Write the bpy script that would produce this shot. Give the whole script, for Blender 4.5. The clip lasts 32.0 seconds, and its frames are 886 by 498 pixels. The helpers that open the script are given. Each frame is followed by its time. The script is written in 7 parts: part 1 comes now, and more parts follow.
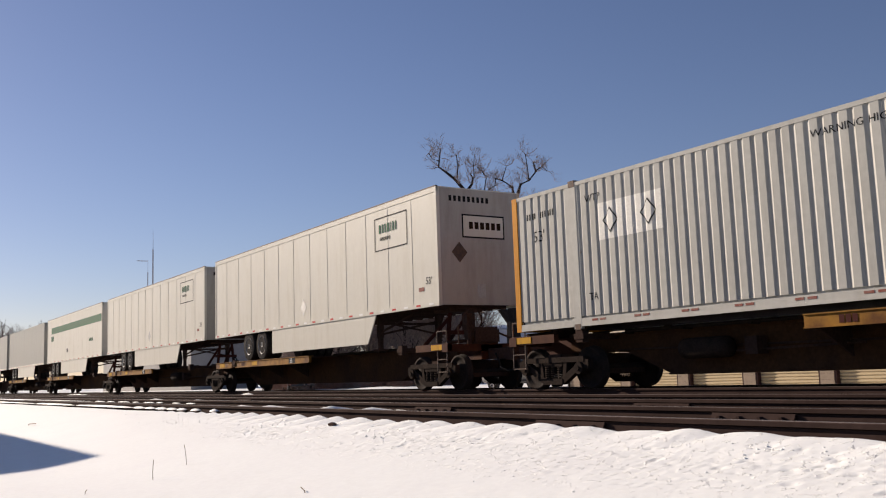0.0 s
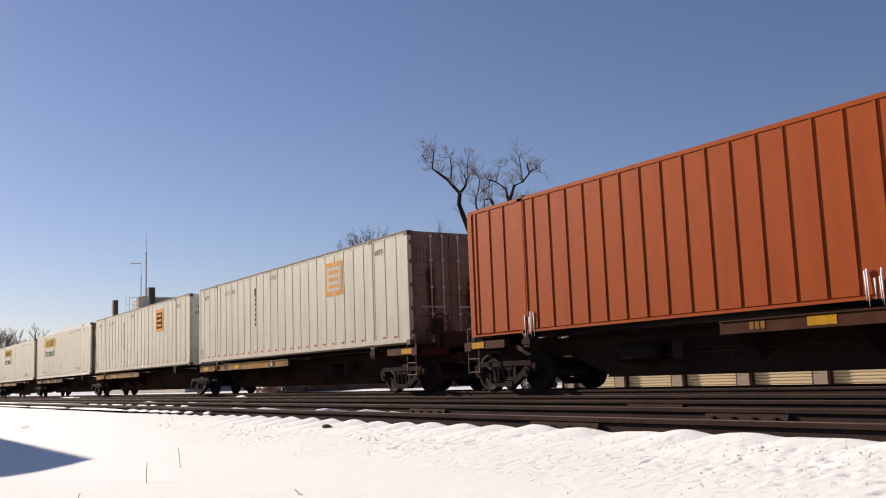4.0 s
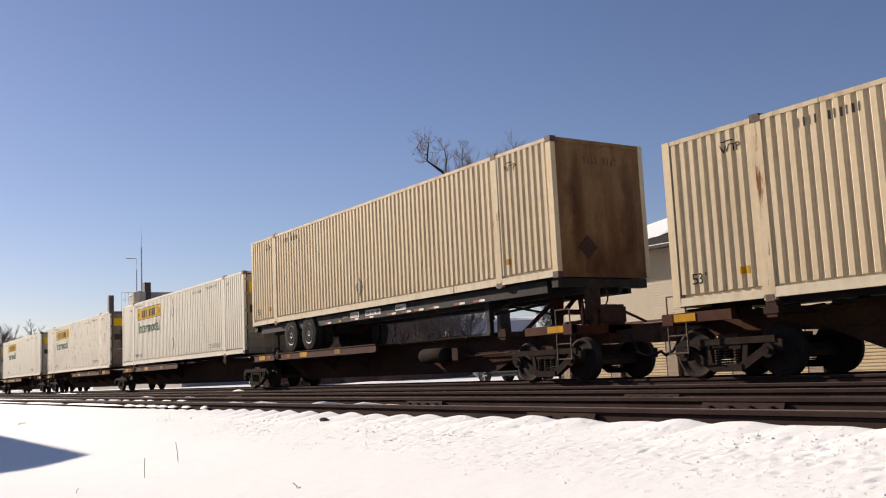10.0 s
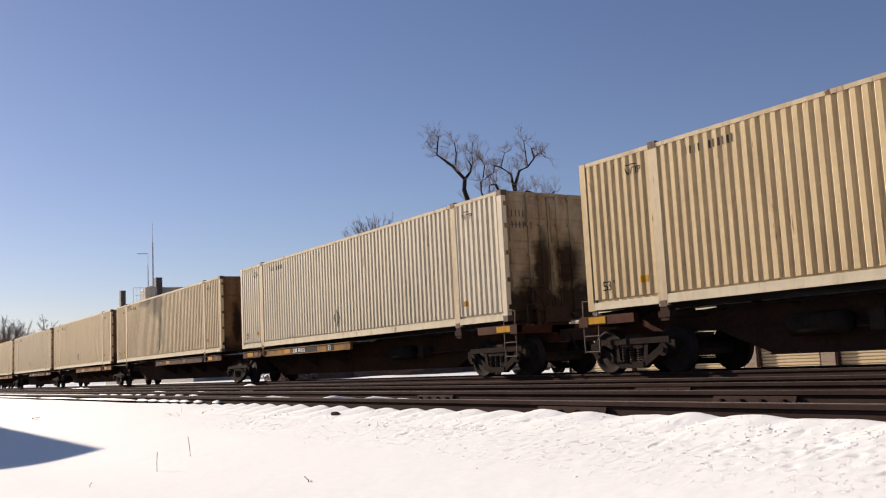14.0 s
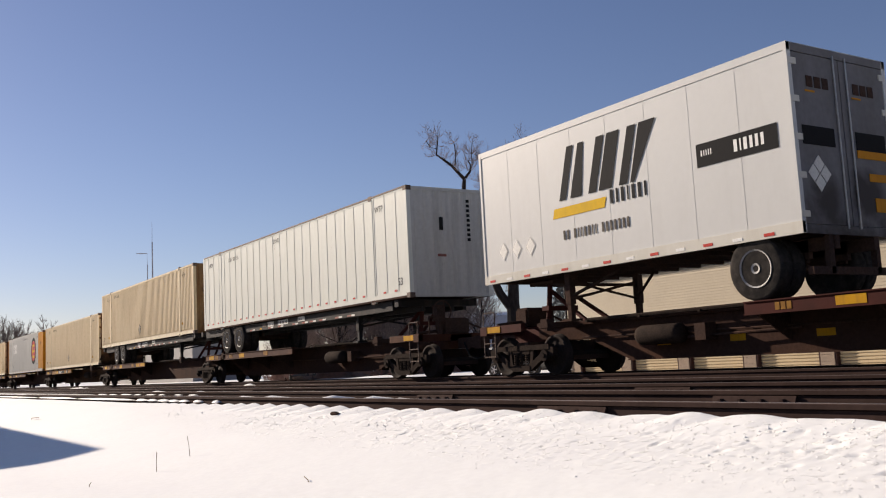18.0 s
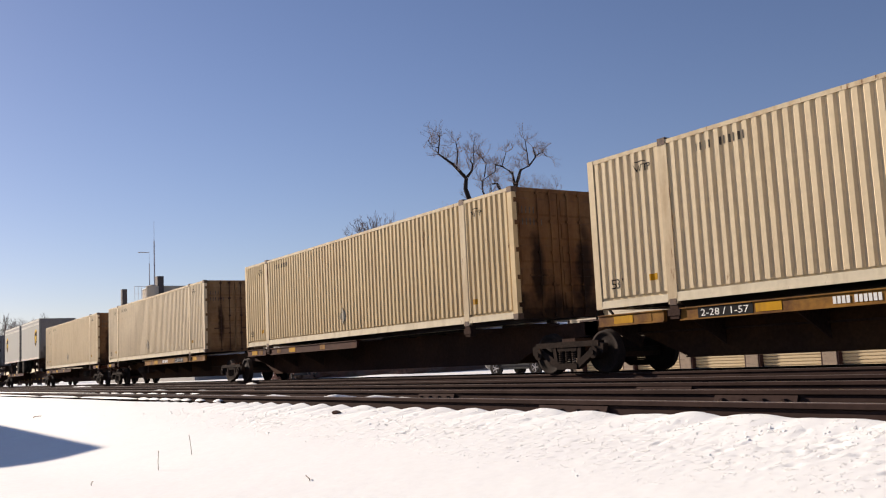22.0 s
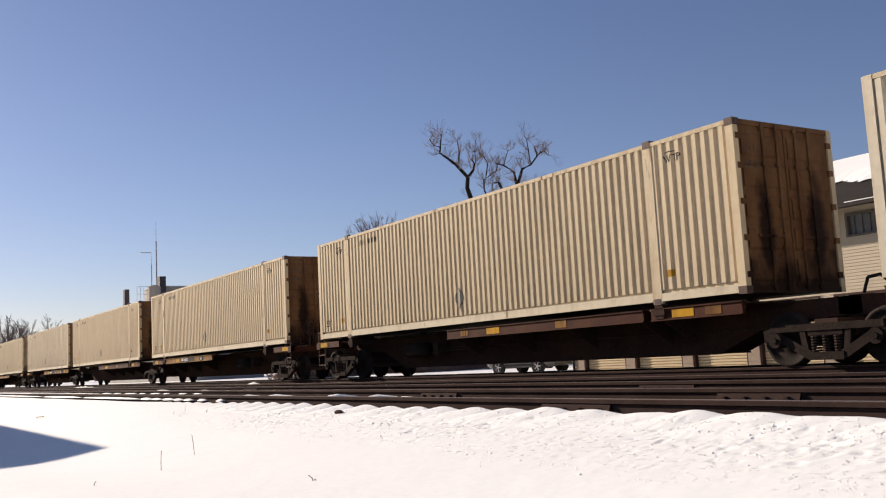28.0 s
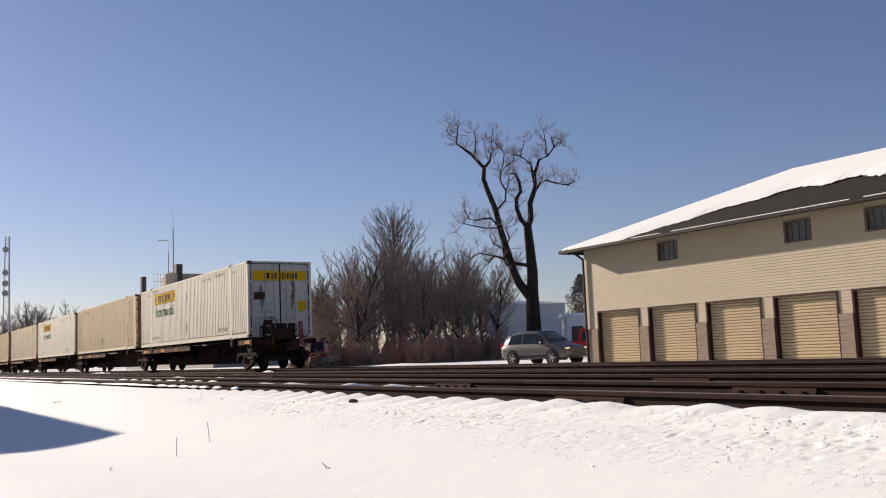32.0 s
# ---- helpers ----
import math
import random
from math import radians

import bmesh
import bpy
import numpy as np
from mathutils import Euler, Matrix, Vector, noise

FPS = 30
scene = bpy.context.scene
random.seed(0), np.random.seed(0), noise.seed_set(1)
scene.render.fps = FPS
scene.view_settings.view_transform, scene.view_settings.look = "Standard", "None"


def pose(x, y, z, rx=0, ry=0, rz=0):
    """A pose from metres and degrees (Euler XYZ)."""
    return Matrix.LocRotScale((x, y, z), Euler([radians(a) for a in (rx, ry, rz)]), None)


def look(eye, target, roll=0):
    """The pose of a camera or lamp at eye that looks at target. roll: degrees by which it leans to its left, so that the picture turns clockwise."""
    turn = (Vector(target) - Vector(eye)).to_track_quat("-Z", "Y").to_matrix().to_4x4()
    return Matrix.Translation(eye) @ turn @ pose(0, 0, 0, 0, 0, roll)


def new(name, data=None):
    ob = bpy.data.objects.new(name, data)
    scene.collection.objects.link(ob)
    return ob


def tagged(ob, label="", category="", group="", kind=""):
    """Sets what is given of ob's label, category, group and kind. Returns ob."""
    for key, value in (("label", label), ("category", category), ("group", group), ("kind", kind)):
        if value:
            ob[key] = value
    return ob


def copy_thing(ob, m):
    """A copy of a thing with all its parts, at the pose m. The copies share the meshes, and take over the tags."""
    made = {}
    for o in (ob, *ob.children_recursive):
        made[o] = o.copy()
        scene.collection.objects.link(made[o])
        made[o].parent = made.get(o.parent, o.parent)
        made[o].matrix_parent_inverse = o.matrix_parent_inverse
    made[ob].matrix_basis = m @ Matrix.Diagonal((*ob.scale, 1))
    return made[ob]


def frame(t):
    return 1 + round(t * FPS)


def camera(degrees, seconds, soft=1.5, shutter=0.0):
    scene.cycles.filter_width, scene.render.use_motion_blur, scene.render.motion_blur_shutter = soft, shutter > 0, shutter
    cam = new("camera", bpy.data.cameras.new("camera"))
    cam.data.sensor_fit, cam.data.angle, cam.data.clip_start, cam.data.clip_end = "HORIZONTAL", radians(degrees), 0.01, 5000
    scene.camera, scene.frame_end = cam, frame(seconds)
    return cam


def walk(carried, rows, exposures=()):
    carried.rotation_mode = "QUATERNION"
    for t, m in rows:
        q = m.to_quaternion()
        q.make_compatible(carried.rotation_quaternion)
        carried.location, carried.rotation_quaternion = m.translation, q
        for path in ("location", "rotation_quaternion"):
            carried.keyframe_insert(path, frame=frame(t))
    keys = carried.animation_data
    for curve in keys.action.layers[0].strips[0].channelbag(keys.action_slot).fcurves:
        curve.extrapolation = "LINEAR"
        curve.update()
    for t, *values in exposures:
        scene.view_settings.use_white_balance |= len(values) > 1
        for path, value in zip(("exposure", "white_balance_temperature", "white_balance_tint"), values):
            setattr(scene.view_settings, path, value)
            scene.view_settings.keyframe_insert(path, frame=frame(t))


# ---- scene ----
PATH = (
    (0.0, 57.43, 7.62, 1.95),
    (0.5, 57.43, 7.61, 2.07),
    (1.0, 57.41, 7.60, 2.04),
    (1.5, 57.38, 7.61, 2.02),
    (2.0, 57.32, 7.66, 1.91),
    (2.5, 57.20, 7.71, 1.75),
    (4.5, 57.03, 7.70, 2.35),
    (5.0, 57.00, 7.69, 2.53),
    (5.5, 56.96, 7.68, 2.61),
    (6.0, 56.89, 7.66, 2.66),
    (6.5, 56.80, 7.63, 2.74),
    (7.0, 56.69, 7.56, 2.80),
    (7.5, 56.64, 7.47, 2.84),
    (8.0, 56.63, 7.39, 2.87),
    (8.5, 56.64, 7.35, 2.88),
    (9.0, 56.68, 7.33, 2.92),
    (9.5, 56.75, 7.30, 2.88),
    (10.0, 56.88, 7.22, 2.72),
    (10.5, 57.00, 7.10, 2.70),
    (11.0, 57.13, 7.00, 2.79),
    (11.5, 57.28, 6.91, 2.75),
    (12.0, 57.43, 6.82, 2.66),
    (12.5, 57.55, 6.78, 2.63),
    (13.0, 57.59, 6.80, 2.64),
    (13.5, 57.56, 6.85, 2.75),
    (14.0, 57.53, 6.89, 2.87),
    (14.5, 57.50, 6.92, 2.84),
    (16.5, 57.54, 6.88, 2.83),
    (17.0, 57.51, 6.90, 2.84),
    (17.5, 57.49, 6.89, 2.88),
    (18.0, 57.50, 6.88, 2.87),
    (18.5, 57.54, 6.85, 2.86),
    (19.0, 57.59, 6.83, 2.80),
    (19.5, 57.65, 6.82, 2.71),
    (20.0, 57.69, 6.81, 2.70),
    (20.5, 57.68, 6.82, 2.72),
    (21.0, 57.63, 6.83, 2.71),
    (21.5, 57.59, 6.83, 2.75),
    (22.0, 57.60, 6.83, 2.80),
    (22.5, 57.62, 6.83, 2.82),
    (23.0, 57.64, 6.84, 2.85),
    (23.5, 57.63, 6.85, 2.89),
    (24.0, 57.60, 6.84, 2.94),
    (24.5, 57.59, 6.82, 2.94),
    (25.0, 57.60, 6.82, 2.89),
    (25.5, 57.60, 6.84, 2.90),
    (27.5, 57.64, 6.84, 2.80),
    (28.0, 57.74, 6.79, 2.99),
    (28.5, 57.83, 6.76, 3.06),
    (29.0, 57.88, 6.74, 3.15),
    (29.5, 57.85, 6.74, 3.14),
    (30.0, 57.81, 6.74, 3.05),
    (30.5, 57.81, 6.72, 3.05),
    (31.0, 57.92, 6.64, 2.99),
    (31.5, 58.18, 6.48, 2.75),
    (32.0, 58.62, 6.25, 2.31),
)
TRAVEL = ((0, -0.00), (2.5, 56.90), (4.5, 102.51), (6, 136.75), (8, 182.65), (9, 205.65), (10, 228.77), (11, 251.81), (12, 274.36), (13, 297.39), (14, 320.58), (16.5, 378.71), (18, 413.64), (20, 460.46), (22, 507.33), (24, 554.30), (25.5, 589.65), (27.5, 636.89), (29, 672.29), (30, 695.90), (31, 719.53), (32, 743.20))
FRONT = (-87.59, -70.17, -52.77, -35.32, -16.10, 2.40, 19.86, 37.29, 54.64, 73.52, 91.07, 108.19, 125.48, 143.95, 162.65, 181.33, 198.28, 217.43, 234.78, 252.17, 269.60, 287.96, 306.75, 325.04, 342.47, 359.49, 376.94, 396.42, 415.16, 424.34, 435.39, 454.26, 475.04, 493.70, 512.49, 531.50, 548.82, 567.62, 585.30, 603.69, 622.45, 640.95, 658.29, 675.64, 693.08)
# The railhead is z = 0; x runs along the track, y away from the camera.
EYE = (0.0, 0.0, 0.385)
AXIS = 13.5          # centre line of the train's track
cam = camera(50.55, 32.0, soft=1.15)
walk(cam, [(t, pose(*EYE, 90 + p, r, y)) for t, y, p, r in PATH], exposures=[(t, e, 6700, 23.7) for t, e in ((0, 0.5), (1, 0.66), (2, 0.5), (5, 0.66), (6, 0.57), (9, 0.55), (10, 0.66), (11, 0.7), (12, 0.6), (14, 0.62), (17, 0.59), (18, 0.57), (19, 0.74), (20, 0.73), (22, 0.66), (23, 0.67), (25, 0.5), (28, 0.63), (29, 0.61), (30, 0.52), (32, 0.55))])

# ---- light ----
SUN_TO = Vector((-3.2, -1.0, 1.28)).normalized()
world = bpy.data.worlds.new("winter_sky")
scene.world = world
world.use_nodes = True
wn = world.node_tree.nodes
sky = wn.new("ShaderNodeTexSky")
sky.sky_type, sky.sun_disc = "NISHITA", False
sky.sun_elevation = math.asin(SUN_TO.z)
sky.sun_rotation = math.atan2(SUN_TO.x, SUN_TO.y)
sky.altitude, sky.air_density, sky.dust_density, sky.ozone_density = 200, 1.0, 0.22, 3.5
cast = wn.new("ShaderNodeMix")          # a thin violet cast of the winter air
cast.data_type, cast.blend_type = "RGBA", "MULTIPLY"
cast.inputs[0].default_value, cast.inputs[7].default_value = 1.0, (1.055, 1.0, 1.03, 1)
world.node_tree.links.new(sky.outputs[0], cast.inputs[6])
world.node_tree.links.new(cast.outputs[2], wn["Background"].inputs[0])
wn["Background"].inputs[1].default_value = 0.055
sun_data = bpy.data.lights.new("sun", "SUN")
sun_data.energy, sun_data.angle, sun_data.color = 5.0, radians(0.53), (1.0, 0.93, 0.74)
sun = new("sun", sun_data)
sun.matrix_world = look(SUN_TO * 60, (0, 0, 0))


# ---- materials ----
def mat(name, base, rough=0.6, metal=0.0, second=None, amount=0.0, scale=3.0, grain=0.12, grain_scale=40.0,
        bump=0.15, stretch=(1, 1, 1), spec=0.15, island=0.0, edge=0.12, chips=0.0, vary=0.0):
    """A surface with a base colour, a second colour in stains of its own shape, fine grain and relief."""
    m = bpy.data.materials.new(name)
    m.use_nodes = True
    nt = m.node_tree
    n, l = nt.nodes, nt.links
    b = n["Principled BSDF"]
    b.inputs["Roughness"].default_value, b.inputs["Metallic"].default_value = rough, metal
    b.inputs["Specular IOR Level"].default_value = spec
    co = n.new("ShaderNodeTexCoord")
    mp = n.new("ShaderNodeMapping")
    mp.inputs["Scale"].default_value = stretch
    l.new(co.outputs["Object"], mp.inputs[0])
    info = n.new("ShaderNodeObjectInfo") if vary else None
    if vary:
        far = n.new("ShaderNodeMath")
        far.operation = "MULTIPLY"
        far.inputs[1].default_value = 61.0
        l.new(info.outputs["Random"], far.inputs[0])
        l.new(far.outputs[0], mp.inputs["Location"])
    fine = n.new("ShaderNodeTexNoise")
    fine.inputs["Scale"].default_value, fine.inputs["Detail"].default_value = grain_scale, 5
    l.new(co.outputs["Object"], fine.inputs["Vector"])
    shade = n.new("ShaderNodeMapRange")
    shade.inputs["From Min"].default_value, shade.inputs["From Max"].default_value = 0.25, 0.75
    shade.inputs["To Min"].default_value, shade.inputs["To Max"].default_value = 1 - grain, 1 + grain
    l.new(fine.outputs[0], shade.inputs[0])
    mixed = n.new("ShaderNodeMix")
    mixed.data_type = "RGBA"
    mixed.inputs[6].default_value = (*base, 1)
    mixed.inputs[7].default_value = (*(second or [c * 0.8 for c in base]), 1)
    big = n.new("ShaderNodeTexNoise")
    big.inputs["Scale"].default_value, big.inputs["Detail"].default_value = scale, 6
    big.inputs["Roughness"].default_value = 0.62
    l.new(mp.outputs[0], big.inputs["Vector"])
    cut = n.new("ShaderNodeMapRange")
    low = 0.5 - 0.32 * (amount - 0.5)
    cut.inputs["From Min"].default_value, cut.inputs["From Max"].default_value = low - edge, low + edge
    cut.inputs["To Max"].default_value = min(1.0, 0.3 + amount)
    l.new(big.outputs[0], cut.inputs[0])
    l.new(cut.outputs[0], mixed.inputs[0])
    mul = n.new("ShaderNodeMix")
    mul.data_type, mul.blend_type = "RGBA", "MULTIPLY"
    mul.inputs[0].default_value = 1.0
    l.new(mixed.outputs[2], mul.inputs[6])
    l.new(shade.outputs[0], mul.inputs[7])
    last = mul.outputs[2]
    if chips:
        spot = n.new("ShaderNodeTexNoise")
        spot.inputs["Scale"].default_value, spot.inputs["Detail"].default_value, spot.inputs["Roughness"].default_value = 3.2, 9, 0.7
        l.new(mp.outputs[0], spot.inputs["Vector"])
        lim = n.new("ShaderNodeMapRange")
        lim.inputs["From Min"].default_value, lim.inputs["From Max"].default_value = 0.70 - 0.1 * chips, 0.76 - 0.1 * chips
        l.new(spot.outputs[0], lim.inputs[0])
        m3 = n.new("ShaderNodeMix")
        m3.data_type = "RGBA"
        m3.inputs[7].default_value = (0.17, 0.07, 0.028, 1)
        l.new(lim.outputs[0], m3.inputs[0])
        l.new(last, m3.inputs[6])
        last = m3.outputs[2]
    if vary:
        tone = n.new("ShaderNodeMapRange")
        tone.inputs["To Min"].default_value, tone.inputs["To Max"].default_value = 1 - vary, 1 + vary * 0.6
        l.new(info.outputs["Random"], tone.inputs[0])
        m4 = n.new("ShaderNodeMix")
        m4.data_type, m4.blend_type = "RGBA", "MULTIPLY"
        m4.inputs[0].default_value = 1.0
        l.new(last, m4.inputs[6])
        l.new(tone.outputs[0], m4.inputs[7])
        last = m4.outputs[2]
    if island:
        geo = n.new("ShaderNodeNewGeometry")
        r = n.new("ShaderNodeMapRange")
        r.inputs["To Min"].default_value, r.inputs["To Max"].default_value = 1 - island, 1 + island
        l.new(geo.outputs["Random Per Island"], r.inputs[0])
        m2 = n.new("ShaderNodeMix")
        m2.data_type, m2.blend_type = "RGBA", "MULTIPLY"
        m2.inputs[0].default_value = 1.0
        l.new(last, m2.inputs[6])
        l.new(r.outputs[0], m2.inputs[7])
        last = m2.outputs[2]
    l.new(last, b.inputs["Base Color"])
    if bump:
        bp = n.new("ShaderNodeBump")
        bp.inputs["Strength"].default_value, bp.inputs["Distance"].default_value = bump, 0.02
        l.new(fine.outputs[0], bp.inputs["Height"])
        l.new(bp.outputs[0], b.inputs["Normal"])
    return m


def paint(name, base, second=(0.20, 0.12, 0.07), amount=0.1, rough=0.6, **k):
    """Weathered vehicle or container paint with streaks that run down."""
    k.setdefault("stretch", (1.6, 1.6, 0.25))
    k.setdefault("scale", 2.2)
    k.setdefault("grain", 0.06)
    k.setdefault("grain_scale", 9.0)
    k.setdefault("bump", 0.05)
    k.setdefault("spec", 0.05)
    return mat(name, base, rough, 0.0, second, amount, **k)


CREAM = paint("cream_paint", (0.64, 0.525, 0.35), (0.46, 0.355, 0.225), 0.2, chips=0.35, vary=0.06)
CREAM_PALE = paint("pale_cream_paint", (0.645, 0.543, 0.385), (0.44, 0.35, 0.23), 0.24, chips=0.5, vary=0.06)
CREAM_LIGHT = paint("light_cream_paint", (0.69, 0.615, 0.475), (0.50, 0.42, 0.30), 0.22, chips=0.4, vary=0.04)
CREAM_DEEP = paint("deep_cream_paint", (0.63, 0.49, 0.29), (0.40, 0.29, 0.17), 0.25, chips=0.5, vary=0.06)
CREAM_POST = paint("rust_marked_cream_paint", (0.60, 0.50, 0.34), (0.34, 0.21, 0.11), 0.3, chips=1.1, vary=0.05)
HOLDER = paint("weathered_grey_holder", (0.44, 0.40, 0.32), (0.25, 0.20, 0.15), 0.25, scale=3.0)
# Paler than the side paint: light on the tilted rail put into colour; chips are wear.
CREAM_RAIL_LIT = paint("lit_worn_cream_rail_paint", (0.66, 0.59, 0.44), (0.42, 0.34, 0.22), 0.2, chips=0.8, vary=0.05)


def sooty_end(name, base, soot, rust, streaks, reach, axis=1, most=0.93, soft=0.9):
    """An end wall in paint with soot smears of their own shape: round smears beside the bars and a ragged foot."""
    m = mat(name, base, 0.75, 0.0, rust, 0.42, 1.3, 0.10, 9.0, 0.05, (1, 1.6, 0.5), 0.1, 0.0, 0.14)
    n, l = m.node_tree.nodes, m.node_tree.links
    b = n["Principled BSDF"]
    co = n.new("ShaderNodeTexCoord")
    rag = n.new("ShaderNodeTexNoise")
    rag.inputs["Scale"].default_value, rag.inputs["Detail"].default_value = 2.4, 6
    l.new(co.outputs["Object"], rag.inputs["Vector"])
    sep = n.new("ShaderNodeSeparateXYZ")
    l.new(co.outputs["Object"], sep.inputs[0])

    def op(kind, p, q):
        k = n.new("ShaderNodeMath")
        k.operation = kind
        for i, v in enumerate((p, q)):
            if isinstance(v, (int, float)):
                k.inputs[i].default_value = v
            else:
                l.new(v, k.inputs[i])
        return k.outputs[0]
    wob = op("MULTIPLY", op("SUBTRACT", rag.outputs[0], 0.5), 1.5)
    total = None
    for y0, z0, wy, wz in streaks:
        dy = op("DIVIDE", op("ADD", op("SUBTRACT", sep.outputs[axis], y0), op("MULTIPLY", wob, 0.22)), wy)
        dz = op("DIVIDE", op("SUBTRACT", sep.outputs[2], z0), wz)
        d2 = op("ADD", op("MULTIPLY", dy, dy), op("MULTIPLY", dz, dz))
        g = op("SUBTRACT", op("ADD", 1.15, wob), d2)
        total = g if total is None else op("MAXIMUM", total, g)
    foot = op("ADD", op("DIVIDE", op("SUBTRACT", reach, sep.outputs[2]), 0.8), op("MULTIPLY", wob, 1.6))
    total = op("MAXIMUM", total, foot)
    lim = n.new("ShaderNodeMapRange")
    lim.inputs["From Min"].default_value, lim.inputs["From Max"].default_value = 0.0, soft
    lim.inputs["To Max"].default_value = most
    l.new(total, lim.inputs[0])
    old = b.inputs["Base Color"].links[0].from_socket
    mx = n.new("ShaderNodeMix")
    mx.data_type = "RGBA"
    mx.inputs[7].default_value = (*soot, 1)
    l.new(lim.outputs[0], mx.inputs[0])
    l.new(old, mx.inputs[6])
    l.new(mx.outputs[2], b.inputs["Base Color"])
    return m


# Bases far below the side paint: the end's shade is put in, under soot.
CREAM_END = sooty_end("shaded_sooty_cream_end", (0.17, 0.092, 0.044), (0.018, 0.010, 0.008), (0.085, 0.036, 0.017),
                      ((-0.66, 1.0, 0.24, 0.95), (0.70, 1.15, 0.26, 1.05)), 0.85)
CREAM_END_PALE = sooty_end("shaded_smeared_cream_end", (0.235, 0.15, 0.082), (0.03, 0.016, 0.010), (0.13, 0.064, 0.03),
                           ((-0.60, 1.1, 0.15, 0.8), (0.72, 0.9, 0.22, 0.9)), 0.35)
CREAM_END_BRIGHT = sooty_end("rust_footed_cream_paint", (0.42, 0.33, 0.205), (0.045, 0.022, 0.012), (0.25, 0.14, 0.06),
                             ((-0.58, 0.8, 0.12, 0.6), (0.66, 0.8, 0.16, 0.7)), 0.75)
CREAM_END_SPLIT = sooty_end("black_footed_cream_paint", (0.36, 0.30, 0.21), (0.022, 0.012, 0.008), (0.17, 0.09, 0.04),
                            ((0.5, 1.3, 0.5, 0.7), (-0.2, 1.2, 0.3, 0.9)), 1.35)
# Blank end wall: its base colour carries shade too, besides rust and soot.
CREAM_WALL_END = sooty_end("shaded_rust_streaked_cream_end", (0.24, 0.145, 0.07), (0.055, 0.02, 0.010), (0.14, 0.062, 0.026),
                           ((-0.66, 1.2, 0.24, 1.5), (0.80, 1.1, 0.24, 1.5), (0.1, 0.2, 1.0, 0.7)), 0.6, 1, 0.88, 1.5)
CREAM_SOOT = sooty_end("sooty_cream_paint", (0.58, 0.475, 0.31), (0.20, 0.165, 0.115), (0.47, 0.37, 0.24),
                       ((8.0, 1.5, 0.35, 1.1), (7.4, 2.5, 1.3, 0.7), (5.6, 2.8, 1.4, 0.35), (2.4, 2.8, 0.6, 0.3)), -0.4, 0, 0.95, 1.1)
WHITE = paint("white_container_paint", (0.685, 0.655, 0.555), (0.50, 0.45, 0.35), 0.2, chips=0.35, vary=0.05)
WHITE_RUST = paint("rust_streaked_white_paint", (0.69, 0.65, 0.55), (0.30, 0.15, 0.06), 0.2, scale=3.4, stretch=(1.9, 1, 0.45), edge=0.03, chips=0.9, vary=0.04)
# White door paints darkened for the shade they stand in, plus grime and rust.
WHITE_GRIMY_SHADED = sooty_end("grimy_shaded_white_paint", (0.20, 0.165, 0.13), (0.035, 0.022, 0.016), (0.13, 0.085, 0.055),
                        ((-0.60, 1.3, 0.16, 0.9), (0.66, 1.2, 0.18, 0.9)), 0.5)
WHITE_END = sooty_end("shaded_smeared_white_end", (0.34, 0.32, 0.28), (0.06, 0.04, 0.027), (0.27, 0.22, 0.17),
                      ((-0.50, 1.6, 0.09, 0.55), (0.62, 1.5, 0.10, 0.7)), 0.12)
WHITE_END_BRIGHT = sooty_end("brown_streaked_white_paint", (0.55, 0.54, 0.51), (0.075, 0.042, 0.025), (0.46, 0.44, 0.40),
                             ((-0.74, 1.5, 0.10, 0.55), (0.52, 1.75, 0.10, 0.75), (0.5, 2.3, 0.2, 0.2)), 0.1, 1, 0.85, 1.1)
SILVER_WHITE = paint("white_aluminium_sheet", (0.645, 0.66, 0.60), (0.56, 0.56, 0.49), 0.14, rough=0.45, chips=0.2, grain=0.02)
AGED_WHITE = paint("aged_white_sheet", (0.54, 0.525, 0.45), (0.40, 0.365, 0.29), 0.25, rough=0.5, chips=0.4, grain=0.03)
DUSTY_WHITE = paint("dusty_white_sheet", (0.48, 0.48, 0.45), (0.36, 0.35, 0.32), 0.3, chips=0.3)
TRAILER_WHITE = paint("trailer_white_sheet", (0.62, 0.60, 0.53), (0.52, 0.485, 0.40), 0.16, rough=0.4, grain=0.02)
PALE_GREY = paint("pale_grey_sheet", (0.565, 0.57, 0.55), (0.51, 0.51, 0.49), 0.10, rough=0.45, grain=0.015, spec=0.12)
TRAILER_GREY = paint("light_grey_sheet", (0.345, 0.345, 0.315), (0.30, 0.295, 0.265), 0.2, rough=0.45, grain=0.015)
# A duller, greyer tone than the trailer's white sides.
TRAILER_FRONT = paint("dull_trailer_front", (0.40, 0.39, 0.36), (0.29, 0.27, 0.24), 0.3, grain=0.03)
GREY_BOX = paint("grey_container_paint", (0.46, 0.455, 0.42), (0.35, 0.335, 0.30), 0.2, chips=0.3, vary=0.04)
ORANGE = paint("orange_container_paint", (0.36, 0.075, 0.018), (0.27, 0.055, 0.018), 0.22)
ORANGE_END = sooty_end("soot_smeared_orange_paint", (0.26, 0.055, 0.014), (0.02, 0.010, 0.007), (0.16, 0.035, 0.012), ((-0.5, 1.0, 0.4, 1.1), (0.6, 0.9, 0.4, 1.0)), 0.9)
AMBER = paint("amber_paint", (0.56, 0.24, 0.025), (0.36, 0.15, 0.02), 0.22, chips=0.3)
YELLOW = paint("logo_yellow", (0.66, 0.40, 0.008), (0.45, 0.29, 0.03), 0.16)
PATCH = paint("worn_reflector_yellow", (0.52, 0.27, 0.012), (0.25, 0.12, 0.03), 0.3, scale=3.0)
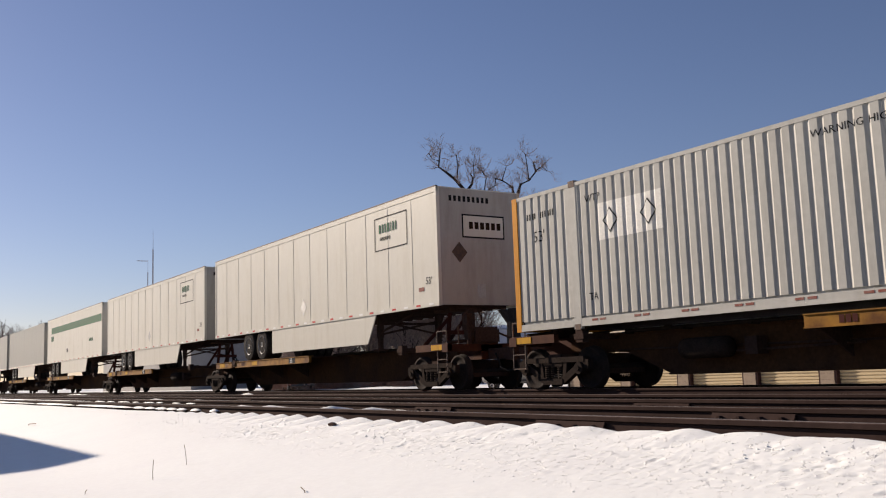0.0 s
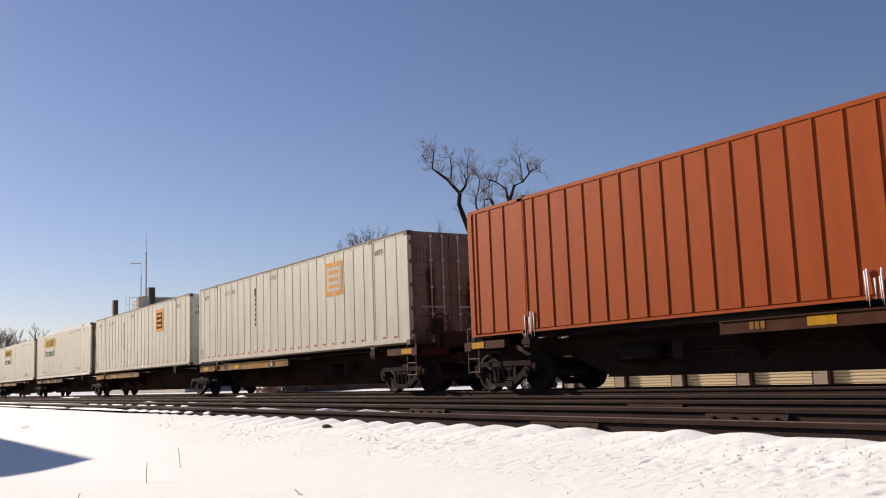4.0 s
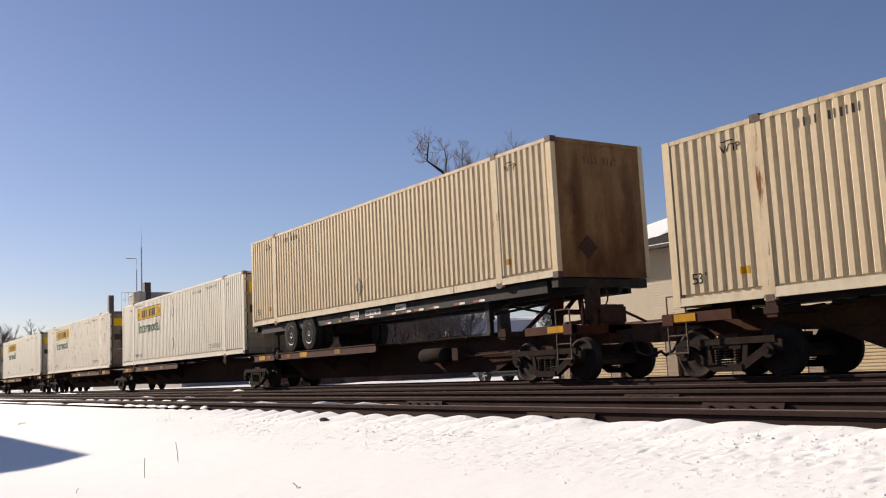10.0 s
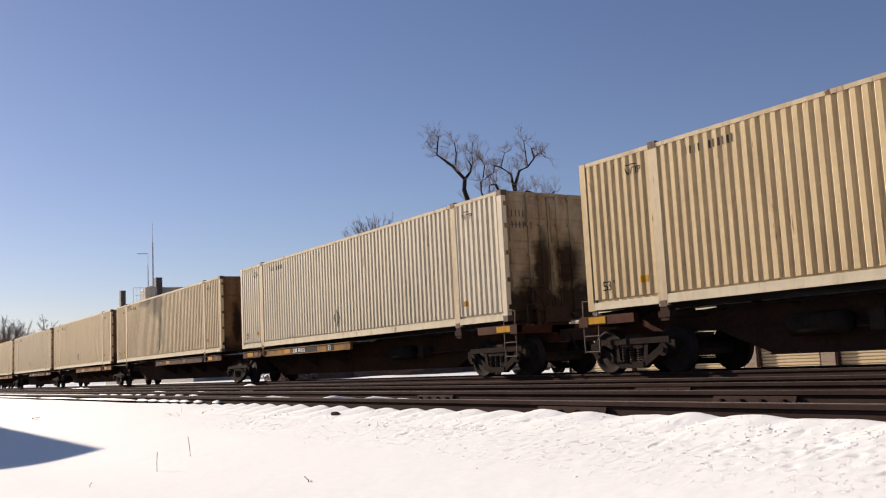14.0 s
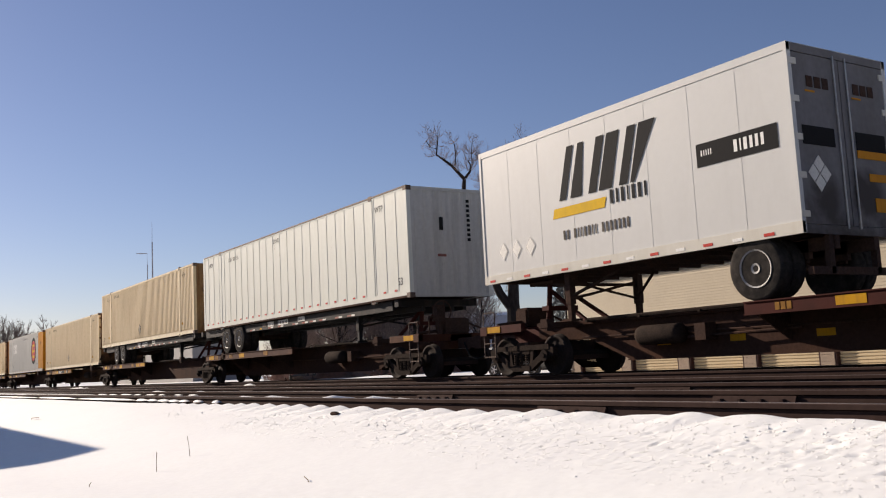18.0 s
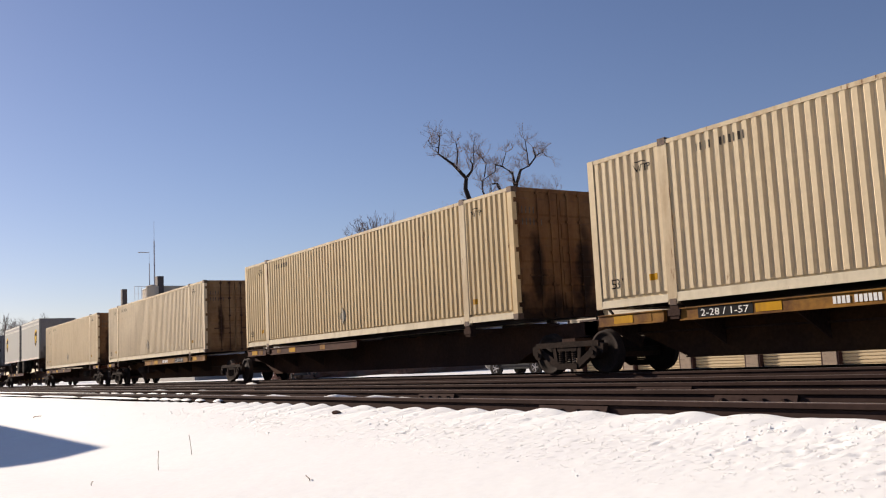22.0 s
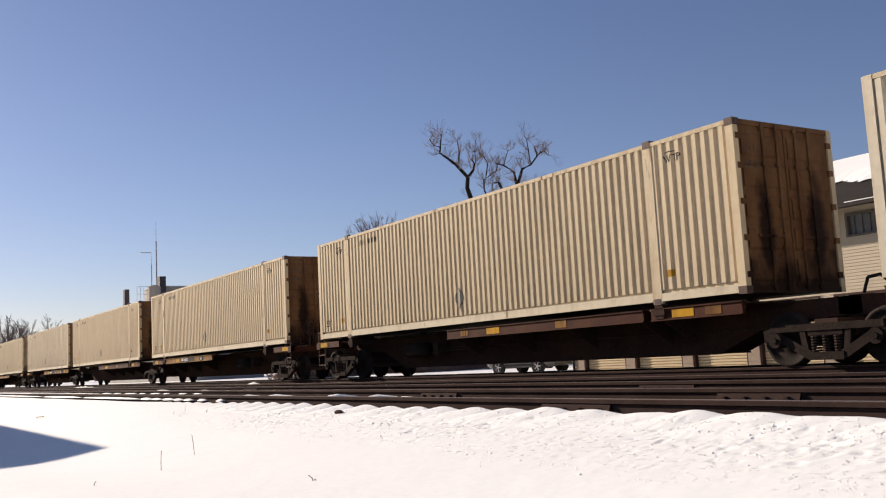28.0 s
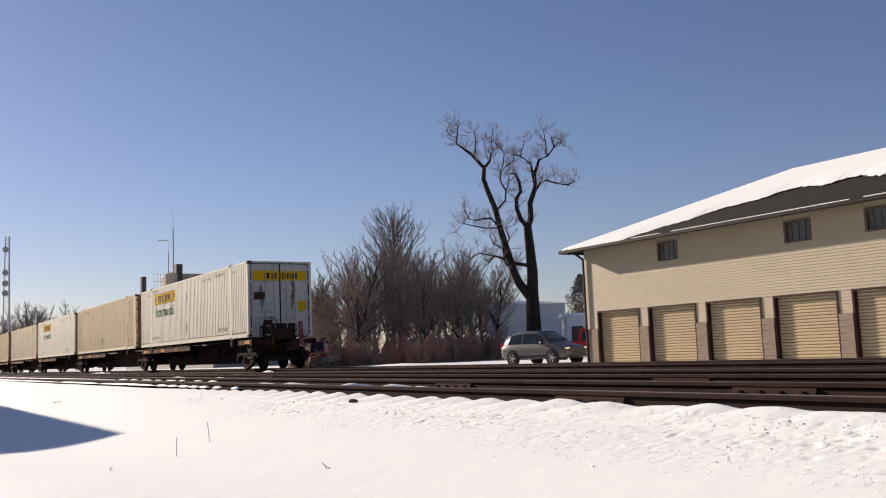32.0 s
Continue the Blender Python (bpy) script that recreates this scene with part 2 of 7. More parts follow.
DECK_YELLOW = paint("worn_yellow_deck_paint", (0.31, 0.155, 0.03), (0.085, 0.036, 0.021), 0.52, rough=0.65, scale=1.6, stretch=(1, 1, 1))
DECK_BROWN = paint("rusty_brown_deck_paint", (0.058, 0.022, 0.015), (0.12, 0.048, 0.02), 0.25, rough=0.7, scale=1.6, stretch=(1, 1, 1))
FLAT_RED = paint("oxide_red_deck_paint", (0.066, 0.020, 0.016), (0.038, 0.015, 0.012), 0.35, rough=0.7, scale=1.6, stretch=(1, 1, 1))
GREEN = mat("dark_green_lettering", (0.006, 0.085, 0.04), 0.7, bump=0, spec=0.08)
BLACK = mat("black_marking", (0.016, 0.016, 0.017), 0.7, bump=0, spec=0.05)
FADED = mat("faded_black_marking", (0.075, 0.065, 0.055), 0.7, 0.0, (0.2, 0.17, 0.13), 0.35, 9.0, bump=0, spec=0.05)
# Short trailer ends: shade painted in as a dark grey base, with dust smears.
DUSTY_SHADED_END = sooty_end("dusty_shaded_grey_end", (0.185, 0.18, 0.185), (0.06, 0.052, 0.05), (0.14, 0.135, 0.13), ((-0.6, 2.6, 0.4, 0.5), (0.5, 2.7, 0.5, 0.5)), 2.7)
SCRAWL = mat("faint_yellow_spray", (0.14, 0.10, 0.035), 0.9, 0.0, (0.06, 0.036, 0.026), 0.5, 9.0, bump=0, spec=0.02)
DARK_BROWN = mat("dark_brown_marking", (0.03, 0.017, 0.010), 0.85, bump=0, spec=0.02)
RED = mat("red_marking", (0.48, 0.03, 0.02), 0.45, bump=0)
FADED_RED = mat("faded_red_reflector", (0.24, 0.07, 0.055), 0.6, 0.0, (0.3, 0.2, 0.17), 0.4, 6.0, bump=0, spec=0.05)
WHITE_MARK = mat("white_marking", (0.75, 0.75, 0.72), 0.5, bump=0)
PALE = mat("pale_label", (0.66, 0.65, 0.60), 0.5, bump=0)
UNDER = mat("grimy_underframe_steel", (0.055, 0.036, 0.030), 0.9, 0.0, (0.095, 0.052, 0.036), 0.3, 1.5, 0.25, 20, spec=0.02)
SILL = mat("dark_brown_sill_paint", (0.050, 0.029, 0.023), 0.9, 0.0, (0.085, 0.043, 0.027), 0.3, 0.8, 0.2, 18, spec=0.02)
SILL_RUST = mat("rusty_sill_paint", (0.078, 0.040, 0.021), 0.9, 0.0, (0.042, 0.025, 0.020), 0.45, 0.9, 0.2, 18, spec=0.02)
TRUCK_STEEL = mat("dusty_cast_steel", (0.026, 0.020, 0.0175), 0.9, 0.0, (0.044, 0.032, 0.026), 0.5, 3.0, 0.25, 30, bump=0.35, spec=0.02)
WHEEL_STEEL = mat("dark_wheel_steel", (0.030, 0.025, 0.023), 0.8, 0.0, (0.05, 0.035, 0.029), 0.3, 4, 0.2, 30, spec=0.03)
TYRE = mat("black_tyre_rubber", (0.024, 0.022, 0.021), 0.9, 0.0, (0.06, 0.053, 0.047), 0.4, 6, 0.2, 60, bump=0.4, spec=0.03)
RIM = mat("white_steel_rim", (0.42, 0.415, 0.40), 0.6, 0.0, (0.14, 0.11, 0.09), 0.2, 8, 0.1, 40)
CHASSIS_RED = paint("red_chassis_paint", (0.30, 0.02, 0.02), (0.12, 0.03, 0.02), 0.2)
CHASSIS_BLACK = paint("black_chassis_paint", (0.028, 0.027, 0.027), (0.08, 0.06, 0.05), 0.2)
GALV = mat("dull_galvanised_steel", (0.42, 0.42, 0.41), 0.45, 0.6, (0.30, 0.28, 0.26), 0.3, 4)
CAST = mat("rusty_corner_casting", (0.12, 0.08, 0.06), 0.7, 0.2, (0.05, 0.045, 0.05), 0.4, 12)
ICE = mat("dripping_ice", (0.82, 0.84, 0.86), 0.15, bump=0.3)


# ---- mesh helpers ----
def box(bm, x0, x1, y0, y1, z0, z1, c=0.0):
    """An axis-aligned box; c cuts its long edges along x."""
    if c <= 0:
        v = [bm.verts.new(p) for p in ((x0, y0, z0), (x1, y0, z0), (x1, y1, z0), (x0, y1, z0),
                                       (x0, y0, z1), (x1, y0, z1), (x1, y1, z1), (x0, y1, z1))]
        for f in ((3, 2, 1, 0), (4, 5, 6, 7), (0, 1, 5, 4), (1, 2, 6, 5), (2, 3, 7, 6), (3, 0, 4, 7)):
            bm.faces.new([v[i] for i in f])
        return bm
    ring = ((y0 + c, z0), (y1 - c, z0), (y1, z0 + c), (y1, z1 - c), (y1 - c, z1), (y0 + c, z1), (y0, z1 - c), (y0, z0 + c))
    return prism(bm, [(y, z) for y, z in ring], x0, x1)


def prism(bm, ring, a, b, axis=0):
    """A closed outline extruded from a to b. axis 0: outline in y, z; 1: in x, z; 2: in x, y."""
    def at(p, s):
        return ((s, p[0], p[1]), (p[0], s, p[1]), (p[0], p[1], s))[axis]
    va = [bm.verts.new(at(p, a)) for p in ring]
    vb = [bm.verts.new(at(p, b)) for p in ring]
    n = len(ring)
    bm.faces.new(va[::-1])
    bm.faces.new(vb)
    for i in range(n):
        bm.faces.new((va[i], va[(i + 1) % n], vb[(i + 1) % n], vb[i]))
    return bm


def lathe(bm, prof, steps=20, axis="y", centre=(0, 0, 0)):
    """A profile of (radius, along) turned about an axis."""
    rings = []
    for r, a in prof:
        ring = []
        for i in range(steps):
            t = 2 * math.pi * i / steps
            c, s = r * math.cos(t), r * math.sin(t)
            p = {"y": (c, a, s), "z": (c, s, a), "x": (a, c, s)}[axis]
            ring.append(bm.verts.new(Vector(p) + Vector(centre)))
        rings.append(ring)
    for p, q in zip(rings, rings[1:]):
        for i in range(steps):
            bm.faces.new((p[i], p[(i + 1) % steps], q[(i + 1) % steps], q[i]))
    bm.faces.new(rings[0][::-1])
    bm.faces.new(rings[-1])
    return bm


def rod(bm, p, q, r, steps=6, r2=None):
    """A round bar from p to q."""
    p, q = Vector(p), Vector(q)
    d = (q - p).normalized()
    u = d.orthogonal().normalized()
    w = d.cross(u)
    r2 = r if r2 is None else r2
    a = [bm.verts.new(p + r * (math.cos(2 * math.pi * i / steps) * u + math.sin(2 * math.pi * i / steps) * w)) for i in range(steps)]
    b = [bm.verts.new(q + r2 * (math.cos(2 * math.pi * i / steps) * u + math.sin(2 * math.pi * i / steps) * w)) for i in range(steps)]
    for i in range(steps):
        bm.faces.new((a[i], a[(i + 1) % steps], b[(i + 1) % steps], b[i]))
    bm.faces.new(a[::-1])
    bm.faces.new(b)
    return bm


def mesh_of(name, bm, material, smooth=False):
    bmesh.ops.recalc_face_normals(bm, faces=bm.faces[:])
    me = bpy.data.meshes.new(name)
    bm.to_mesh(me)
    bm.free()
    me.materials.append(material)
    if smooth:
        for p in me.polygons:
            p.use_smooth = True
    return me


def part(name, bm, material, parent, label="", at=None, smooth=False):
    """Links a bmesh (or a mesh made before) as one object under a thing or a part."""
    me = bm if isinstance(bm, bpy.types.Mesh) else mesh_of(name, bm, material, smooth)
    ob = new(name, me)
    ob.parent = parent
    if at:
        ob.location = at
    if name in ("number_mark", "stack_lettering", "lift_lettering", "spring_pack", "logo_mark", "scrawl"):
        tagged(ob, kind="stuff")
    return tagged(ob, label) if label else ob


def bms():
    return bmesh.new()


def boxpart(name, dims, material, parent, label="", c=0.0):
    return part(name, box(bms(), *dims, c=c), material, parent, label)


def lettering(words, height, width=None, bold=0.0):
    """A flat bmesh of the words in the built-in font, in the x, z plane, from the origin."""
    cu = bpy.data.curves.new("words", "FONT")
    cu.body, cu.size, cu.resolution_u = words, height * 1.38, 2
    cu.offset = bold
    ob = bpy.data.objects.new("words", cu)
    scene.collection.objects.link(ob)
    me = bpy.data.meshes.new_from_object(ob)
    bpy.data.objects.remove(ob)
    bpy.data.curves.remove(cu)
    bm = bmesh.new()
    bm.from_mesh(me)
    bpy.data.meshes.remove(me)
    span = max(v.co.x for v in bm.verts) - min(v.co.x for v in bm.verts)
    k = width / span if width else 1.0
    low = min(v.co.x for v in bm.verts)
    for v in bm.verts:
        v.co = Vector(((v.co.x - low) * k, 0, v.co.y))
    return bm


def bars(widths, height, gap=0.35):
    """Plain upright bars in the place of a number or a name; widths as parts of the height."""
    bm, x = bms(), 0.0
    for w in widths:
        if w > 0:
            a = [bm.verts.new(p) for p in ((x, 0, 0), (x + w * height, 0, 0), (x + w * height, 0, height), (x, 0, height))]
            bm.faces.new(a)
        x += (abs(w) + gap) * height
    return bm


# ---- the train: containers ----
LONG, TALL, HALF = 16.154, 2.896, 1.295
LIFT = 1.981                      # lift posts stand this far from either end


def trapezoid(pitch, depth, u0, u1, u2):
    """A corrugation: how far the sheet lies inside the face at x; its break points are kept for cutting marks."""
    def prof(x):
        u = (x / pitch) % 1.0
        if u < u0:
            return 0.0
        if u < u1:
            return depth * (u - u0) / (u1 - u0)
        if u < u2:
            return depth
        return depth * (1.0 - u) / (1.0 - u2)
    prof.pitch, prof.breaks = pitch, (0.0, u0, u1, u2)
    return prof


groove_wide = trapezoid(0.198, 0.037, 0.46, 0.62, 0.83)      # even ribs of the cream boxes
groove_grey = trapezoid(0.250, 0.022, 0.54, 0.69, 0.85)      # broader ribs
groove_narrow = trapezoid(0.204, 0.025, 0.69, 0.77, 0.88)    # flat strips parted by narrow grooves


def cuts(prof, a, b):
    xs = {a, b}
    for k in range(int(a / prof.pitch) - 1, int(b / prof.pitch) + 2):
        for u in prof.breaks:
            x = (k + u) * prof.pitch
            if a + 1e-4 < x < b - 1e-4:
                xs.add(x)
    return sorted(xs)


def sheet(bm, prof, a, b, z0, z1, side, out=0.0, inset=0.012):
    """A corrugated sheet between two rails. side -1: the side that faces the camera's side."""
    lo, hi = [], []
    for x in cuts(prof, a, b):
        y = side * (HALF - inset - prof(x) + out)
        lo.append(bm.verts.new((x, y, z0)))
        hi.append(bm.verts.new((x, y, z1)))
    for i in range(len(lo) - 1):
        bm.faces.new((lo[i], lo[i + 1], hi[i + 1], hi[i]))
    return bm


def applied(bm, prof, x, z, inset=0.012, out=0.004):
    """Lays flat marks on the camera-side sheet, following its corrugation."""
    bmesh.ops.translate(bm, vec=(x, 0, z), verts=bm.verts[:])
    if prof:
        a, b = min(v.co.x for v in bm.verts), max(v.co.x for v in bm.verts)
        for c in cuts(prof, a, b)[1:-1]:
            bmesh.ops.bisect_plane(bm, geom=bm.verts[:] + bm.edges[:] + bm.faces[:], plane_co=(c, 0, 0), plane_no=(1, 0, 0))
    for v in bm.verts:
        v.co.y = -(HALF - inset - (prof(v.co.x) if prof else 0.0) + out)
    return bm


def panel(w, h):
    bm = bms()
    bm.faces.new([bm.verts.new(p) for p in ((0, 0, 0), (w, 0, 0), (w, 0, h), (0, 0, h))])
    return bm


def diamond(r):
    bm = bms()
    bm.faces.new([bm.verts.new(p) for p in ((0, 0, -r), (r * 0.8, 0, 0), (0, 0, r), (-r * 0.8, 0, 0))])
    return bm


def oval(rx, rz):
    bm = bms()
    bm.faces.new([bm.verts.new((rx * math.cos(2 * math.pi * i / 32), 0, rz * math.sin(2 * math.pi * i / 32))) for i in range(32)])
    return bm


def thing(name, label, category, group=""):
    return tagged(new(name), label, category, group)


CREAMS = (CREAM, CREAM_LIGHT, CREAM_PALE, CREAM_DEEP, CREAM_SOOT)


def frame_posts(top, body, post_mat, castings=True):
    """Corner posts, lift posts, rails, roof and floor that every container has."""
    for x0 in (0.0, LONG - 0.16):
        for s in (-1, 1):
            y0, y1 = sorted((s * HALF, s * (HALF - 0.12)))
            post = boxpart("corner_post", (x0, x0 + 0.16, y0, y1, 0, TALL - 0.01), post_mat, top)
            if s < 0 and x0 > 1:
                e = LONG + 0.004
                boxpart("corner_casting", (e - 0.17, e, -HALF - 0.004, -HALF + 0.15, -0.012, 0.115), CAST, post, "rusty steel corner casting")
                boxpart("corner_casting", (e - 0.17, e, -HALF - 0.004, -HALF + 0.15, TALL - 0.12, TALL + 0.006), CAST, post, "rusty steel corner casting")
    for x0 in (LIFT - 0.11, LONG - LIFT - 0.11):
        for s in (-1, 1):
            y0, y1 = sorted((s * (HALF - 0.002), s * (HALF - 0.07)))
            boxpart("lift_post", (x0, x0 + 0.22, y0, y1, -0.03, TALL - 0.015), CREAM_POST if body in CREAMS else body, top)
            if castings:
                y0, y1 = sorted((s * (HALF + 0.004), s * (HALF - 0.16)))
                boxpart("corner_casting", (x0 + 0.02, x0 + 0.2, y0, y1, TALL - 0.10, TALL + 0.03), CAST, top, "rusty steel corner casting")
                boxpart("corner_casting", (x0 + 0.03, x0 + 0.19, y0, y1, -0.05, 0.06), CAST, top, "rusty steel corner casting")
    for s in (-1, 1):
        y0, y1 = sorted((s * (HALF - 0.005), s * (HALF - 0.08)))
        boxpart("top_rail", (0.16, LONG - 0.16, y0, y1, TALL - 0.085, TALL - 0.012), CREAM_POST if body in CREAMS else body, top)
    bm = bms()
    n = 54
    for i in range(n):
        x0 = 0.02 + (LONG - 0.04) * i / n
        box(bm, x0, x0 + (LONG - 0.04) / n * 0.72, -HALF + 0.08, HALF - 0.08, TALL - 0.05, TALL - 0.008)
    box(bm, 0.01, LONG - 0.01, -HALF + 0.05, HALF - 0.05, TALL - 0.09, TALL - 0.04)
    part("roof", bm, body, top)
    bm = box(bms(), 0.05, LONG - 0.05, -HALF + 0.08, HALF - 0.08, 0.04, 0.16)
    part("underframe", bm, UNDER, top, "grimy steel floor frame")


def bottom_rails(top, body, height=0.20):
    for s in (-1, 1):
        boxpart("rail_web", (0.16, LONG - 0.16, *sorted((s * (HALF - 0.052), s * (HALF - 0.068))), 0.04, height + 0.06), body, top)
        for a, b, h in ((0.16, LIFT - 0.11, height - 0.02), (LIFT + 0.11, LONG - LIFT - 0.11, height), (LONG - LIFT + 0.11, LONG - 0.16, height - 0.02)):
            y0, y1 = sorted((s * (HALF - 0.004), s * (HALF - 0.07)))
            bm = bms()
            prism(bm, [(y0, 0.03), (y1, 0.03), (y1, h - 0.04), (y0, h - 0.04)], a, b)
            yy = sorted((s * (HALF + 0.004), s * (HALF - 0.01)))
            box(bm, a, b, yy[0], yy[1], 0.01, 0.05)
            part("bottom_rail", bm, CREAM_RAIL_LIT if body in CREAMS else body, top)


def doors(top, x, end_mat, logo=False):
    """Two barred doors in the end wall at x."""
    for s in (-1, 1):
        y0, y1 = sorted((s * 0.012, s * (HALF - 0.13)))
        bm = box(bms(), x - 0.06, x - 0.03, y0, y1, 0.09, TALL - 0.10)
        zs = [0.12 + i * 0.52 for i in range(6)]
        for i, z in enumerate(zs[:-1]):
            prism(bm, [(x - 0.032, z + 0.06), (x - 0.006, z + 0.11), (x - 0.006, z + 0.42), (x - 0.032, z + 0.47)], y0 + 0.06, y1 - 0.06, 1)
        for z in (0.3, 0.9, 1.5, 2.1, 2.6):
            box(bm, x - 0.035, x + 0.012, *sorted((s * (HALF - 0.05), s * (HALF - 0.17))), z - 0.05, z + 0.05)
        d = part("door", bm, end_mat, top)
        for k in (0.22, 0.52):
            y = s * (0.10 + k * 1.2 - 0.12)
            b = rod(bms(), (x + 0.016, y, 0.03), (x + 0.016, y, TALL - 0.05), 0.018, 8)
            for z in (0.08, 0.75, 1.45, 2.15, TALL - 0.12):
                box(b, x - 0.012, x + 0.038, y - 0.045, y + 0.045, z - 0.03, z + 0.03)
            box(b, x + 0.012, x + 0.04, y - 0.02, y + s * 0.30 if s > 0 else y + 0.02, 0.92, 0.96) if s > 0 else box(b, x + 0.012, x + 0.04, y - 0.30, y + 0.02, 0.92, 0.96)
            part("lock_rod", b, GALV if end_mat in (WHITE_END, WHITE_END_BRIGHT, WHITE_GRIMY_SHADED) else UNDER if end_mat is CREAM_END_PALE else end_mat, d, "upright door locking bar")
    boxpart("header", (x - 0.10, x - 0.001, -HALF + 0.12, HALF - 0.12, TALL - 0.10, TALL - 0.012), end_mat, top)
    boxpart("door_sill", (x - 0.10, x - 0.001, -HALF + 0.12, HALF - 0.12, 0.0, 0.09), end_mat, top)
    if logo:
        for a, b, c, d in ((-HALF + 0.10, -HALF + 0.135, 0.09, TALL - 0.1), (HALF - 0.135, HALF - 0.10, 0.09, TALL - 0.1), (-0.018, 0.018, 0.09, TALL - 0.1), (-HALF + 0.14, HALF - 0.14, TALL - 0.115, TALL - 0.085)):
            boxpart("door_gasket", (x - 0.03, x + 0.003, a, b, c, d), BLACK, top, "black rubber door seal")
        for s, a, b in ((-1, -1.08, -0.03), (1, 0.03, 1.08)):
            boxpart("logo_plate", (x - 0.004, x + 0.001, a, b, 2.14, 2.52), YELLOW, top, "worn yellow logo panel")
        bm = bms()
        for y, w in ((-0.62, .06), (-0.53, .10), (-0.34, .05), (-0.26, .11), (-0.02, .05), (0.09, .05), (0.20, .05), (0.29, .06), (0.40, .05), (0.50, .06), (0.60, .10)):
            box(bm, x + 0.002, x + 0.005, y, y + w, 2.22, 2.44)
        part("logo_mark", bm, BLACK, top, "dark block marks on the logo panel")
        boxpart("placard", (x - 0.004, x + 0.002, 0.72, 1.05, 0.98, 1.36), YELLOW, top, "yellow warning placard")
        boxpart("vent_plate", (x - 0.004, x + 0.002, -1.06, -0.62, 1.42, 1.70), UNDER, top, "dark vent plate")
    else:
        bm = bars((.2, .2, .2, .2), 0.15, 0.5)
        bmesh.ops.translate(bm, vec=(0, 0, 0.26), verts=bm.verts[:])
        low = bars((.2, .2, .2, .2, .2, .2), 0.15, 0.5)
        m2 = mesh_of("t", low, BLACK)
        bm.from_mesh(m2)
        bpy.data.meshes.remove(m2)
        for v in bm.verts:
            v.co = Vector((x + 0.0, -1.04 + v.co.x, 2.05 + v.co.z))
        part("number_mark", bm, FADED, top, "black number marks")
        if end_mat is CREAM_END_PALE:
            part("placard", prism(bms(), [(0.72, 0.72), (0.97, 0.98), (0.72, 1.24), (0.47, 0.98)], x - 0.008, x - 0.002, 0), UNDER, top, "dark diamond placard")


def plain_end(top, x, body):
    """A corrugated end wall without doors."""
    bm = bms()
    ys = np.linspace(-HALF + 0.12, HALF - 0.12, 33)
    sgn = 1 if x > 1 else -1
    lo, hi = [], []
    for i, y in enumerate(ys):
        d = 0.0 if i % 4 in (0, 1) else 0.035
        lo.append(bm.verts.new((x - sgn * (0.012 + d), y, 0.09)))
        hi.append(bm.verts.new((x - sgn * (0.012 + d), y, TALL - 0.1)))
    for i in range(len(ys) - 1):
        bm.faces.new((lo[i], lo[i + 1], hi[i + 1], hi[i]))
    part("end_wall", bm, body, top)
    for z0, z1 in ((0.0, 0.09), (TALL - 0.1, TALL - 0.012)):
        a, b = sorted((x - sgn * 0.08, x - sgn * 0.002))
        boxpart("end_beam", (a, b, -HALF + 0.12, HALF - 0.12, z0, z1), body, top)


def sheets(top, prof, body, ends=None):
    """The corrugated sheets of both sides, parted by the lift posts."""
    spans = ((0.16, LIFT - 0.11), (LIFT + 0.11, LONG - LIFT - 0.11), (LONG - LIFT + 0.11, LONG - 0.16))
    for s in (-1, 1):
        for i, (a, b) in enumerate(spans):
            m = ends if ends and i == 2 else body
            part("side_sheet", sheet(bms(), prof, a, b, 0.205, TALL - 0.08, s), m, top)


def cream_container(body=CREAM, rear="doors", end_mat=CREAM_END, words="cream-painted steel shipping container with corrugated sides and barred doors"):
    top = thing("shipping_container", words, "shipping container", "containers on the train")
    P = groove_wide
    frame_posts(top, body, body)
    bottom_rails(top, body, 0.21)
    sheets(top, P, body)
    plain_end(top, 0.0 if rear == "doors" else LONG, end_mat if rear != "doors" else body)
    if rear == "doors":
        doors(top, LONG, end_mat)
    else:
        plain_end(top, 0.0, body)
        part("placard", prism(bms(), [(-0.45, 0.36), (-0.2, 0.62), (-0.45, 0.88), (-0.7, 0.62)], LONG + 0.002, LONG + 0.008, 0), UNDER, top, "dark diamond placard")
        bm = bars((.22, .22, .22, .22, -.3, .22, .22, .22, .22), 0.16, 0.45)
        for v in bm.verts:
            v.co = Vector((LONG + 0.006, -0.42 + v.co.x, 2.38 + v.co.z))
        part("number_mark", bm, FADED, top, "black number marks")
    part("number_mark", applied(bars((.2, .2, .2, .2, -.4, .2, .2, .2, .2, .2, .2), 0.14, 0.5), P, 2.75, 2.52), FADED, top, "black number marks")
    for x in (1.25, 14.55):
        part("lifting_mark", applied(lettering("WTP", 0.14), P, x, 2.44), BLACK, top, "black lifting mark")
        part("lifting_mark", applied(panel(0.24, 0.018), P, x + 0.03, 2.62), BLACK, top)
    part("length_mark", applied(lettering("53'", 0.19), P, 0.45, 0.36), BLACK, top, "black length mark 53")
    for x in (1.45, 14.4):
        part("label_plate", applied(panel(0.2, 0.12), P, x, 0.43), PATCH, top, "small worn orange label")
    part("placard_holder", applied(diamond(0.235), P, 7.75, 0.62, out=0.02), HOLDER, top, "painted diamond placard holder")
    part("placard_backing", applied(diamond(0.258), P, 7.75, 0.62, out=0.012), CAST, top)
    return top


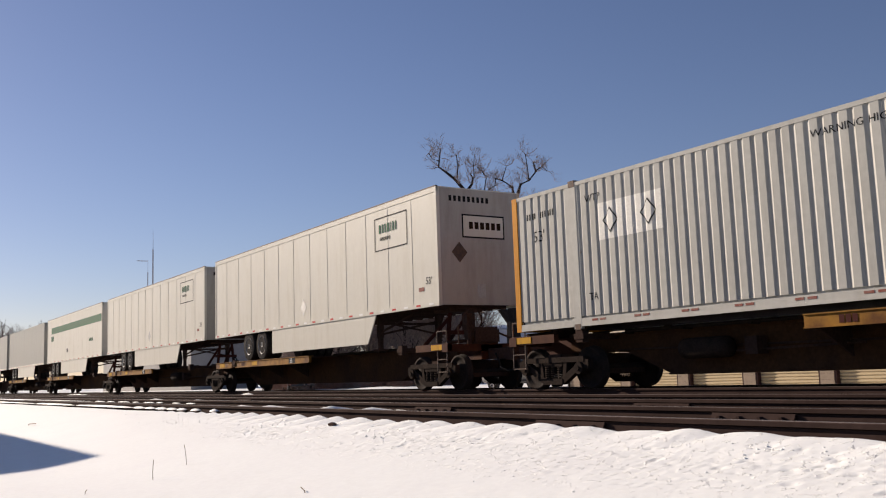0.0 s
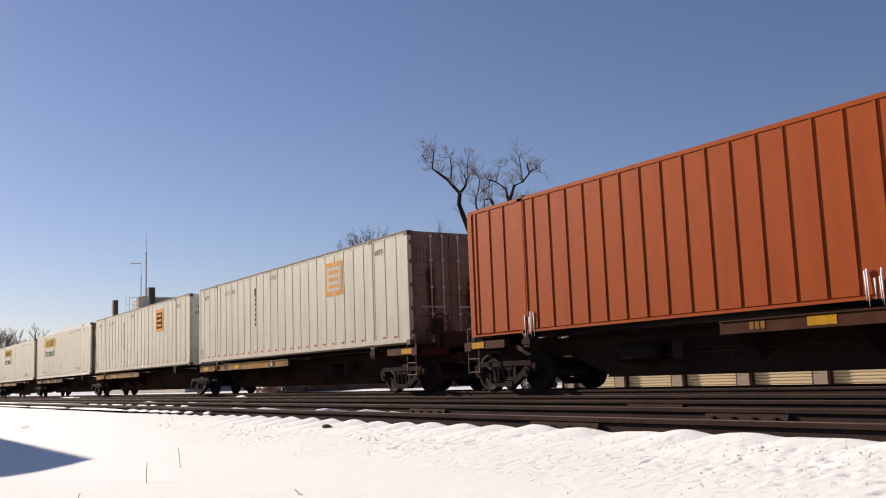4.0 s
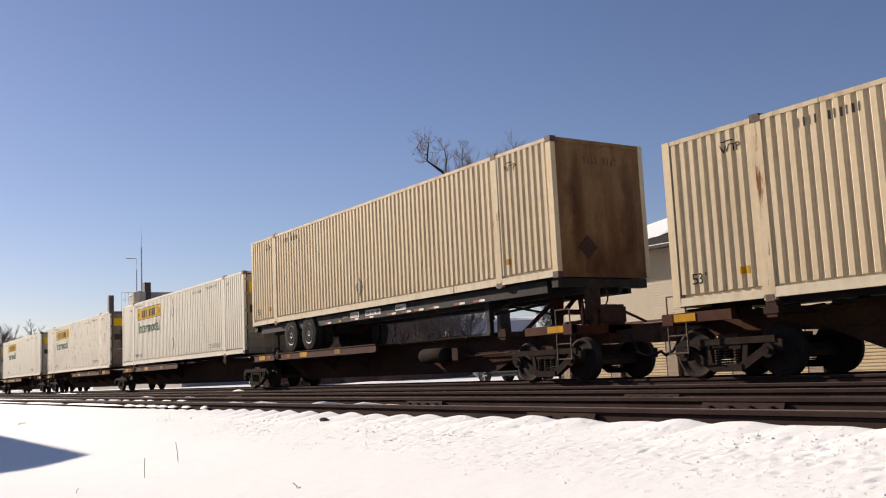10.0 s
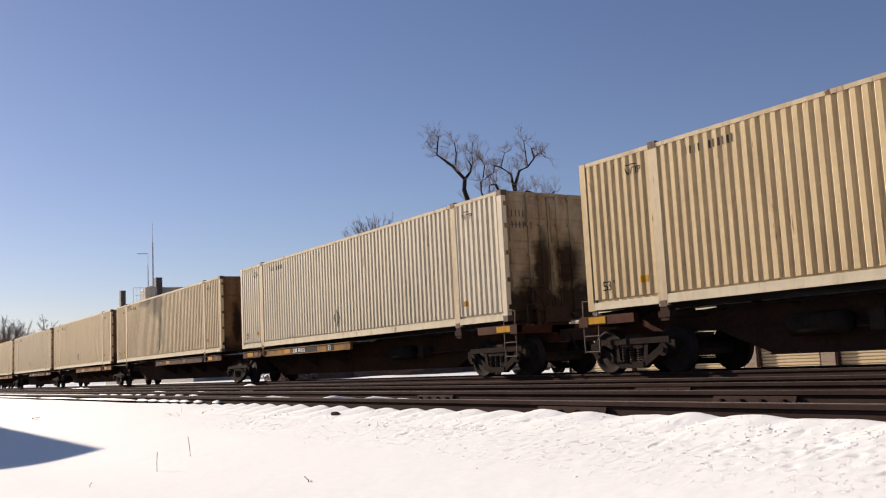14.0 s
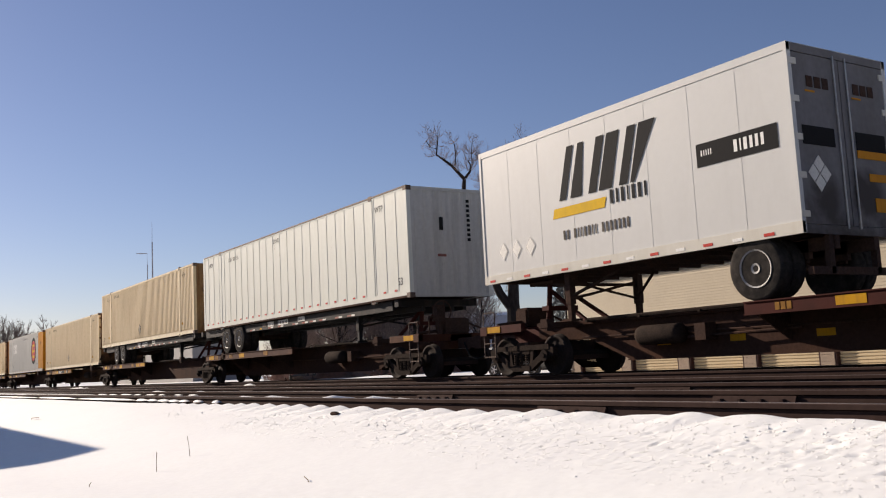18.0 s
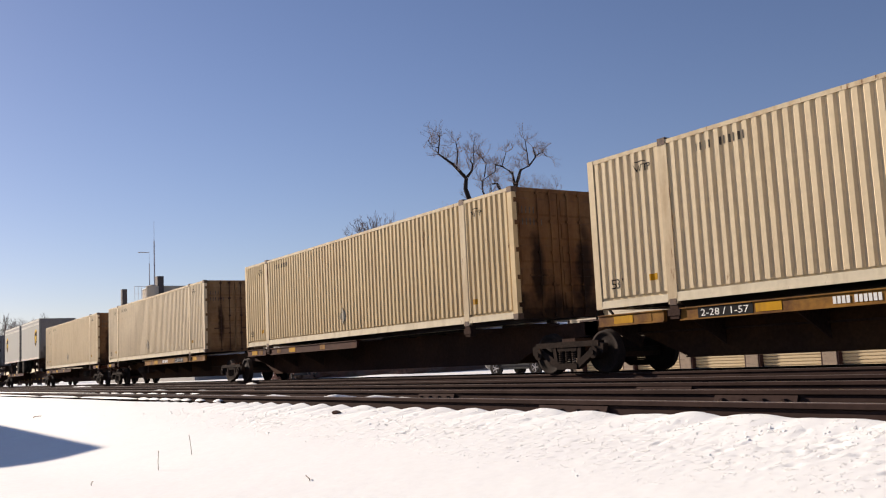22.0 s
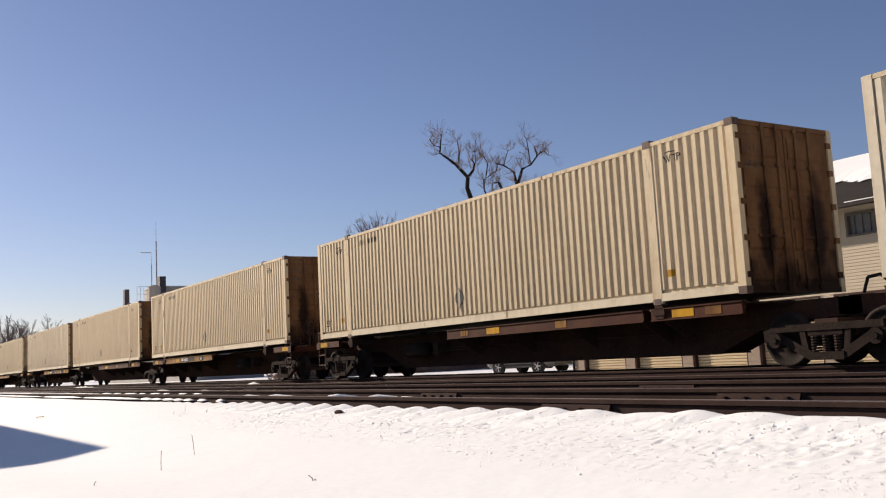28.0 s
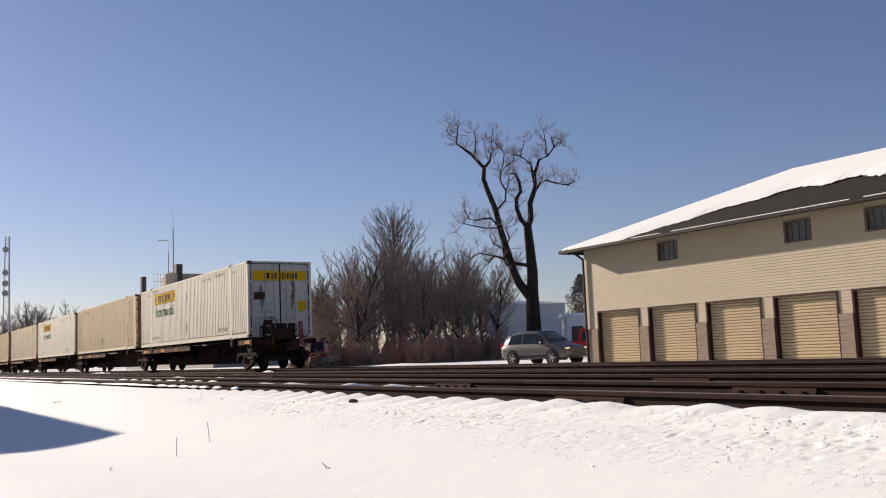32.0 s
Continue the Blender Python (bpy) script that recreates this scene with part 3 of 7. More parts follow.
def white_container(body=WHITE, words="white steel shipping container with a yellow logo panel and green lettering", end=WHITE_END):
    top = thing("shipping_container", words, "shipping container", "containers on the train")
    P = groove_narrow
    frame_posts(top, body, body)
    bottom_rails(top, body, 0.21)
    sheets(top, P, body)
    plain_end(top, 0.0, body)
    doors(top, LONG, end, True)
    part("logo_panel", applied(panel(3.64, 0.53), P, 2.68, 2.03), YELLOW, top, "yellow logo panel")
    part("logo_mark", applied(bars((.17, .30, -.12, .2, .36, -.12, .17, .30, -.6, .2, .26, -.02, .2, .24, -.02, .17, .36, -.02, .42), 0.32, 0.13), P, 3.36, 2.13, out=0.008), BLACK, top, "dark upright bars of the logo")
    for z, h in ((2.03, 0.022), (2.538, 0.022)):
        part("logo_edge", applied(panel(3.64, h), P, 2.68, z, out=0.007), BLACK, top)
    for z in (2.12, 2.42):
        part("logo_line", applied(panel(2.9, 0.012), P, 3.05, z, out=0.007), DARK_BROWN, top)
    for x in (2.84, 5.92):
        for k in range(3):
            bm = panel(0.035, 0.27 - 0.05 * k)
            for v in bm.verts:
                v.co.x += 0.10 * k + (0.12 if x > 4 else -0.12) * v.co.z / 0.27
            part("logo_scroll", applied(bm, P, x, 2.14 + 0.03 * k, out=0.008), DARK_BROWN, top, "dark slanted emblem strokes")
    part("lettering", applied(lettering("Intermodal", 0.50, 3.25, 0.012), P, 2.88, 1.43), GREEN, top, "bold green lettering")
    for x in (2.25, 12.5):
        part("lift_lettering", applied(lettering("TOP LIFT ONLY", 0.15, 1.25), P, x, 0.34), FADED, top, "black hand-height lettering")
    part("stack_lettering", applied(lettering("STACK LIMIT 3 HIGH", 0.09, 1.3), P, 12.2, 2.60), FADED, top)
    part("stack_lettering", applied(lettering("STACK LIMIT 3 HIGH", 0.09, 1.1), P, 2.25, 2.66), FADED, top)
    part("number_mark", applied(bars((.25, .25, .25, .25, -.4, .25, .25, .25, .25, .25, .25), 0.11, 0.6), P, 10.6, 2.54), FADED, top)
    part("lifting_mark", applied(lettering("WTP", 0.12), P, 1.35, 2.52), FADED, top)
    part("lifting_mark", applied(lettering("WTP", 0.12), P, 14.4, 2.52), FADED, top)
    if end is WHITE_END:
        part("red_strip", applied(panel(0.07, 0.26), P, 7.97, 2.40, out=0.006), RED, top, "small red marker strip")
    for z in (0.72, 2.08):
        part("placard_backing", applied(diamond(0.255), P, 8.0, z, out=0.012), FADED, top)
        part("placard_holder", applied(diamond(0.232), P, 8.0, z, out=0.018), body, top, "painted diamond placard holder")
    return top


def ribbed_sides(top, body, gap, width=0.036, x_end=LONG, tall=TALL, base=0.16, z_off=0.0, half=HALF):
    """Smooth side sheets with upright posts."""
    for s in (-1, 1):
        y0, y1 = sorted((s * (half - 0.0125), s * (half - 0.05)))
        boxpart("side_sheet", (0.03, x_end - 0.03, y0, y1, base + z_off, tall - 0.06 + z_off), body, top)
        n = int(round(x_end / gap))
        for i in range(1, n):
            x = x_end * i / n
            a, b = sorted((s * (half - 0.004), s * (half - 0.0145)))
            boxpart("side_post", (x - width / 2, x + width / 2, a, b, base + z_off, tall - 0.06 + z_off), body, top)


def tape(top, x_end, z, half, step=1.05, red=0.30, white=0.0):
    """Red and white reflective tape along the bottom rail."""
    n = int(x_end / step)
    for i in range(n):
        x = 0.35 + i * step
        boxpart("reflector", (x, x + red, -half + 0.004, -half + 0.013, z, z + 0.05), RED, top, "red reflector strip")
        if white:
            boxpart("reflector", (x + red, x + red + white, -half + 0.004, -half + 0.013, z, z + 0.05), WHITE_MARK, top)


def sheet_container(words, logo=0, numbers=True, end_mat=SILVER_WHITE, rear_doors=True, front_mat=None, body=None):
    """A white sheet-and-post container."""
    top = thing("shipping_container", words, "shipping container", "containers on the train")
    body = body or SILVER_WHITE
    frame_posts(top, body, body)
    ribbed_sides(top, body, 0.60)
    for s in (-1, 1):
        y0, y1 = sorted((s * HALF, s * (HALF - 0.06)))
        boxpart("bottom_rail", (0.16, LONG - 0.16, y0, y1, 0.02, 0.17), body, top)
        boxpart("rub_strip", (0.16, LONG - 0.16, *sorted((s * (HALF + 0.006), s * (HALF - 0.01))), 0.0, 0.05), UNDER, top)
        boxpart("roof_edge", (0.1, LONG - 0.1, *sorted((s * (HALF + 0.008), s * (HALF - 0.02))), TALL - 0.035, TALL + 0.006), CAST, top, "rusty roof edge strip")
    tape(top, LONG, 0.19, HALF, 0.6, 0.13)
    F = None
    for x in (0.66, 14.42):
        part("lifting_mark", applied(lettering("WTP", 0.17, 0.46), F, x, 2.42, inset=0.010), BLACK, top, "black lifting mark")
    part("size_mark", applied(lettering("53/102", 0.15, 0.5), F, 7.23, 2.54, inset=0.010), BLACK, top, "black size mark")
    part("length_mark", applied(lettering("53", 0.2), F, 0.22 if rear_doors else 15.55, 0.34, inset=0.010), BLACK, top)
    if numbers:
        part("number_mark", applied(bars((.22, .22, .22, .22, -.4, .22, .22, .22, .22, .22, .22), 0.14, 0.45), F, 2.9, 2.42, inset=0.010), FADED, top, "black number marks")
    if logo:
        part("logo_panel", applied(panel(1.15, 0.98), F, 11.35, 1.60, inset=0.010), AMBER, top, "amber square logo panel")
        part("logo_centre", applied(panel(0.86, 0.70), F, 11.5, 1.73, inset=0.010, out=0.007), DARK_BROWN if logo == 1 else GREY_BOX, top, "dark inner field of the logo")
        for k in range(3):
            part("logo_bar", applied(panel(0.62, 0.10), F, 11.62, 1.82 + 0.21 * k, inset=0.010, out=0.011), AMBER, top)
        part("number_mark", applied(bars((.6,) * 1, 0.2), F, 5.8, 2.2, inset=0.010), BLACK, top)
        for k in range(8):
            part("number_bar", applied(panel(0.12, 0.12), F, 5.82, 1.10 + 0.17 * k, inset=0.010), BLACK, top)
    if rear_doors:
        doors(top, LONG, end_mat)
    else:
        plain_end(top, LONG, DUSTY_WHITE)
        for k in range(9):
            boxpart("number_bar", (LONG + 0.001, LONG + 0.006, 0.56, 0.66, 2.52 - 0.13 * k, 2.60 - 0.13 * k), BLACK, top)
        boxpart("number_bar", (LONG + 0.001, LONG + 0.006, -0.32, -0.20, 1.75, 2.10), BLACK, top, "black upright mark")
        boxpart("label_plate", (LONG + 0.001, LONG + 0.006, -0.40, -0.14, 1.05, 1.12), FADED_RED, top, "small red label")
    plain_end(top, 0.0, front_mat or body)
    return top


def orange_container():
    top = thing("shipping_container", "orange steel shipping container with ribbed sides, ice hanging from its rail", "shipping container", "containers on the train")
    frame_posts(top, ORANGE, ORANGE)
    bottom_rails(top, ORANGE, 0.1)
    for s in (-1, 1):
        boxpart("side_sheet", (0.16, LONG - 0.16, *sorted((s * (HALF - 0.02), s * (HALF - 0.06))), 0.08, TALL - 0.08), ORANGE, top)
    bm_cuts = [i * 0.52 + 0.3 for i in range(31)]
    for x in bm_cuts:
        if min(abs(x - LIFT), abs(x - LONG + LIFT)) > 0.2:
            boxpart("side_post", (x - 0.012, x + 0.02, -HALF + 0.002, -HALF + 0.021, 0.09, TALL - 0.09), ORANGE, top)
    for x in (LIFT, LONG - LIFT - 0.22, LONG - LIFT + 0.2):
        boxpart("lift_strip", (x - 0.12, x + 0.07, -HALF - 0.004, -HALF + 0.02, 0.0, TALL - 0.03), PATCH if x > 3 else ORANGE, top, "worn yellow lift strip")
    part("logo_mark", applied(bars((.8, .8, .7, .8, .75, .3, .75, .8, .75), 0.26, 0.1), None, 10.75, 2.08, inset=0.02, out=0.012), DARK_BROWN, top, "dark block letters of a logo")
    part("logo_mark", applied(panel(2.1, 0.09), None, 10.75, 1.93, inset=0.02, out=0.012), DARK_BROWN, top)
    rnd = random.Random(5)
    for x in (2.15, 9.9, 11.2, 11.5, 11.8, 13.6, 14.0, 14.35):
        bm = bms()
        for k in range(6):
            xx = x + rnd.uniform(-0.16, 0.16)
            rod(bm, (xx, -HALF - 0.012, 0.28 + rnd.uniform(0, 0.18)), (xx, -HALF - 0.012, -rnd.uniform(0.0, 0.12)), 0.016, 5, 0.003)
        part("icicles", bm, ICE, top, "white icicles over the bottom rail", smooth=True)
    plain_end(top, 0.0, ORANGE)
    doors(top, LONG, ORANGE_END)
    bm = bms()
    for i in range(8):
        box(bm, LONG - 0.004, LONG + 0.001, -0.75 + i * 0.2, -0.62 + i * 0.2, 2.0, 2.2)
    part("logo_mark", bm, DARK_BROWN, top)
    return top


def grey_container(words="grey corrugated shipping container with amber end section and oval logo"):
    top = thing("shipping_container", words, "shipping container", "containers on the train")
    P = groove_grey
    frame_posts(top, GREY_BOX, AMBER)
    bottom_rails(top, GREY_BOX, 0.21)
    sheets(top, P, GREY_BOX, AMBER)
    plain_end(top, 0.0, AMBER)
    doors(top, LONG, AMBER)
    part("number_mark", applied(bars((.3, .3, .3, .3, -.4, .3, .3, .3, .3, .3, .3), 0.13, 0.34), P, 0.5, 2.34), BLACK, top)
    part("length_mark", applied(lettering("53'", 0.24), P, 0.7, 1.85), BLACK, top)
    part("placard_panel", applied(panel(1.7, 0.72), P, 2.7, 1.62, out=0.006), PALE, top, "pale placard panel")
    for x in (3.05, 4.05):
        part("placard_edge", applied(diamond(0.25), P, x, 1.98, out=0.012), BLACK, top)
        part("placard", applied(diamond(0.21), P, x, 1.98, out=0.018), PALE, top)
    part("warning_lettering", applied(lettering("WARNING HIGH CUBE", 0.12, 1.9), P, 7.5, 2.52), BLACK, top, "black warning lettering")
    part("logo_oval", applied(oval(1.02, 0.98), P, 12.3, 1.55), BLACK, top, "black oval logo ground")
    part("logo_oval", applied(oval(0.82, 0.76), P, 12.3, 1.55, out=0.008), RED, top, "red oval logo field")
    for z, w in ((1.92, 0.7), (1.5, 0.9), (1.08, 0.7)):
        part("logo_bar", applied(panel(w, 0.17), P, 12.3 - w / 2, z - 0.06, out=0.012), YELLOW, top)
    part("logo_bar", applied(panel(0.17, 0.95), P, 11.9, 1.05, out=0.0125), YELLOW, top)
    for x in np.arange(2.4, 14.0, 1.15):
        for dx in (0.0, 0.22):
            boxpart("reflector", (x + dx, x + dx + 0.16, -HALF - 0.002, -HALF + 0.004, 0.10, 0.14), FADED_RED, top, "faded red reflector strip")
    for y, z in ((-0.75, 2.2), (-0.2, 2.15)):
        part("placard", prism(bms(), [(y, z - 0.22), (y + 0.2, z), (y, z + 0.22), (y - 0.2, z)], LONG - 0.004, LONG + 0.004, 0), PALE, top, "white diamond placard")
    part("length_mark", applied(lettering("53'", 0.24), P, 14.9, 1.9), BLACK, top)
    for x in (2.35, 13.6):
        part("lifting_mark", applied(lettering("WTP", 0.15), P, x, 2.42), BLACK, top)
        part("lifting_mark", applied(lettering("TA", 0.15), P, x, 0.5), BLACK, top)
    return top


# ---- the train: road chassis and trailers ----
def road_wheel():
    """A lorry wheel, its axle along y, outer face at -y: tyre mesh and rim mesh."""
    bm = lathe(bms(), [(0.30, -0.02), (0.47, -0.03), (0.515, -0.015), (0.52, 0.03), (0.52, 0.19), (0.51, 0.24), (0.46, 0.255), (0.30, 0.24)], 28)
    ty = mesh_of("tyre", bm, TYRE, True)
    bm = lathe(bms(), [(0.02, -0.01), (0.085, -0.03), (0.10, 0.03), (0.13, 0.03), (0.17, 0.06), (0.25, 0.07), (0.285, -0.02), (0.31, -0.035), (0.315, 0.0), (0.30, 0.2)], 24)
    for i in range(10):
        a = 2 * math.pi * i / 10
        lathe(bm, [(0.016, 0.03), (0.016, 0.075)], 6, "y", (0.15 * math.cos(a), 0, 0.15 * math.sin(a)))
    ri = mesh_of("rim", bm, RIM)
    return ty, ri


WHEEL_TYRE, WHEEL_RIM = road_wheel()
WHEEL_RIM_DARK = WHEEL_RIM.copy()
WHEEL_RIM_DARK.materials[0] = UNDER


def tandem(top, xs, z=0.0, half=1.22, dark=False):
    """Dual tyres on axles at xs; z is the deck on which they stand."""
    for x in xs:
        for s in (-1, 1):
            for inner in (0, 1):
                w = new("wheel")
                w.parent = top
                w.location = (x, s * (half - inner * 0.31), z + 0.515)
                if s > 0:
                    w.rotation_euler = (0, 0, math.pi)
                part("tyre", WHEEL_TYRE, None, w)
                part("rim", WHEEL_RIM_DARK if dark else WHEEL_RIM, None, w, "grimy dark wheel rim" if dark else "white steel wheel rim")
        part("axle", rod(bms(), (x, -0.75, z + 0.515), (x, 0.75, z + 0.515), 0.07, 10), UNDER, top)
    a, b = min(xs) - 0.5, max(xs) + 0.5
    for s in (-0.55, 0.45):
        boxpart("suspension_beam", (a, b, s, s + 0.1, z + 0.62, z + 0.92), UNDER, top)
    for x in xs:
        for y in (-0.5, 0.5):
            part("leaf_spring", rod(bms(), (x - 0.45, y, z + 0.6), (x + 0.45, y, z + 0.6), 0.04), UNDER, top)


def landing_gear(top, x, z1, z0, material=UNDER):
    for s in (-1, 1):
        y = s * 0.95
        leg = bms()
        box(leg, x - 0.075, x + 0.075, y - 0.075, y + 0.075, z0 + 0.35, z1)
        box(leg, x - 0.055, x + 0.055, y - 0.055, y + 0.055, z0 + 0.04, z0 + 0.4)
        box(leg, x - 0.15, x + 0.15, y - 0.15, y + 0.15, z0, z0 + 0.05)
        part("landing_leg", leg, material, top)
    bm = bms()
    rod(bm, (x, -0.95, z0 + 0.75), (x, 0.95, z0 + 0.75), 0.035)
    rod(bm, (x, -0.95, z0 + 0.45), (x, 0.95, z1 - 0.15), 0.03)
    rod(bm, (x, 0.95, z0 + 0.45), (x, -0.95, z1 - 0.15), 0.03)
    for y in (-0.95, 0.95):
        rod(bm, (x, y, z0 + 0.5), (x + 1.0, y * 0.5, z1 - 0.02), 0.035)
    part("landing_brace", bm, material, top)


def chassis(wheel_xs, leg_x, material, words):
    """A container chassis; its top lies at z = 0.97 above the deck on which its wheels stand."""
    top = thing("container_chassis", words, "chassis", "chassis on the train")
    for y in (-0.52, 0.40):
        boxpart("main_beam", (0.1, LONG - 0.1, y, y + 0.12, 0.66, 0.96), material, top)
    for x in np.arange(0.4, LONG, 1.5):
        boxpart("cross_member", (x, x + 0.1, -1.0, 1.0, 0.80, 0.93), material, top)
    for x in (0.08, LONG - 0.28):
        boxpart("bolster", (x, x + 0.2, -1.24, 1.24, 0.78, 0.965), material, top)
    low = 0.70 if material is CHASSIS_BLACK else 0.80
    for s in (-1, 1):
        boxpart("side_beam", (0.5, LONG - 0.5, *sorted((s * 1.18, s * 1.08)), low, 0.955), material, top)
    if material is CHASSIS_BLACK:
        for x in (5.3, 7.0, 7.85, 9.05, 9.8, 10.4, 11.1, 12.2, 13.0):
            boxpart("reflector", (x, x + 0.24, -1.187, -1.181, 0.715, 0.765), FADED_RED, top, "red reflector strip")
            boxpart("reflector", (x + 0.25, x + 0.46, -1.187, -1.181, 0.715, 0.765), GALV, top, "white reflector strip")
        boxpart("label_plate", (6.25, 6.42, -1.187, -1.181, 0.72, 0.78), PATCH, top, "worn yellow label plate")
        for x, w, z in ((6.5, 0.32, 0.80), (6.98, 0.50, 0.785), (7.86, 0.84, 0.785), (9.5, 0.52, 0.80)):
            plate = boxpart("label_plate", (x, x + w, -1.187, -1.181, z, z + (0.15 if w > 0.4 else 0.07)), WHITE_GRIMY_SHADED if w < 0.4 else PALE, top, "worn white label plate")
            if w > 0.4:
                bm = lettering("53X110", 0.10, 0.44) if w == 0.50 else bars((.5, .4, .5, .5, -.3, .5, .5, .5, -.3, .5, .5, .5) if w > 0.8 else (.5, .4, .5, .5, .3, .3, .3), 0.09 if w > 0.8 else 0.07, 0.25)
                for v in bm.verts:
                    v.co = Vector((x + 0.03 + v.co.x, -1.189, z + 0.03 + v.co.z))
                part("plate_mark", bm, FADED, plate, "dark marks on the plate")
    else:
        for x in np.arange(5.2, 14.0, 1.25):
            boxpart("reflector", (x, x + 0.22, -1.188, -1.181, 0.86, 0.91), RED, top, "red reflector strip")
        for x in (6.6, 7.6):
            boxpart("label_plate", (x, x + 0.26, -1.186, -1.180, 0.83, 0.91), PATCH, top, "worn yellow label plate")
    tandem(top, wheel_xs)
    landing_gear(top, leg_x, 0.85, -0.05, material)
    return top


def trailer(length, words, body, wheel_xs, leg_x, rib=1.22, logo="", skirt=None, rear_right=False, stripes=False, z0=2.05, z1=5.0, end_mat=None):
    """A box trailer; local z is measured from the railhead, the wheels stand on the deck at z = 1.1."""
    top = thing("box_trailer", words, "trailer", "trailers on the train")
    H = 1.29
    end_mat = end_mat or body
    for s in (-1, 1):
        boxpart("side_sheet", (0.02, length - 0.02, *sorted((s * (H - 0.012), s * (H - 0.05))), z0 + 0.1, z1 - 0.08), body, top)
        boxpart("top_rail", (0.0, length, *sorted((s * H, s * (H - 0.08))), z1 - 0.13, z1), body if not stripes else TRAILER_WHITE, top)
        boxpart("bottom_rail", (0.0, length, *sorted((s * (H + 0.006), s * (H - 0.07))), z0, z0 + (0.19 if logo == "slant" else 0.13)), TRAILER_WHITE, top)
        if logo in ("frame", "green"):
            boxpart("roof_edge", (0.0, length, *sorted((s * (H + 0.004), s * (H - 0.05))), z1 + 0.001, z1 + 0.03), CAST, top, "brown roof edge strip")
        n = 1 if stripes else int(round(length / rib))
        for i in range(1, n):
            x = length * i / n
            boxpart("side_post", (x - 0.014, x + 0.014, *sorted((s * (H - (0.005 if logo == "frame" else 0.0095)), s * (H - 0.014))), z0 + 0.13, z1 - 0.13), body, top)
        for x in (0.0, length - 0.07):
            boxpart("corner_post", (x, x + 0.07, *sorted((s * (H + 0.003), s * (H - 0.09))), z0 + 0.01, z1 - 0.005), body, top)
    if stripes:
        for z in (z1 - 0.36, z1 - 0.44):
            boxpart("band_strip", (0.08, length - 0.08, -H - 0.004, -H + 0.013, z, z + 0.045), TRAILER_WHITE, top, "raised white strip")
        bm = bms()
        rnd = random.Random(9)
        x = 0.2
        while x < length - 0.5:
            w = rnd.uniform(0.3, 1.3)
            box(bm, x, x + w, -H - 0.003, -H + 0.02, z1 - rnd.uniform(0.02, 0.05), z1 + 0.005)
            x += w + rnd.uniform(0.2, 0.9)
        part("roof_edge", bm, CAST, top, "scuffed brown roof edge")
    boxpart("roof", (0.02, length - 0.02, -H + 0.06, H - 0.06, z1 - 0.04, z1 + 0.01), body, top)
    boxpart("floor", (0.05, length - 0.05, -H + 0.07, H - 0.07, z0 + 0.06, z0 + 0.11), UNDER, top, "grimy trailer floor")
    member = mesh_of("cross_member", box(bms(), 0, 0.06, -H + 0.07, H - 0.07, z0 - 0.02, z0 + 0.06), UNDER)
    for x in np.arange(0.4, length - 0.2, 0.6):
        part("cross_member", member, None, top, at=(x, 0, 0))
    for x, rear in ((0.0, not rear_right), (length, rear_right)):
        a, b = (x, x + 0.04) if x == 0.0 else (x - 0.04, x)
        sg = -1 if x == 0.0 else 1
        if not rear:
            boxpart("end_wall", (a, b, -H + 0.09, H - 0.09, z0 + 0.02, z1 - 0.02), end_mat, top)
            if x > 1 and logo == "frame":
                boxpart("logo_frame", (b - 0.002, b + 0.004, -0.55, 0.75, 3.75, 4.35), BLACK, top, "black logo outline")
                boxpart("logo_field", (b, b + 0.007, -0.51, 0.71, 3.79, 4.31), TRAILER_WHITE, top)
                bm = bms()
                for i in range(6):
                    box(bm, b + 0.003, b + 0.009, -0.34 + i * 0.17, -0.22 + i * 0.17, 3.98, 4.16)
                part("logo_mark", bm, DARK_BROWN, top)
                bm = bms()
                for i in range(9):
                    box(bm, b - 0.001, b + 0.003, -0.92 + i * 0.14, -0.84 + i * 0.14, 4.66, 4.80)
                part("number_mark", bm, BLACK, top)
                bm = prism(bms(), [(-0.65, 3.12), (-0.42, 3.38), (-0.65, 3.64), (-0.88, 3.38)], b - 0.001, b + 0.006, 0)
                part("placard", bm, CAST, top, "brown diamond placard")
                boxpart("vent_plate", (b - 0.001, b + 0.006, -0.15, 0.1, 2.25, 2.6), GALV, top)
        else:
            boxpart("rear_frame", (a, b, -H + 0.09, H - 0.09, z1 - 0.14, z1 - 0.01), end_mat, top)
            boxpart("rear_frame", (a, b, -H + 0.09, H - 0.09, z0, z0 + 0.14), end_mat, top)
            for s in (-1, 1):
                d = boxpart("door", (a + 0.005 * sg, b - 0.012, *sorted((s * 0.012, s * (H - 0.10))), z0 + 0.15, z1 - 0.15) if sg > 0 else (a + 0.012, b, *sorted((s * 0.012, s * (H - 0.10))), z0 + 0.15, z1 - 0.15), end_mat, top)
                y = s * 0.16
                part("lock_rod", rod(bms(), (x + sg * 0.012, y, z0 + 0.1), (x + sg * 0.012, y, z1 - 0.1), 0.016), GALV, d)
                bmh = bms()
                for z in np.linspace(z0 + 0.3, z1 - 0.3, 5):
                    box(bmh, *sorted((x - sg * 0.03, x + sg * 0.008)), *sorted((s * (H - 0.02), s * (H - 0.2))), z - 0.05, z + 0.05)
                part("hinge", bmh, end_mat if stripes else TRAILER_WHITE, d)
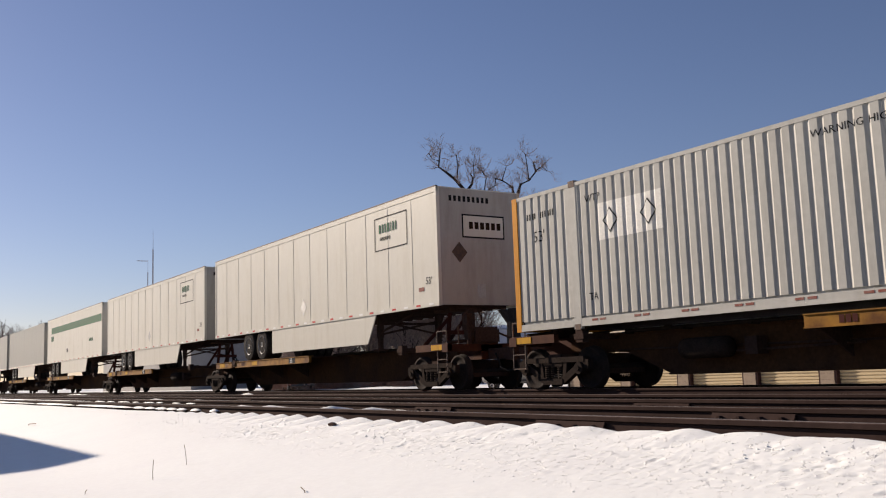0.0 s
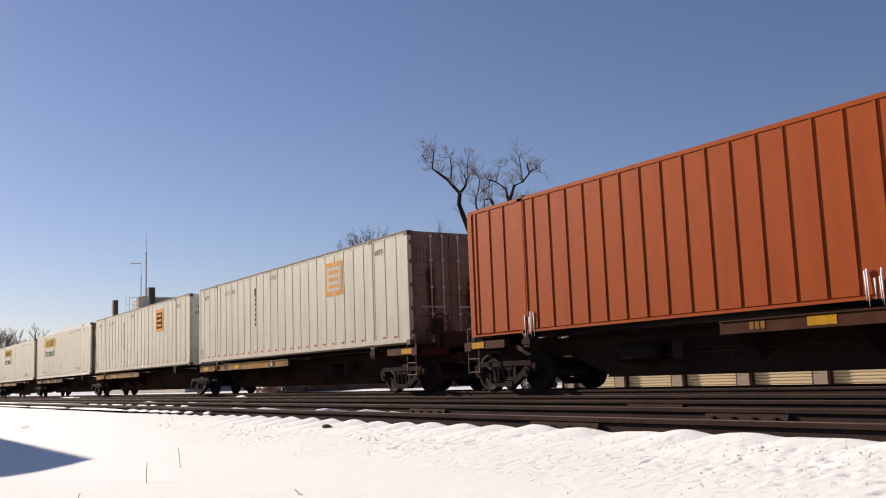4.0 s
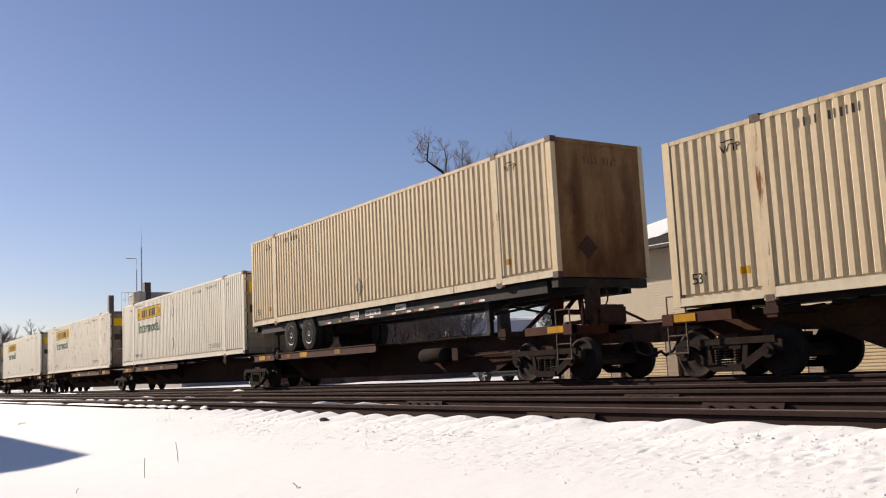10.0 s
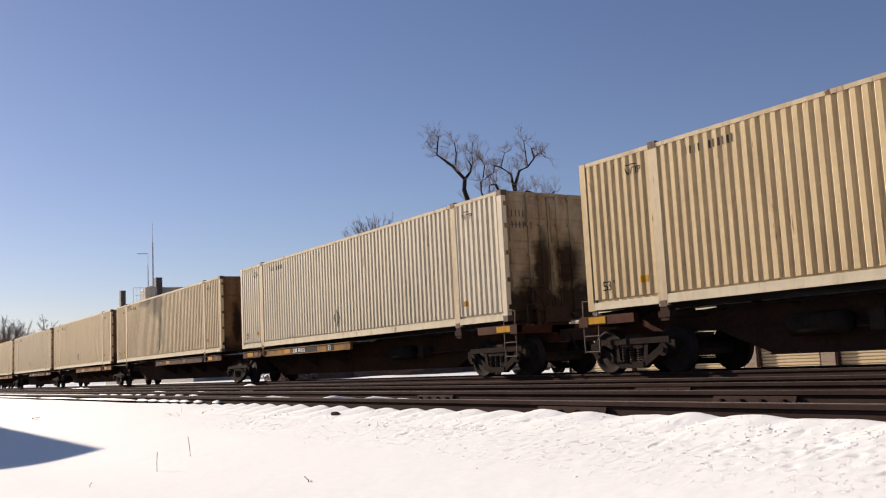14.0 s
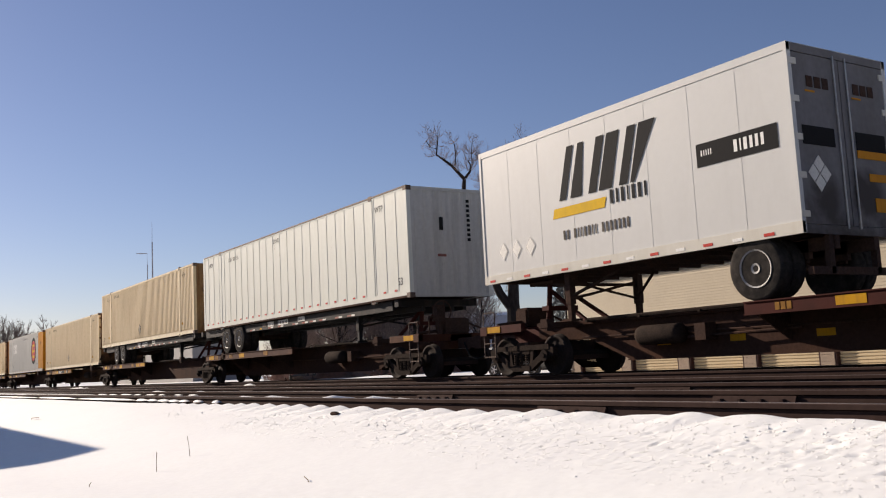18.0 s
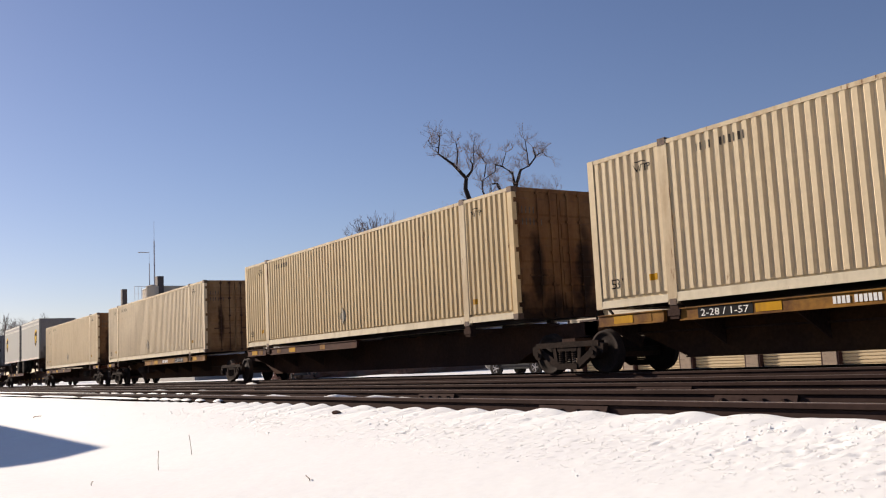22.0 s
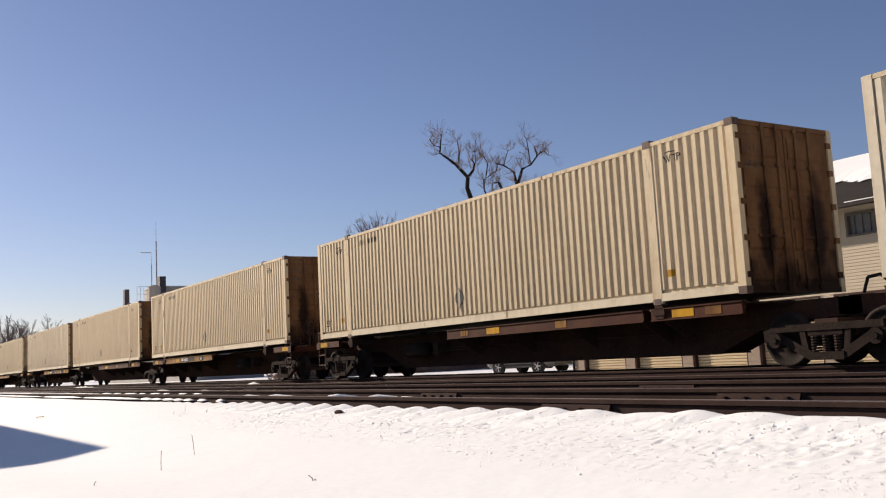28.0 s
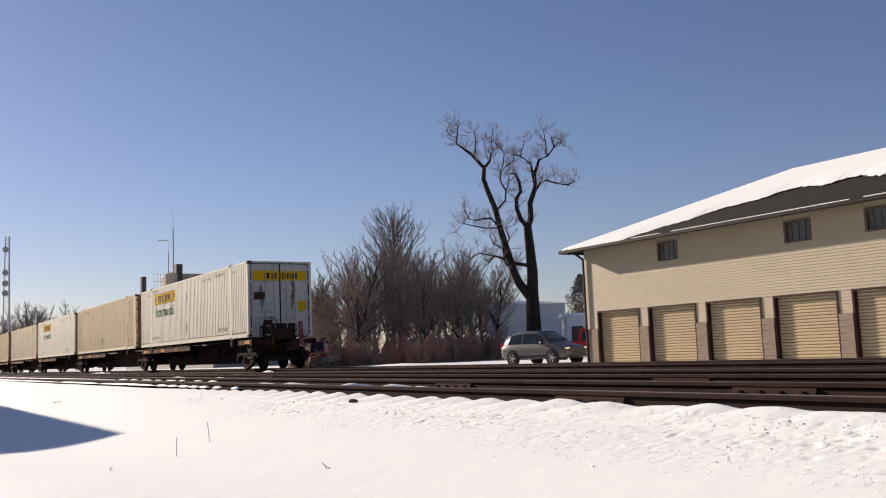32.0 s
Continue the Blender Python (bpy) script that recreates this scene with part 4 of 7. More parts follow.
                if logo == "slant":
                    for k in range(3):
                        boxpart("logo_bar", (x - 0.006, x + 0.002, s * 0.6 - 0.27 + k * 0.2, s * 0.6 - 0.12 + k * 0.2, 4.38, 4.56), UNDER, d)
                    boxpart("logo_bar", (x - 0.006, x + 0.002, s * 0.6 - 0.32, s * 0.6 - 0.08, 4.30, 4.33), AMBER, d)
                    boxpart("sign_band", (x - 0.006, x + 0.002, *sorted((s * 0.28, s * 1.08)), 3.45, 3.75), BLACK, d, "dark sign band")
                    if s > 0:
                        boxpart("sign_band", (x - 0.006, x + 0.003, 0.28, 1.08, 3.32, 3.45), AMBER, d, "yellow sign band")
                        boxpart("number_mark", (x - 0.006, x + 0.003, 0.55, 1.0, 2.95, 3.08), AMBER, d)
                        boxpart("label_plate", (x - 0.006, x + 0.003, 0.65, 0.98, 2.45, 2.68), AMBER, d)
                    else:
                        for dy, dz in ((-0.75, 3.15), (-0.75, 2.85), (-0.6, 3.0), (-0.9, 3.0)):
                            part("placard", prism(bms(), [(dy, dz - 0.14), (dy + 0.13, dz), (dy, dz + 0.14), (dy - 0.13, dz)], x - 0.006, x + 0.004, 0), PALE, d)
            if sg > 0:
                bm = bms()
                for yy in (-0.6, 0.6):
                    box(bm, x - 0.12, x - 0.02, yy - 0.05, yy + 0.05, z0 - 0.6, z0)
                box(bm, x - 0.12, x - 0.02, -1.1, 1.1, z0 - 0.62, z0 - 0.5)
                part("rear_guard", bm, UNDER, top)
    gap = 0.31 if stripes else 0.62
    n = int(length / gap)
    for i in range(n):
        x = 0.2 + i * gap
        boxpart("reflector", (x, x + 0.2, -H - 0.012, -H - 0.005, z0 + 0.035, z0 + (0.075 if stripes else 0.085)), RED if i % 2 == 0 else PALE if stripes else WHITE_MARK, top, "reflector strip")
    Y = -(H - 0.004)

    def mark(name, bm, material, label=""):
        for v in bm.verts:
            v.co.y = Y - (0.003 if name == "logo_mark" else 0.0)
        return part(name, bm, material, top, label)

    def moved(bm, x, z):
        bmesh.ops.translate(bm, vec=(x, 0, z), verts=bm.verts[:])
        return bm
    if logo == "frame":
        x = 12.95
        for x0, w, zz, h in ((x, 1.75, 3.75, 0.03), (x, 1.75, 4.63, 0.03), (x, 0.03, 3.75, 0.9), (x + 1.72, 0.03, 3.75, 0.9)):
            mark("logo_frame", moved(panel(w, h), x0, zz), BLACK)
        mark("logo_mark", moved(bars((.4, .3, .3, .45, .15, .3, .25), 0.24, 0.3), x + 0.25, 4.22), GREEN, "green block letters of a logo")
        mark("logo_mark", moved(bars((.5,) * 9, 0.09, 0.2), x + 0.3, 4.02), BLACK)
        mark("length_mark", moved(lettering("53'", 0.18), length - 0.6, 2.62), BLACK)
        mark("label_plate", moved(panel(0.26, 0.10), length - 0.95, 2.46), FADED_RED, "small red label")
        mark("placard_edge", moved(diamond(0.27), 8.2, 2.62), GALV)
    if logo == "green":
        mark("stripe", moved(panel(length - 1.6, 0.42), 1.4, 4.0), GREEN, "broad green stripe")
        mark("logo_mark", moved(bars((.8, .9, .5), 0.34, 0.15), 1.4, 3.5), GREEN)
        mark("logo_mark", moved(bars((.5,) * 8, 0.2, 0.15), length - 3.2, 3.0), GREEN)
        mark("logo_mark", moved(bars((.5, .5, .5), 0.24, 0.15), 6.6, 2.6), BLACK)
    if logo == "slant":
        for x0, w0, w1 in ((2.74, 0.20, 0.20), (3.08, 0.34, 0.16), (3.62, 0.22, 0.22), (3.92, 0.36, 0.34), (4.48, 0.22, 0.22), (4.78, 0.10, 0.42)):
            bm = bms()
            bm.faces.new([bm.verts.new(p) for p in ((x0, 0, 3.50), (x0 + w0, 0, 3.50), (x0 + 0.32 + w1, 0, 4.56), (x0 + 0.32, 0, 4.56))])
            mark("logo_mark", bm, BLACK, "black slanted bars of a logo")
        bm = panel(1.55, 0.20)
        for v in bm.verts:
            v.co.x += 0.06 * (v.co.z / 0.2)
        mark("stripe", moved(bm, 2.5, 3.16), YELLOW, "amber slanted bar")
        mark("logo_mark", moved(bars((.3, .2, .3, .15, .3, .3, .2), 0.27, 0.3), 4.22, 3.2), BLACK)
        mark("logo_mark", moved(bars((.3, .3, -.2, .3, .2, .2, .3, .3, .2, .2, -.2, .3, .3, .3, .3, .3, .3, .3), 0.19, 0.3), 2.8, 2.70), FADED)
        band = panel(1.66, 0.40)
        mark("sign_band", moved(band, 6.40, 3.44), BLACK, "dark sign band")
        mark("logo_mark", moved(bars((.35, .15, .35, .3, .3, .3), 0.2, 0.25), 7.2, 3.55), WHITE_MARK)
        mark("logo_mark", moved(bars((.3, .2, .2, .2, .2), 0.1, 0.3), 6.5, 3.62), WHITE_MARK)
        for k in range(3):
            mark("placard_edge", moved(diamond(0.21), 0.75 + k * 0.48, 2.72), GALV)
            mark("logo_mark", moved(diamond(0.18), 0.75 + k * 0.48, 2.72), PALE)
    if logo in ("shield_front", "shield_back"):
        cx, cz = (1.45, 3.68) if logo == "shield_front" else (length - 1.45, 3.68)
        def shield(k):
            pts = [(-0.5, 0.42), (-0.25, 0.54), (0, 0.58), (0.25, 0.54), (0.5, 0.42), (0.5, -0.1), (0.44, -0.34), (0.26, -0.54), (0, -0.68), (-0.26, -0.54), (-0.44, -0.34), (-0.5, -0.1)]
            b = bms()
            b.faces.new([b.verts.new((cx + p * k, 0, cz + q * k)) for p, q in pts])
            return b
        mark("logo_shield", shield(1.03), YELLOW, "yellow shield outline")
        mark("logo_mark", shield(0.98), DARK_BROWN, "dark brown shield")
        b = bms()
        b.faces.new([b.verts.new((cx + p, 0, cz + q)) for p, q in ((-0.47, 0.41), (-0.24, 0.52), (0, 0.56), (0.25, 0.52), (0.47, 0.42), (0.15, 0.42), (-0.2, 0.34), (-0.47, 0.16))])
        for v in b.verts:
            v.co.y = Y - 0.006
        part("logo_flare", b, YELLOW, top)
        b = bms()
        for x0, x1, a0, a1 in ((-0.34, -0.12, -0.26, 0.10), (-0.06, 0.14, -0.44, 0.10), (0.20, 0.38, -0.26, 0.10)):
            b.faces.new([b.verts.new((cx + p, Y - 0.007, cz + q)) for p, q in ((x0, a0), (x1, a0), (x1, a1), (x0, a1))])
        part("logo_bar", b, YELLOW, top)
    tandem(top, wheel_xs, 1.1, dark=stripes)
    bm = bms()
    xs = sorted(wheel_xs)
    for y in (-0.55, 0.45):
        box(bm, xs[0] - 1.0, xs[-1] + 1.0, y, y + 0.1, z0 - 0.22, z0 - 0.01)
    part("slider_frame", bm, UNDER, top)
    landing_gear(top, leg_x, z0, 1.08, UNDER)
    if skirt:
        a, b = skirt
        prs = prism(bms(), [(a, 1.28), (b - 0.5, 1.28), (b, z0), (a, z0)], -H + 0.02, -H + 0.05, 1)
        part("side_skirt", prs, TRAILER_WHITE, top, "white side skirt")
    return top


# ---- the train: spine cars ----
def rail_wheel():
    bm = lathe(bms(), [(0.10, -0.075), (0.16, -0.06), (0.20, -0.02), (0.34, -0.012), (0.37, -0.05), (0.42, -0.055), (0.415, 0.05), (0.445, 0.06), (0.445, 0.085), (0.36, 0.085), (0.16, 0.09)], 28)
    return mesh_of("wheel", bm, WHEEL_STEEL, True)


def side_frame():
    """One cast side frame in the x, z plane with its two windows, thickness along y."""
    bm = bms()
    layer = [0.080]
    def bar(p, q, w0, w1):
        t = layer[0]
        layer[0] -= 0.003
        p, q = Vector((p[0], 0, p[1])), Vector((q[0], 0, q[1]))
        d = (q - p).normalized()
        nrm = Vector((-d.z, 0, d.x))
        ring = [p + nrm * w0, q + nrm * w1, q - nrm * w1, p - nrm * w0]
        prism(bm, [(v.x, v.z) for v in ring], -t, t, 1)
    bar((-0.98, 0.60), (0.98, 0.60), 0.055, 0.055)
    bar((-0.30, 0.16), (0.30, 0.16), 0.06, 0.06)
    for s in (-1, 1):
        bar((s * 1.02, 0.60), (s * 0.98, 0.42), 0.09, 0.12)
        bar((s * 0.88, 0.50), (s * 0.26, 0.16), 0.065, 0.07)
        bar((s * 0.40, 0.58), (s * 0.34, 0.20), 0.05, 0.05)
        lathe(bm, [(0.12, -0.13), (0.12, 0.06)], 12, "y", (s * 0.865, 0, 0.42))
        lathe(bm, [(0.05, -0.16), (0.05, -0.12)], 8, "y", (s * 0.865, 0, 0.42))
    return mesh_of("side_frame", bm, TRUCK_STEEL)


def spring_group():
    bm = bms()
    for x in (-0.2, -0.0, 0.2):
        for k in range(6):
            lathe(bm, [(0.075, 0.225 + k * 0.042), (0.085, 0.24 + k * 0.042), (0.075, 0.255 + k * 0.042)], 8, "z", (x, 0, 0))
    box(bm, -0.30, 0.30, -0.06, 0.06, 0.47, 0.56)
    return mesh_of("spring_pack", bm, TRUCK_STEEL)


def axle_mesh():
    return mesh_of("axle", rod(bms(), (0, -0.72, 0), (0, 0.72, 0), 0.08, 10), WHEEL_STEEL)


RAIL_WHEEL, SIDE_FRAME, SPRINGS, AXLE = rail_wheel(), side_frame(), spring_group(), axle_mesh()


BRACKETS = [mesh_of("deck_bracket", prism(bms(), [(s * 0.36, 0.45), (s * 1.18, 0.90), (s * 1.18, 1.06), (s * 0.36, 1.06)], 0, 0.035, 0), UNDER) for s in (-1, 1)]


def truck(car, x):
    """A two-axle truck under a car, centred at x."""
    t = new("truck")
    t.parent = car
    t.location = (x, 0, 0)
    for s in (-1, 1):
        part("side_frame", SIDE_FRAME, None, t, "cast steel side frame", at=(0, s * 1.0, 0))
        part("spring_pack", SPRINGS, None, t, "", at=(0, s * 1.0, 0))
        for dx in (-0.865, 0.865):
            w = part("wheel", RAIL_WHEEL, None, t, "", at=(dx, s * 0.76, 0.42))
            if s > 0:
                w.rotation_euler = (0, 0, math.pi)
    for dx in (-0.865, 0.865):
        part("axle", AXLE, None, t, "", at=(dx, 0, 0.42))
    bm = box(bms(), -0.2, 0.2, -1.0, 1.0, 0.45, 0.72)
    lathe(bm, [(0.3, 0.72), (0.3, 0.82)], 14, "z")
    box(bm, -0.95, -0.80, -0.62, 0.62, 0.30, 0.40)
    box(bm, 0.80, 0.95, -0.62, 0.62, 0.30, 0.40)
    part("bolster", bm, UNDER, t)
    return t


def ladder(car, x, y, z0, z1, w=0.42):
    bm = bms()
    for d in (0, w):
        rod(bm, (x + d, y, z0), (x + d, y, z1), 0.015)
    for z in (z0 + 0.02, z0 + 0.32, z0 + 0.62, z1):
        rod(bm, (x, y, z), (x + w, y, z), 0.013)
    part("ladder", bm, CAST, car, "rusty sill step and grab iron")


def coupler(car, x, way):
    bm = box(bms(), *sorted((x, x + way * 0.85)), -0.11, 0.11, 0.72, 0.98)
    prism(bm, [(x + way * 0.8, -0.17), (x + way * 1.12, -0.19), (x + way * 1.16, 0.02), (x + way * 1.02, 0.04), (x + way * 1.02, 0.17), (x + way * 0.8, 0.17)], 0.68, 1.0, 2)
    part("coupler", bm, UNDER, car, "cast steel coupler")
    hose = bms()
    pts = [(x + way * 0.5, -0.25, 0.85), (x + way * 0.75, -0.27, 0.5), (x + way * 1.0, -0.22, 0.42), (x + way * 1.2, -0.12, 0.5)]
    for p, q in zip(pts, pts[1:]):
        rod(hose, p, q, 0.025)
    part("air_hose", hose, BLACK, car, "black air hose")


def spine_car(kind, a, b, front, rear, deck_mat, mark="", words="", tank=True):
    """One platform; its load stands from x = 0 to 16.154. a, b: truck centres. front, rear: 'join' (shared truck, carried
    by the platform ahead), 'own' (shared truck carried here), 'end' (coupler end with truck)."""
    car = thing("spine_car", words or "rusty brown spine car platform with worn yellow deck edges", "rail car", "platforms of the train")
    sill = SILL_RUST if deck_mat is DECK_YELLOW else SILL
    # centre sill, deep in the middle and shallow over the trucks
    ring = [(a - 0.2, 0.78), (a + 1.5, 0.70), (a + 2.6, 0.27), (b - 2.6, 0.27), (b - 1.5, 0.70), (b + 0.2, 0.78), (b + 0.2, 1.06), (a - 0.2, 1.06)]
    part("centre_sill", prism(bms(), ring, -0.36, 0.36, 1), sill, car, "deep box girder with worn paint")
    bm = bms()
    for y in (-0.46, 0.36):
        box(bm, a + 1.0, b - 1.0, y, y + 0.10, 1.02, 1.08)
    for y in (-0.40, 0.37):
        box(bm, a + 2.6, b - 2.6, y, y + 0.03, 0.24, 0.27)
    part("sill_flange", bm, sill, car)
    if deck_mat is FLAT_RED:
        for x in np.arange(a + 3.4, b - 3.0, 1.75):
            boxpart("reflector_patch", (x, x + 0.34, -0.366, -0.361, 0.50, 0.62), PATCH, car, "yellow reflector patch")
    spans = [(0.0, 1.7), (2.1, 8.5)] if kind == "F" else [(7.1, 13.75), (13.95, 16.0)]
    for i, (x0, x1) in enumerate(spans):
        for s in (-1, 1):
            y0, y1 = sorted((s * 1.26, s * 1.18))
            bm = box(bms(), x0, x1, y0, y1, 0.90, 1.10)
            yy = sorted((s * 1.285, s * 1.10))
            box(bm, x0, x1, yy[0], yy[1], 1.085, 1.105)
            box(bm, x0, x1, *sorted((s * 1.285, s * 1.20)), 0.885, 0.905)
            beam = part("deck_edge", bm, DECK_BROWN if mark == "number" and x1 < 2 else deck_mat, car)
            if s < 0:
                for px, pw, pm in ((0.25, 0.5, PATCH), (0.62, 0.35, DECK_YELLOW)):
                    xx = x0 + (x1 - x0) * px
                    boxpart("reflector_patch", (xx, xx + pw, -1.266, -1.2605, 0.925, 1.065), pm, beam, "yellow reflector patch")
        bm = box(bms(), x0, x1, -1.17, 1.17, 1.06, 1.085)
        part("deck_plate", bm, UNDER, car, "grimy deck plate")
        for x in np.arange(x0 + 0.15, x1, 2.1):
            for s in (0, 1):
                part("deck_bracket", BRACKETS[s], None, car, at=(x, 0, 0))
    # load supports and cross bearers
    for x in (LIFT, LONG - LIFT):
        bm = box(bms(), x - 0.14, x + 0.14, -1.30, 1.30, 0.98, 1.09)
        for s in (-1, 1):
            box(bm, x - 0.10, x + 0.10, *sorted((s * 1.285, s * 1.12)), 0.92, 1.16)
        part("load_bearer", bm, UNDER, car)
    x0, x1 = (8.9, 13.4) if kind == "F" else (2.6, 6.7)
    bm = bms()
    rod(bm, (x0, -0.62, 1.10), (x1, -0.62, 1.10), 0.035, 6)
    rod(bm, (x0, 0.62, 1.10), (x1, 0.62, 1.10), 0.035, 6)
    for x in np.arange(x0, x1 + 0.1, 1.5):
        box(bm, x, x + 0.06, -0.7, 0.7, 1.05, 1.09)
    part("hitch_rail", bm, TRUCK_STEEL, car, "dark steel guide rail")
    hx = 15.2 if kind == "F" else 0.9
    bm = bms()
    for y in (-0.42, 0.42):
        rod(bm, (hx, y, 1.06), (hx - 0.9 if kind == "F" else hx + 0.9, y * 0.8, 1.11), 0.05)
    box(bm, hx - 0.2, hx + 0.2, -0.45, 0.45, 1.06, 1.13)
    part("hitch_folded", bm, UNDER, car, "folded trailer hitch")
    if tank:
        x = 10.4 if kind == "F" else 4.6
        bm = lathe(bms(), [(0.05, -0.56), (0.17, -0.52), (0.19, -0.45), (0.19, 0.45), (0.17, 0.52), (0.05, 0.56)], 14, "x", (x, -0.62, 0.70))
        part("air_tank", bm, TRUCK_STEEL, car, "dusty brake air tank", smooth=True)
        bm = bms()
        rod(bm, (x + 0.6, -0.55, 0.62), (x + 3.0, -0.5, 0.66), 0.022)
        rod(bm, (a + 1.3, -0.42, 0.75), (b - 1.3, -0.42, 0.62), 0.02)
        box(bm, x + 0.9, x + 1.15, -0.7, -0.42, 0.55, 0.85)
        part("brake_rigging", bm, UNDER, car)
    # marks on the long deck edge
    lx = 2.5 if kind == "F" else 7.5
    def put(name, bm, material, x, z, out=0.006):
        for v in bm.verts:
            v.co = Vector((v.co.x + x, -1.261 - out, v.co.z + z))
        part(name, bm, material, car)
    nx = 6.95 if kind == "F" else 13.2
    if deck_mat is DECK_YELLOW and (mark != "spec" or kind == "F"):
        put("mark_ground", panel(0.5, 0.185), BLACK, nx, 0.905)
        put("length_mark", lettering("53", 0.15), WHITE_MARK, nx + 0.1, 0.925, 0.009)
    if mark == "number":
        put("mark_ground", panel(1.9, 0.18), BLACK, lx + 1.9, 0.907)
        put("number_mark", bars((.3, .3, .4, .4, -.3, .34, .34, .34, .34, .34, .34), 0.125, 0.34), WHITE_MARK, lx + 1.97, 0.935, 0.009)
    elif mark == "spec":
        sx = 2.5 if kind == "F" else 12.0
        put("mark_ground", panel(1.15, 0.185), BLACK, sx, 0.905)
        put("spec_lettering", lettering("2-28 / 1-57", 0.12, 1.0), WHITE_MARK, sx + 0.07, 0.935, 0.009)
        put("number_mark", bars((.5, .5, .5, .5, -.3, .5, .5, .5, .5, .5, .5), 0.11, 0.18), WHITE_MARK, lx + 2.6, 0.94, 0.009)
    else:
        put("number_mark", bars((.7, .7, .7), 0.12, 0.2), FLAT_RED if deck_mat is DECK_YELLOW else DECK_YELLOW, lx + 0.2, 0.935)
    # ends
    for way, x, how in ((-1, a, front), (1, b, rear)):
        if how == "own":
            truck(car, x)
            bm = lathe(bms(), [(0.34, 0.78), (0.34, 1.02), (0.2, 1.08)], 16, "z", (x, 0, 0))
            box(bm, x - 0.55, x + 0.55, -0.3, 0.3, 0.84, 1.05)
            part("articulation", bm, UNDER, car, "articulated joint over the truck")
            h = bms()
            pts = [(x + 0.35, -0.5, 1.08), (x + 0.45, -0.52, 1.3), (x + 0.65, -0.5, 1.33), (x + 0.8, -0.45, 1.15)]
            for p, q in zip(pts, pts[1:]):
                rod(h, p, q, 0.025)
            part("air_hose", h, BLACK, car)
        elif how == "end":
            truck(car, x)
            e = x + way * 1.15
            bm = box(bms(), *sorted((x - way * 0.4, e)), -0.32, 0.32, 0.72, 1.08)
            box(bm, *sorted((e - way * 0.25, e)), -1.3, 1.3, 0.92, 1.10)
            box(bm, *sorted((e - way * 1.5, e)), -1.28, -1.16, 0.95, 1.12)
            box(bm, *sorted((e - way * 1.5, e)), 1.16, 1.28, 0.95, 1.12)
            part("end_platform", bm, DECK_BROWN if deck_mat is DECK_YELLOW else deck_mat, car, "rusty end platform")
            boxpart("reflector_patch", (*sorted((e - way * 0.75, e - way * 0.15)), -1.292, -1.284, 0.97, 1.10), PATCH, car, "yellow reflector patch")
            ladder(car, *((e - 0.5, -1.26) if way > 0 else (e + 0.1, -1.26)), 0.42, 1.42)
            coupler(car, e, way)
            gear = box(bms(), *sorted((e - way * 0.62, e - way * 0.16)), -0.42, 0.40, 1.10, 1.52)
            bmesh.ops.bevel(gear, geom=gear.edges[:], offset=0.05, segments=2, affect="EDGES")
            rod(gear, (e - way * 0.4, -0.42, 1.2), (e - way * 0.4, -1.1, 1.14), 0.04, 8)
            rod(gear, (e - way * 0.3, 0.38, 1.4), (e - way * 0.3, 1.05, 1.16), 0.03, 6)
            part("brake_gear", gear, UNDER, car, "grimy brake gear housing")
            if way > 0:
                bm = bms()
                box(bm, e - 0.16, e - 0.08, -0.62, -0.54, 1.1, 1.85)
                box(bm, e - 0.26, e - 0.04, -0.68, -0.44, 1.45, 1.85)
                for y in (-0.9, -0.62):
                    rod(bm, (e - 0.1, y, 1.1), (e - 0.1, y, 1.55), 0.018)
                rod(bm, (e - 0.1, -0.9, 1.55), (e - 0.1, -0.62, 1.55), 0.018)
                part("brake_stand", bm, UNDER, car, "hand brake stand")
                w = bms()
                for i in range(18):
                    t0, t1 = 2 * math.pi * i / 18, 2 * math.pi * (i + 1) / 18
                    rod(w, (e, -0.55 + 0.27 * math.cos(t0), 1.68 + 0.27 * math.sin(t0)), (e, -0.55 + 0.27 * math.cos(t1), 1.68 + 0.27 * math.sin(t1)), 0.017, 5)
                for i in range(5):
                    t0 = 2 * math.pi * i / 5
                    rod(w, (e - 0.03, -0.55, 1.68), (e, -0.55 + 0.27 * math.cos(t0), 1.68 + 0.27 * math.sin(t0)), 0.012, 4)
                part("brake_wheel", w, UNDER, car, "spoked hand brake wheel")
    return car


def hitch_stand(x, lean):
    """A raised trailer hitch on the spine, holding a kingpin plate."""
    top = thing("trailer_hitch", "raised steel trailer hitch standing on the spine car", "trailer hitch", "hitches on the train")
    bm = bms()
    for y in (-0.35, 0.35):
        rod(bm, (x, y, 1.07), (x, y * 0.7, 1.98), 0.06, 8)
        rod(bm, (x + lean * 1.25, y, 1.10), (x, y * 0.7, 1.85), 0.05, 8)
    box(bm, x - 0.12, x + 0.12, -0.42, 0.42, 1.4, 1.5)
    part("strut", bm, FLAT_RED, top)
    bm = box(bms(), x - 0.4, x + 0.4, -0.5, 0.5, 1.96, 2.04)
    part("head_plate", bm, UNDER, top)
    bm = box(bms(), x - 0.3, x + 0.3 + max(0, lean) * 1.0, -0.42, 0.42, 1.07, 1.10)
    part("foot_plate", bm, UNDER, top)
    return top


# ---- the train, put together ----
moving = []      # (thing, front along the train, y, z)


def load(ob, u, z=0.0, dx=0.0):
    moving.append((ob, FRONT[u] + dx if isinstance(u, int) else u, AXIS, z))


CREAM_KINDS = {}


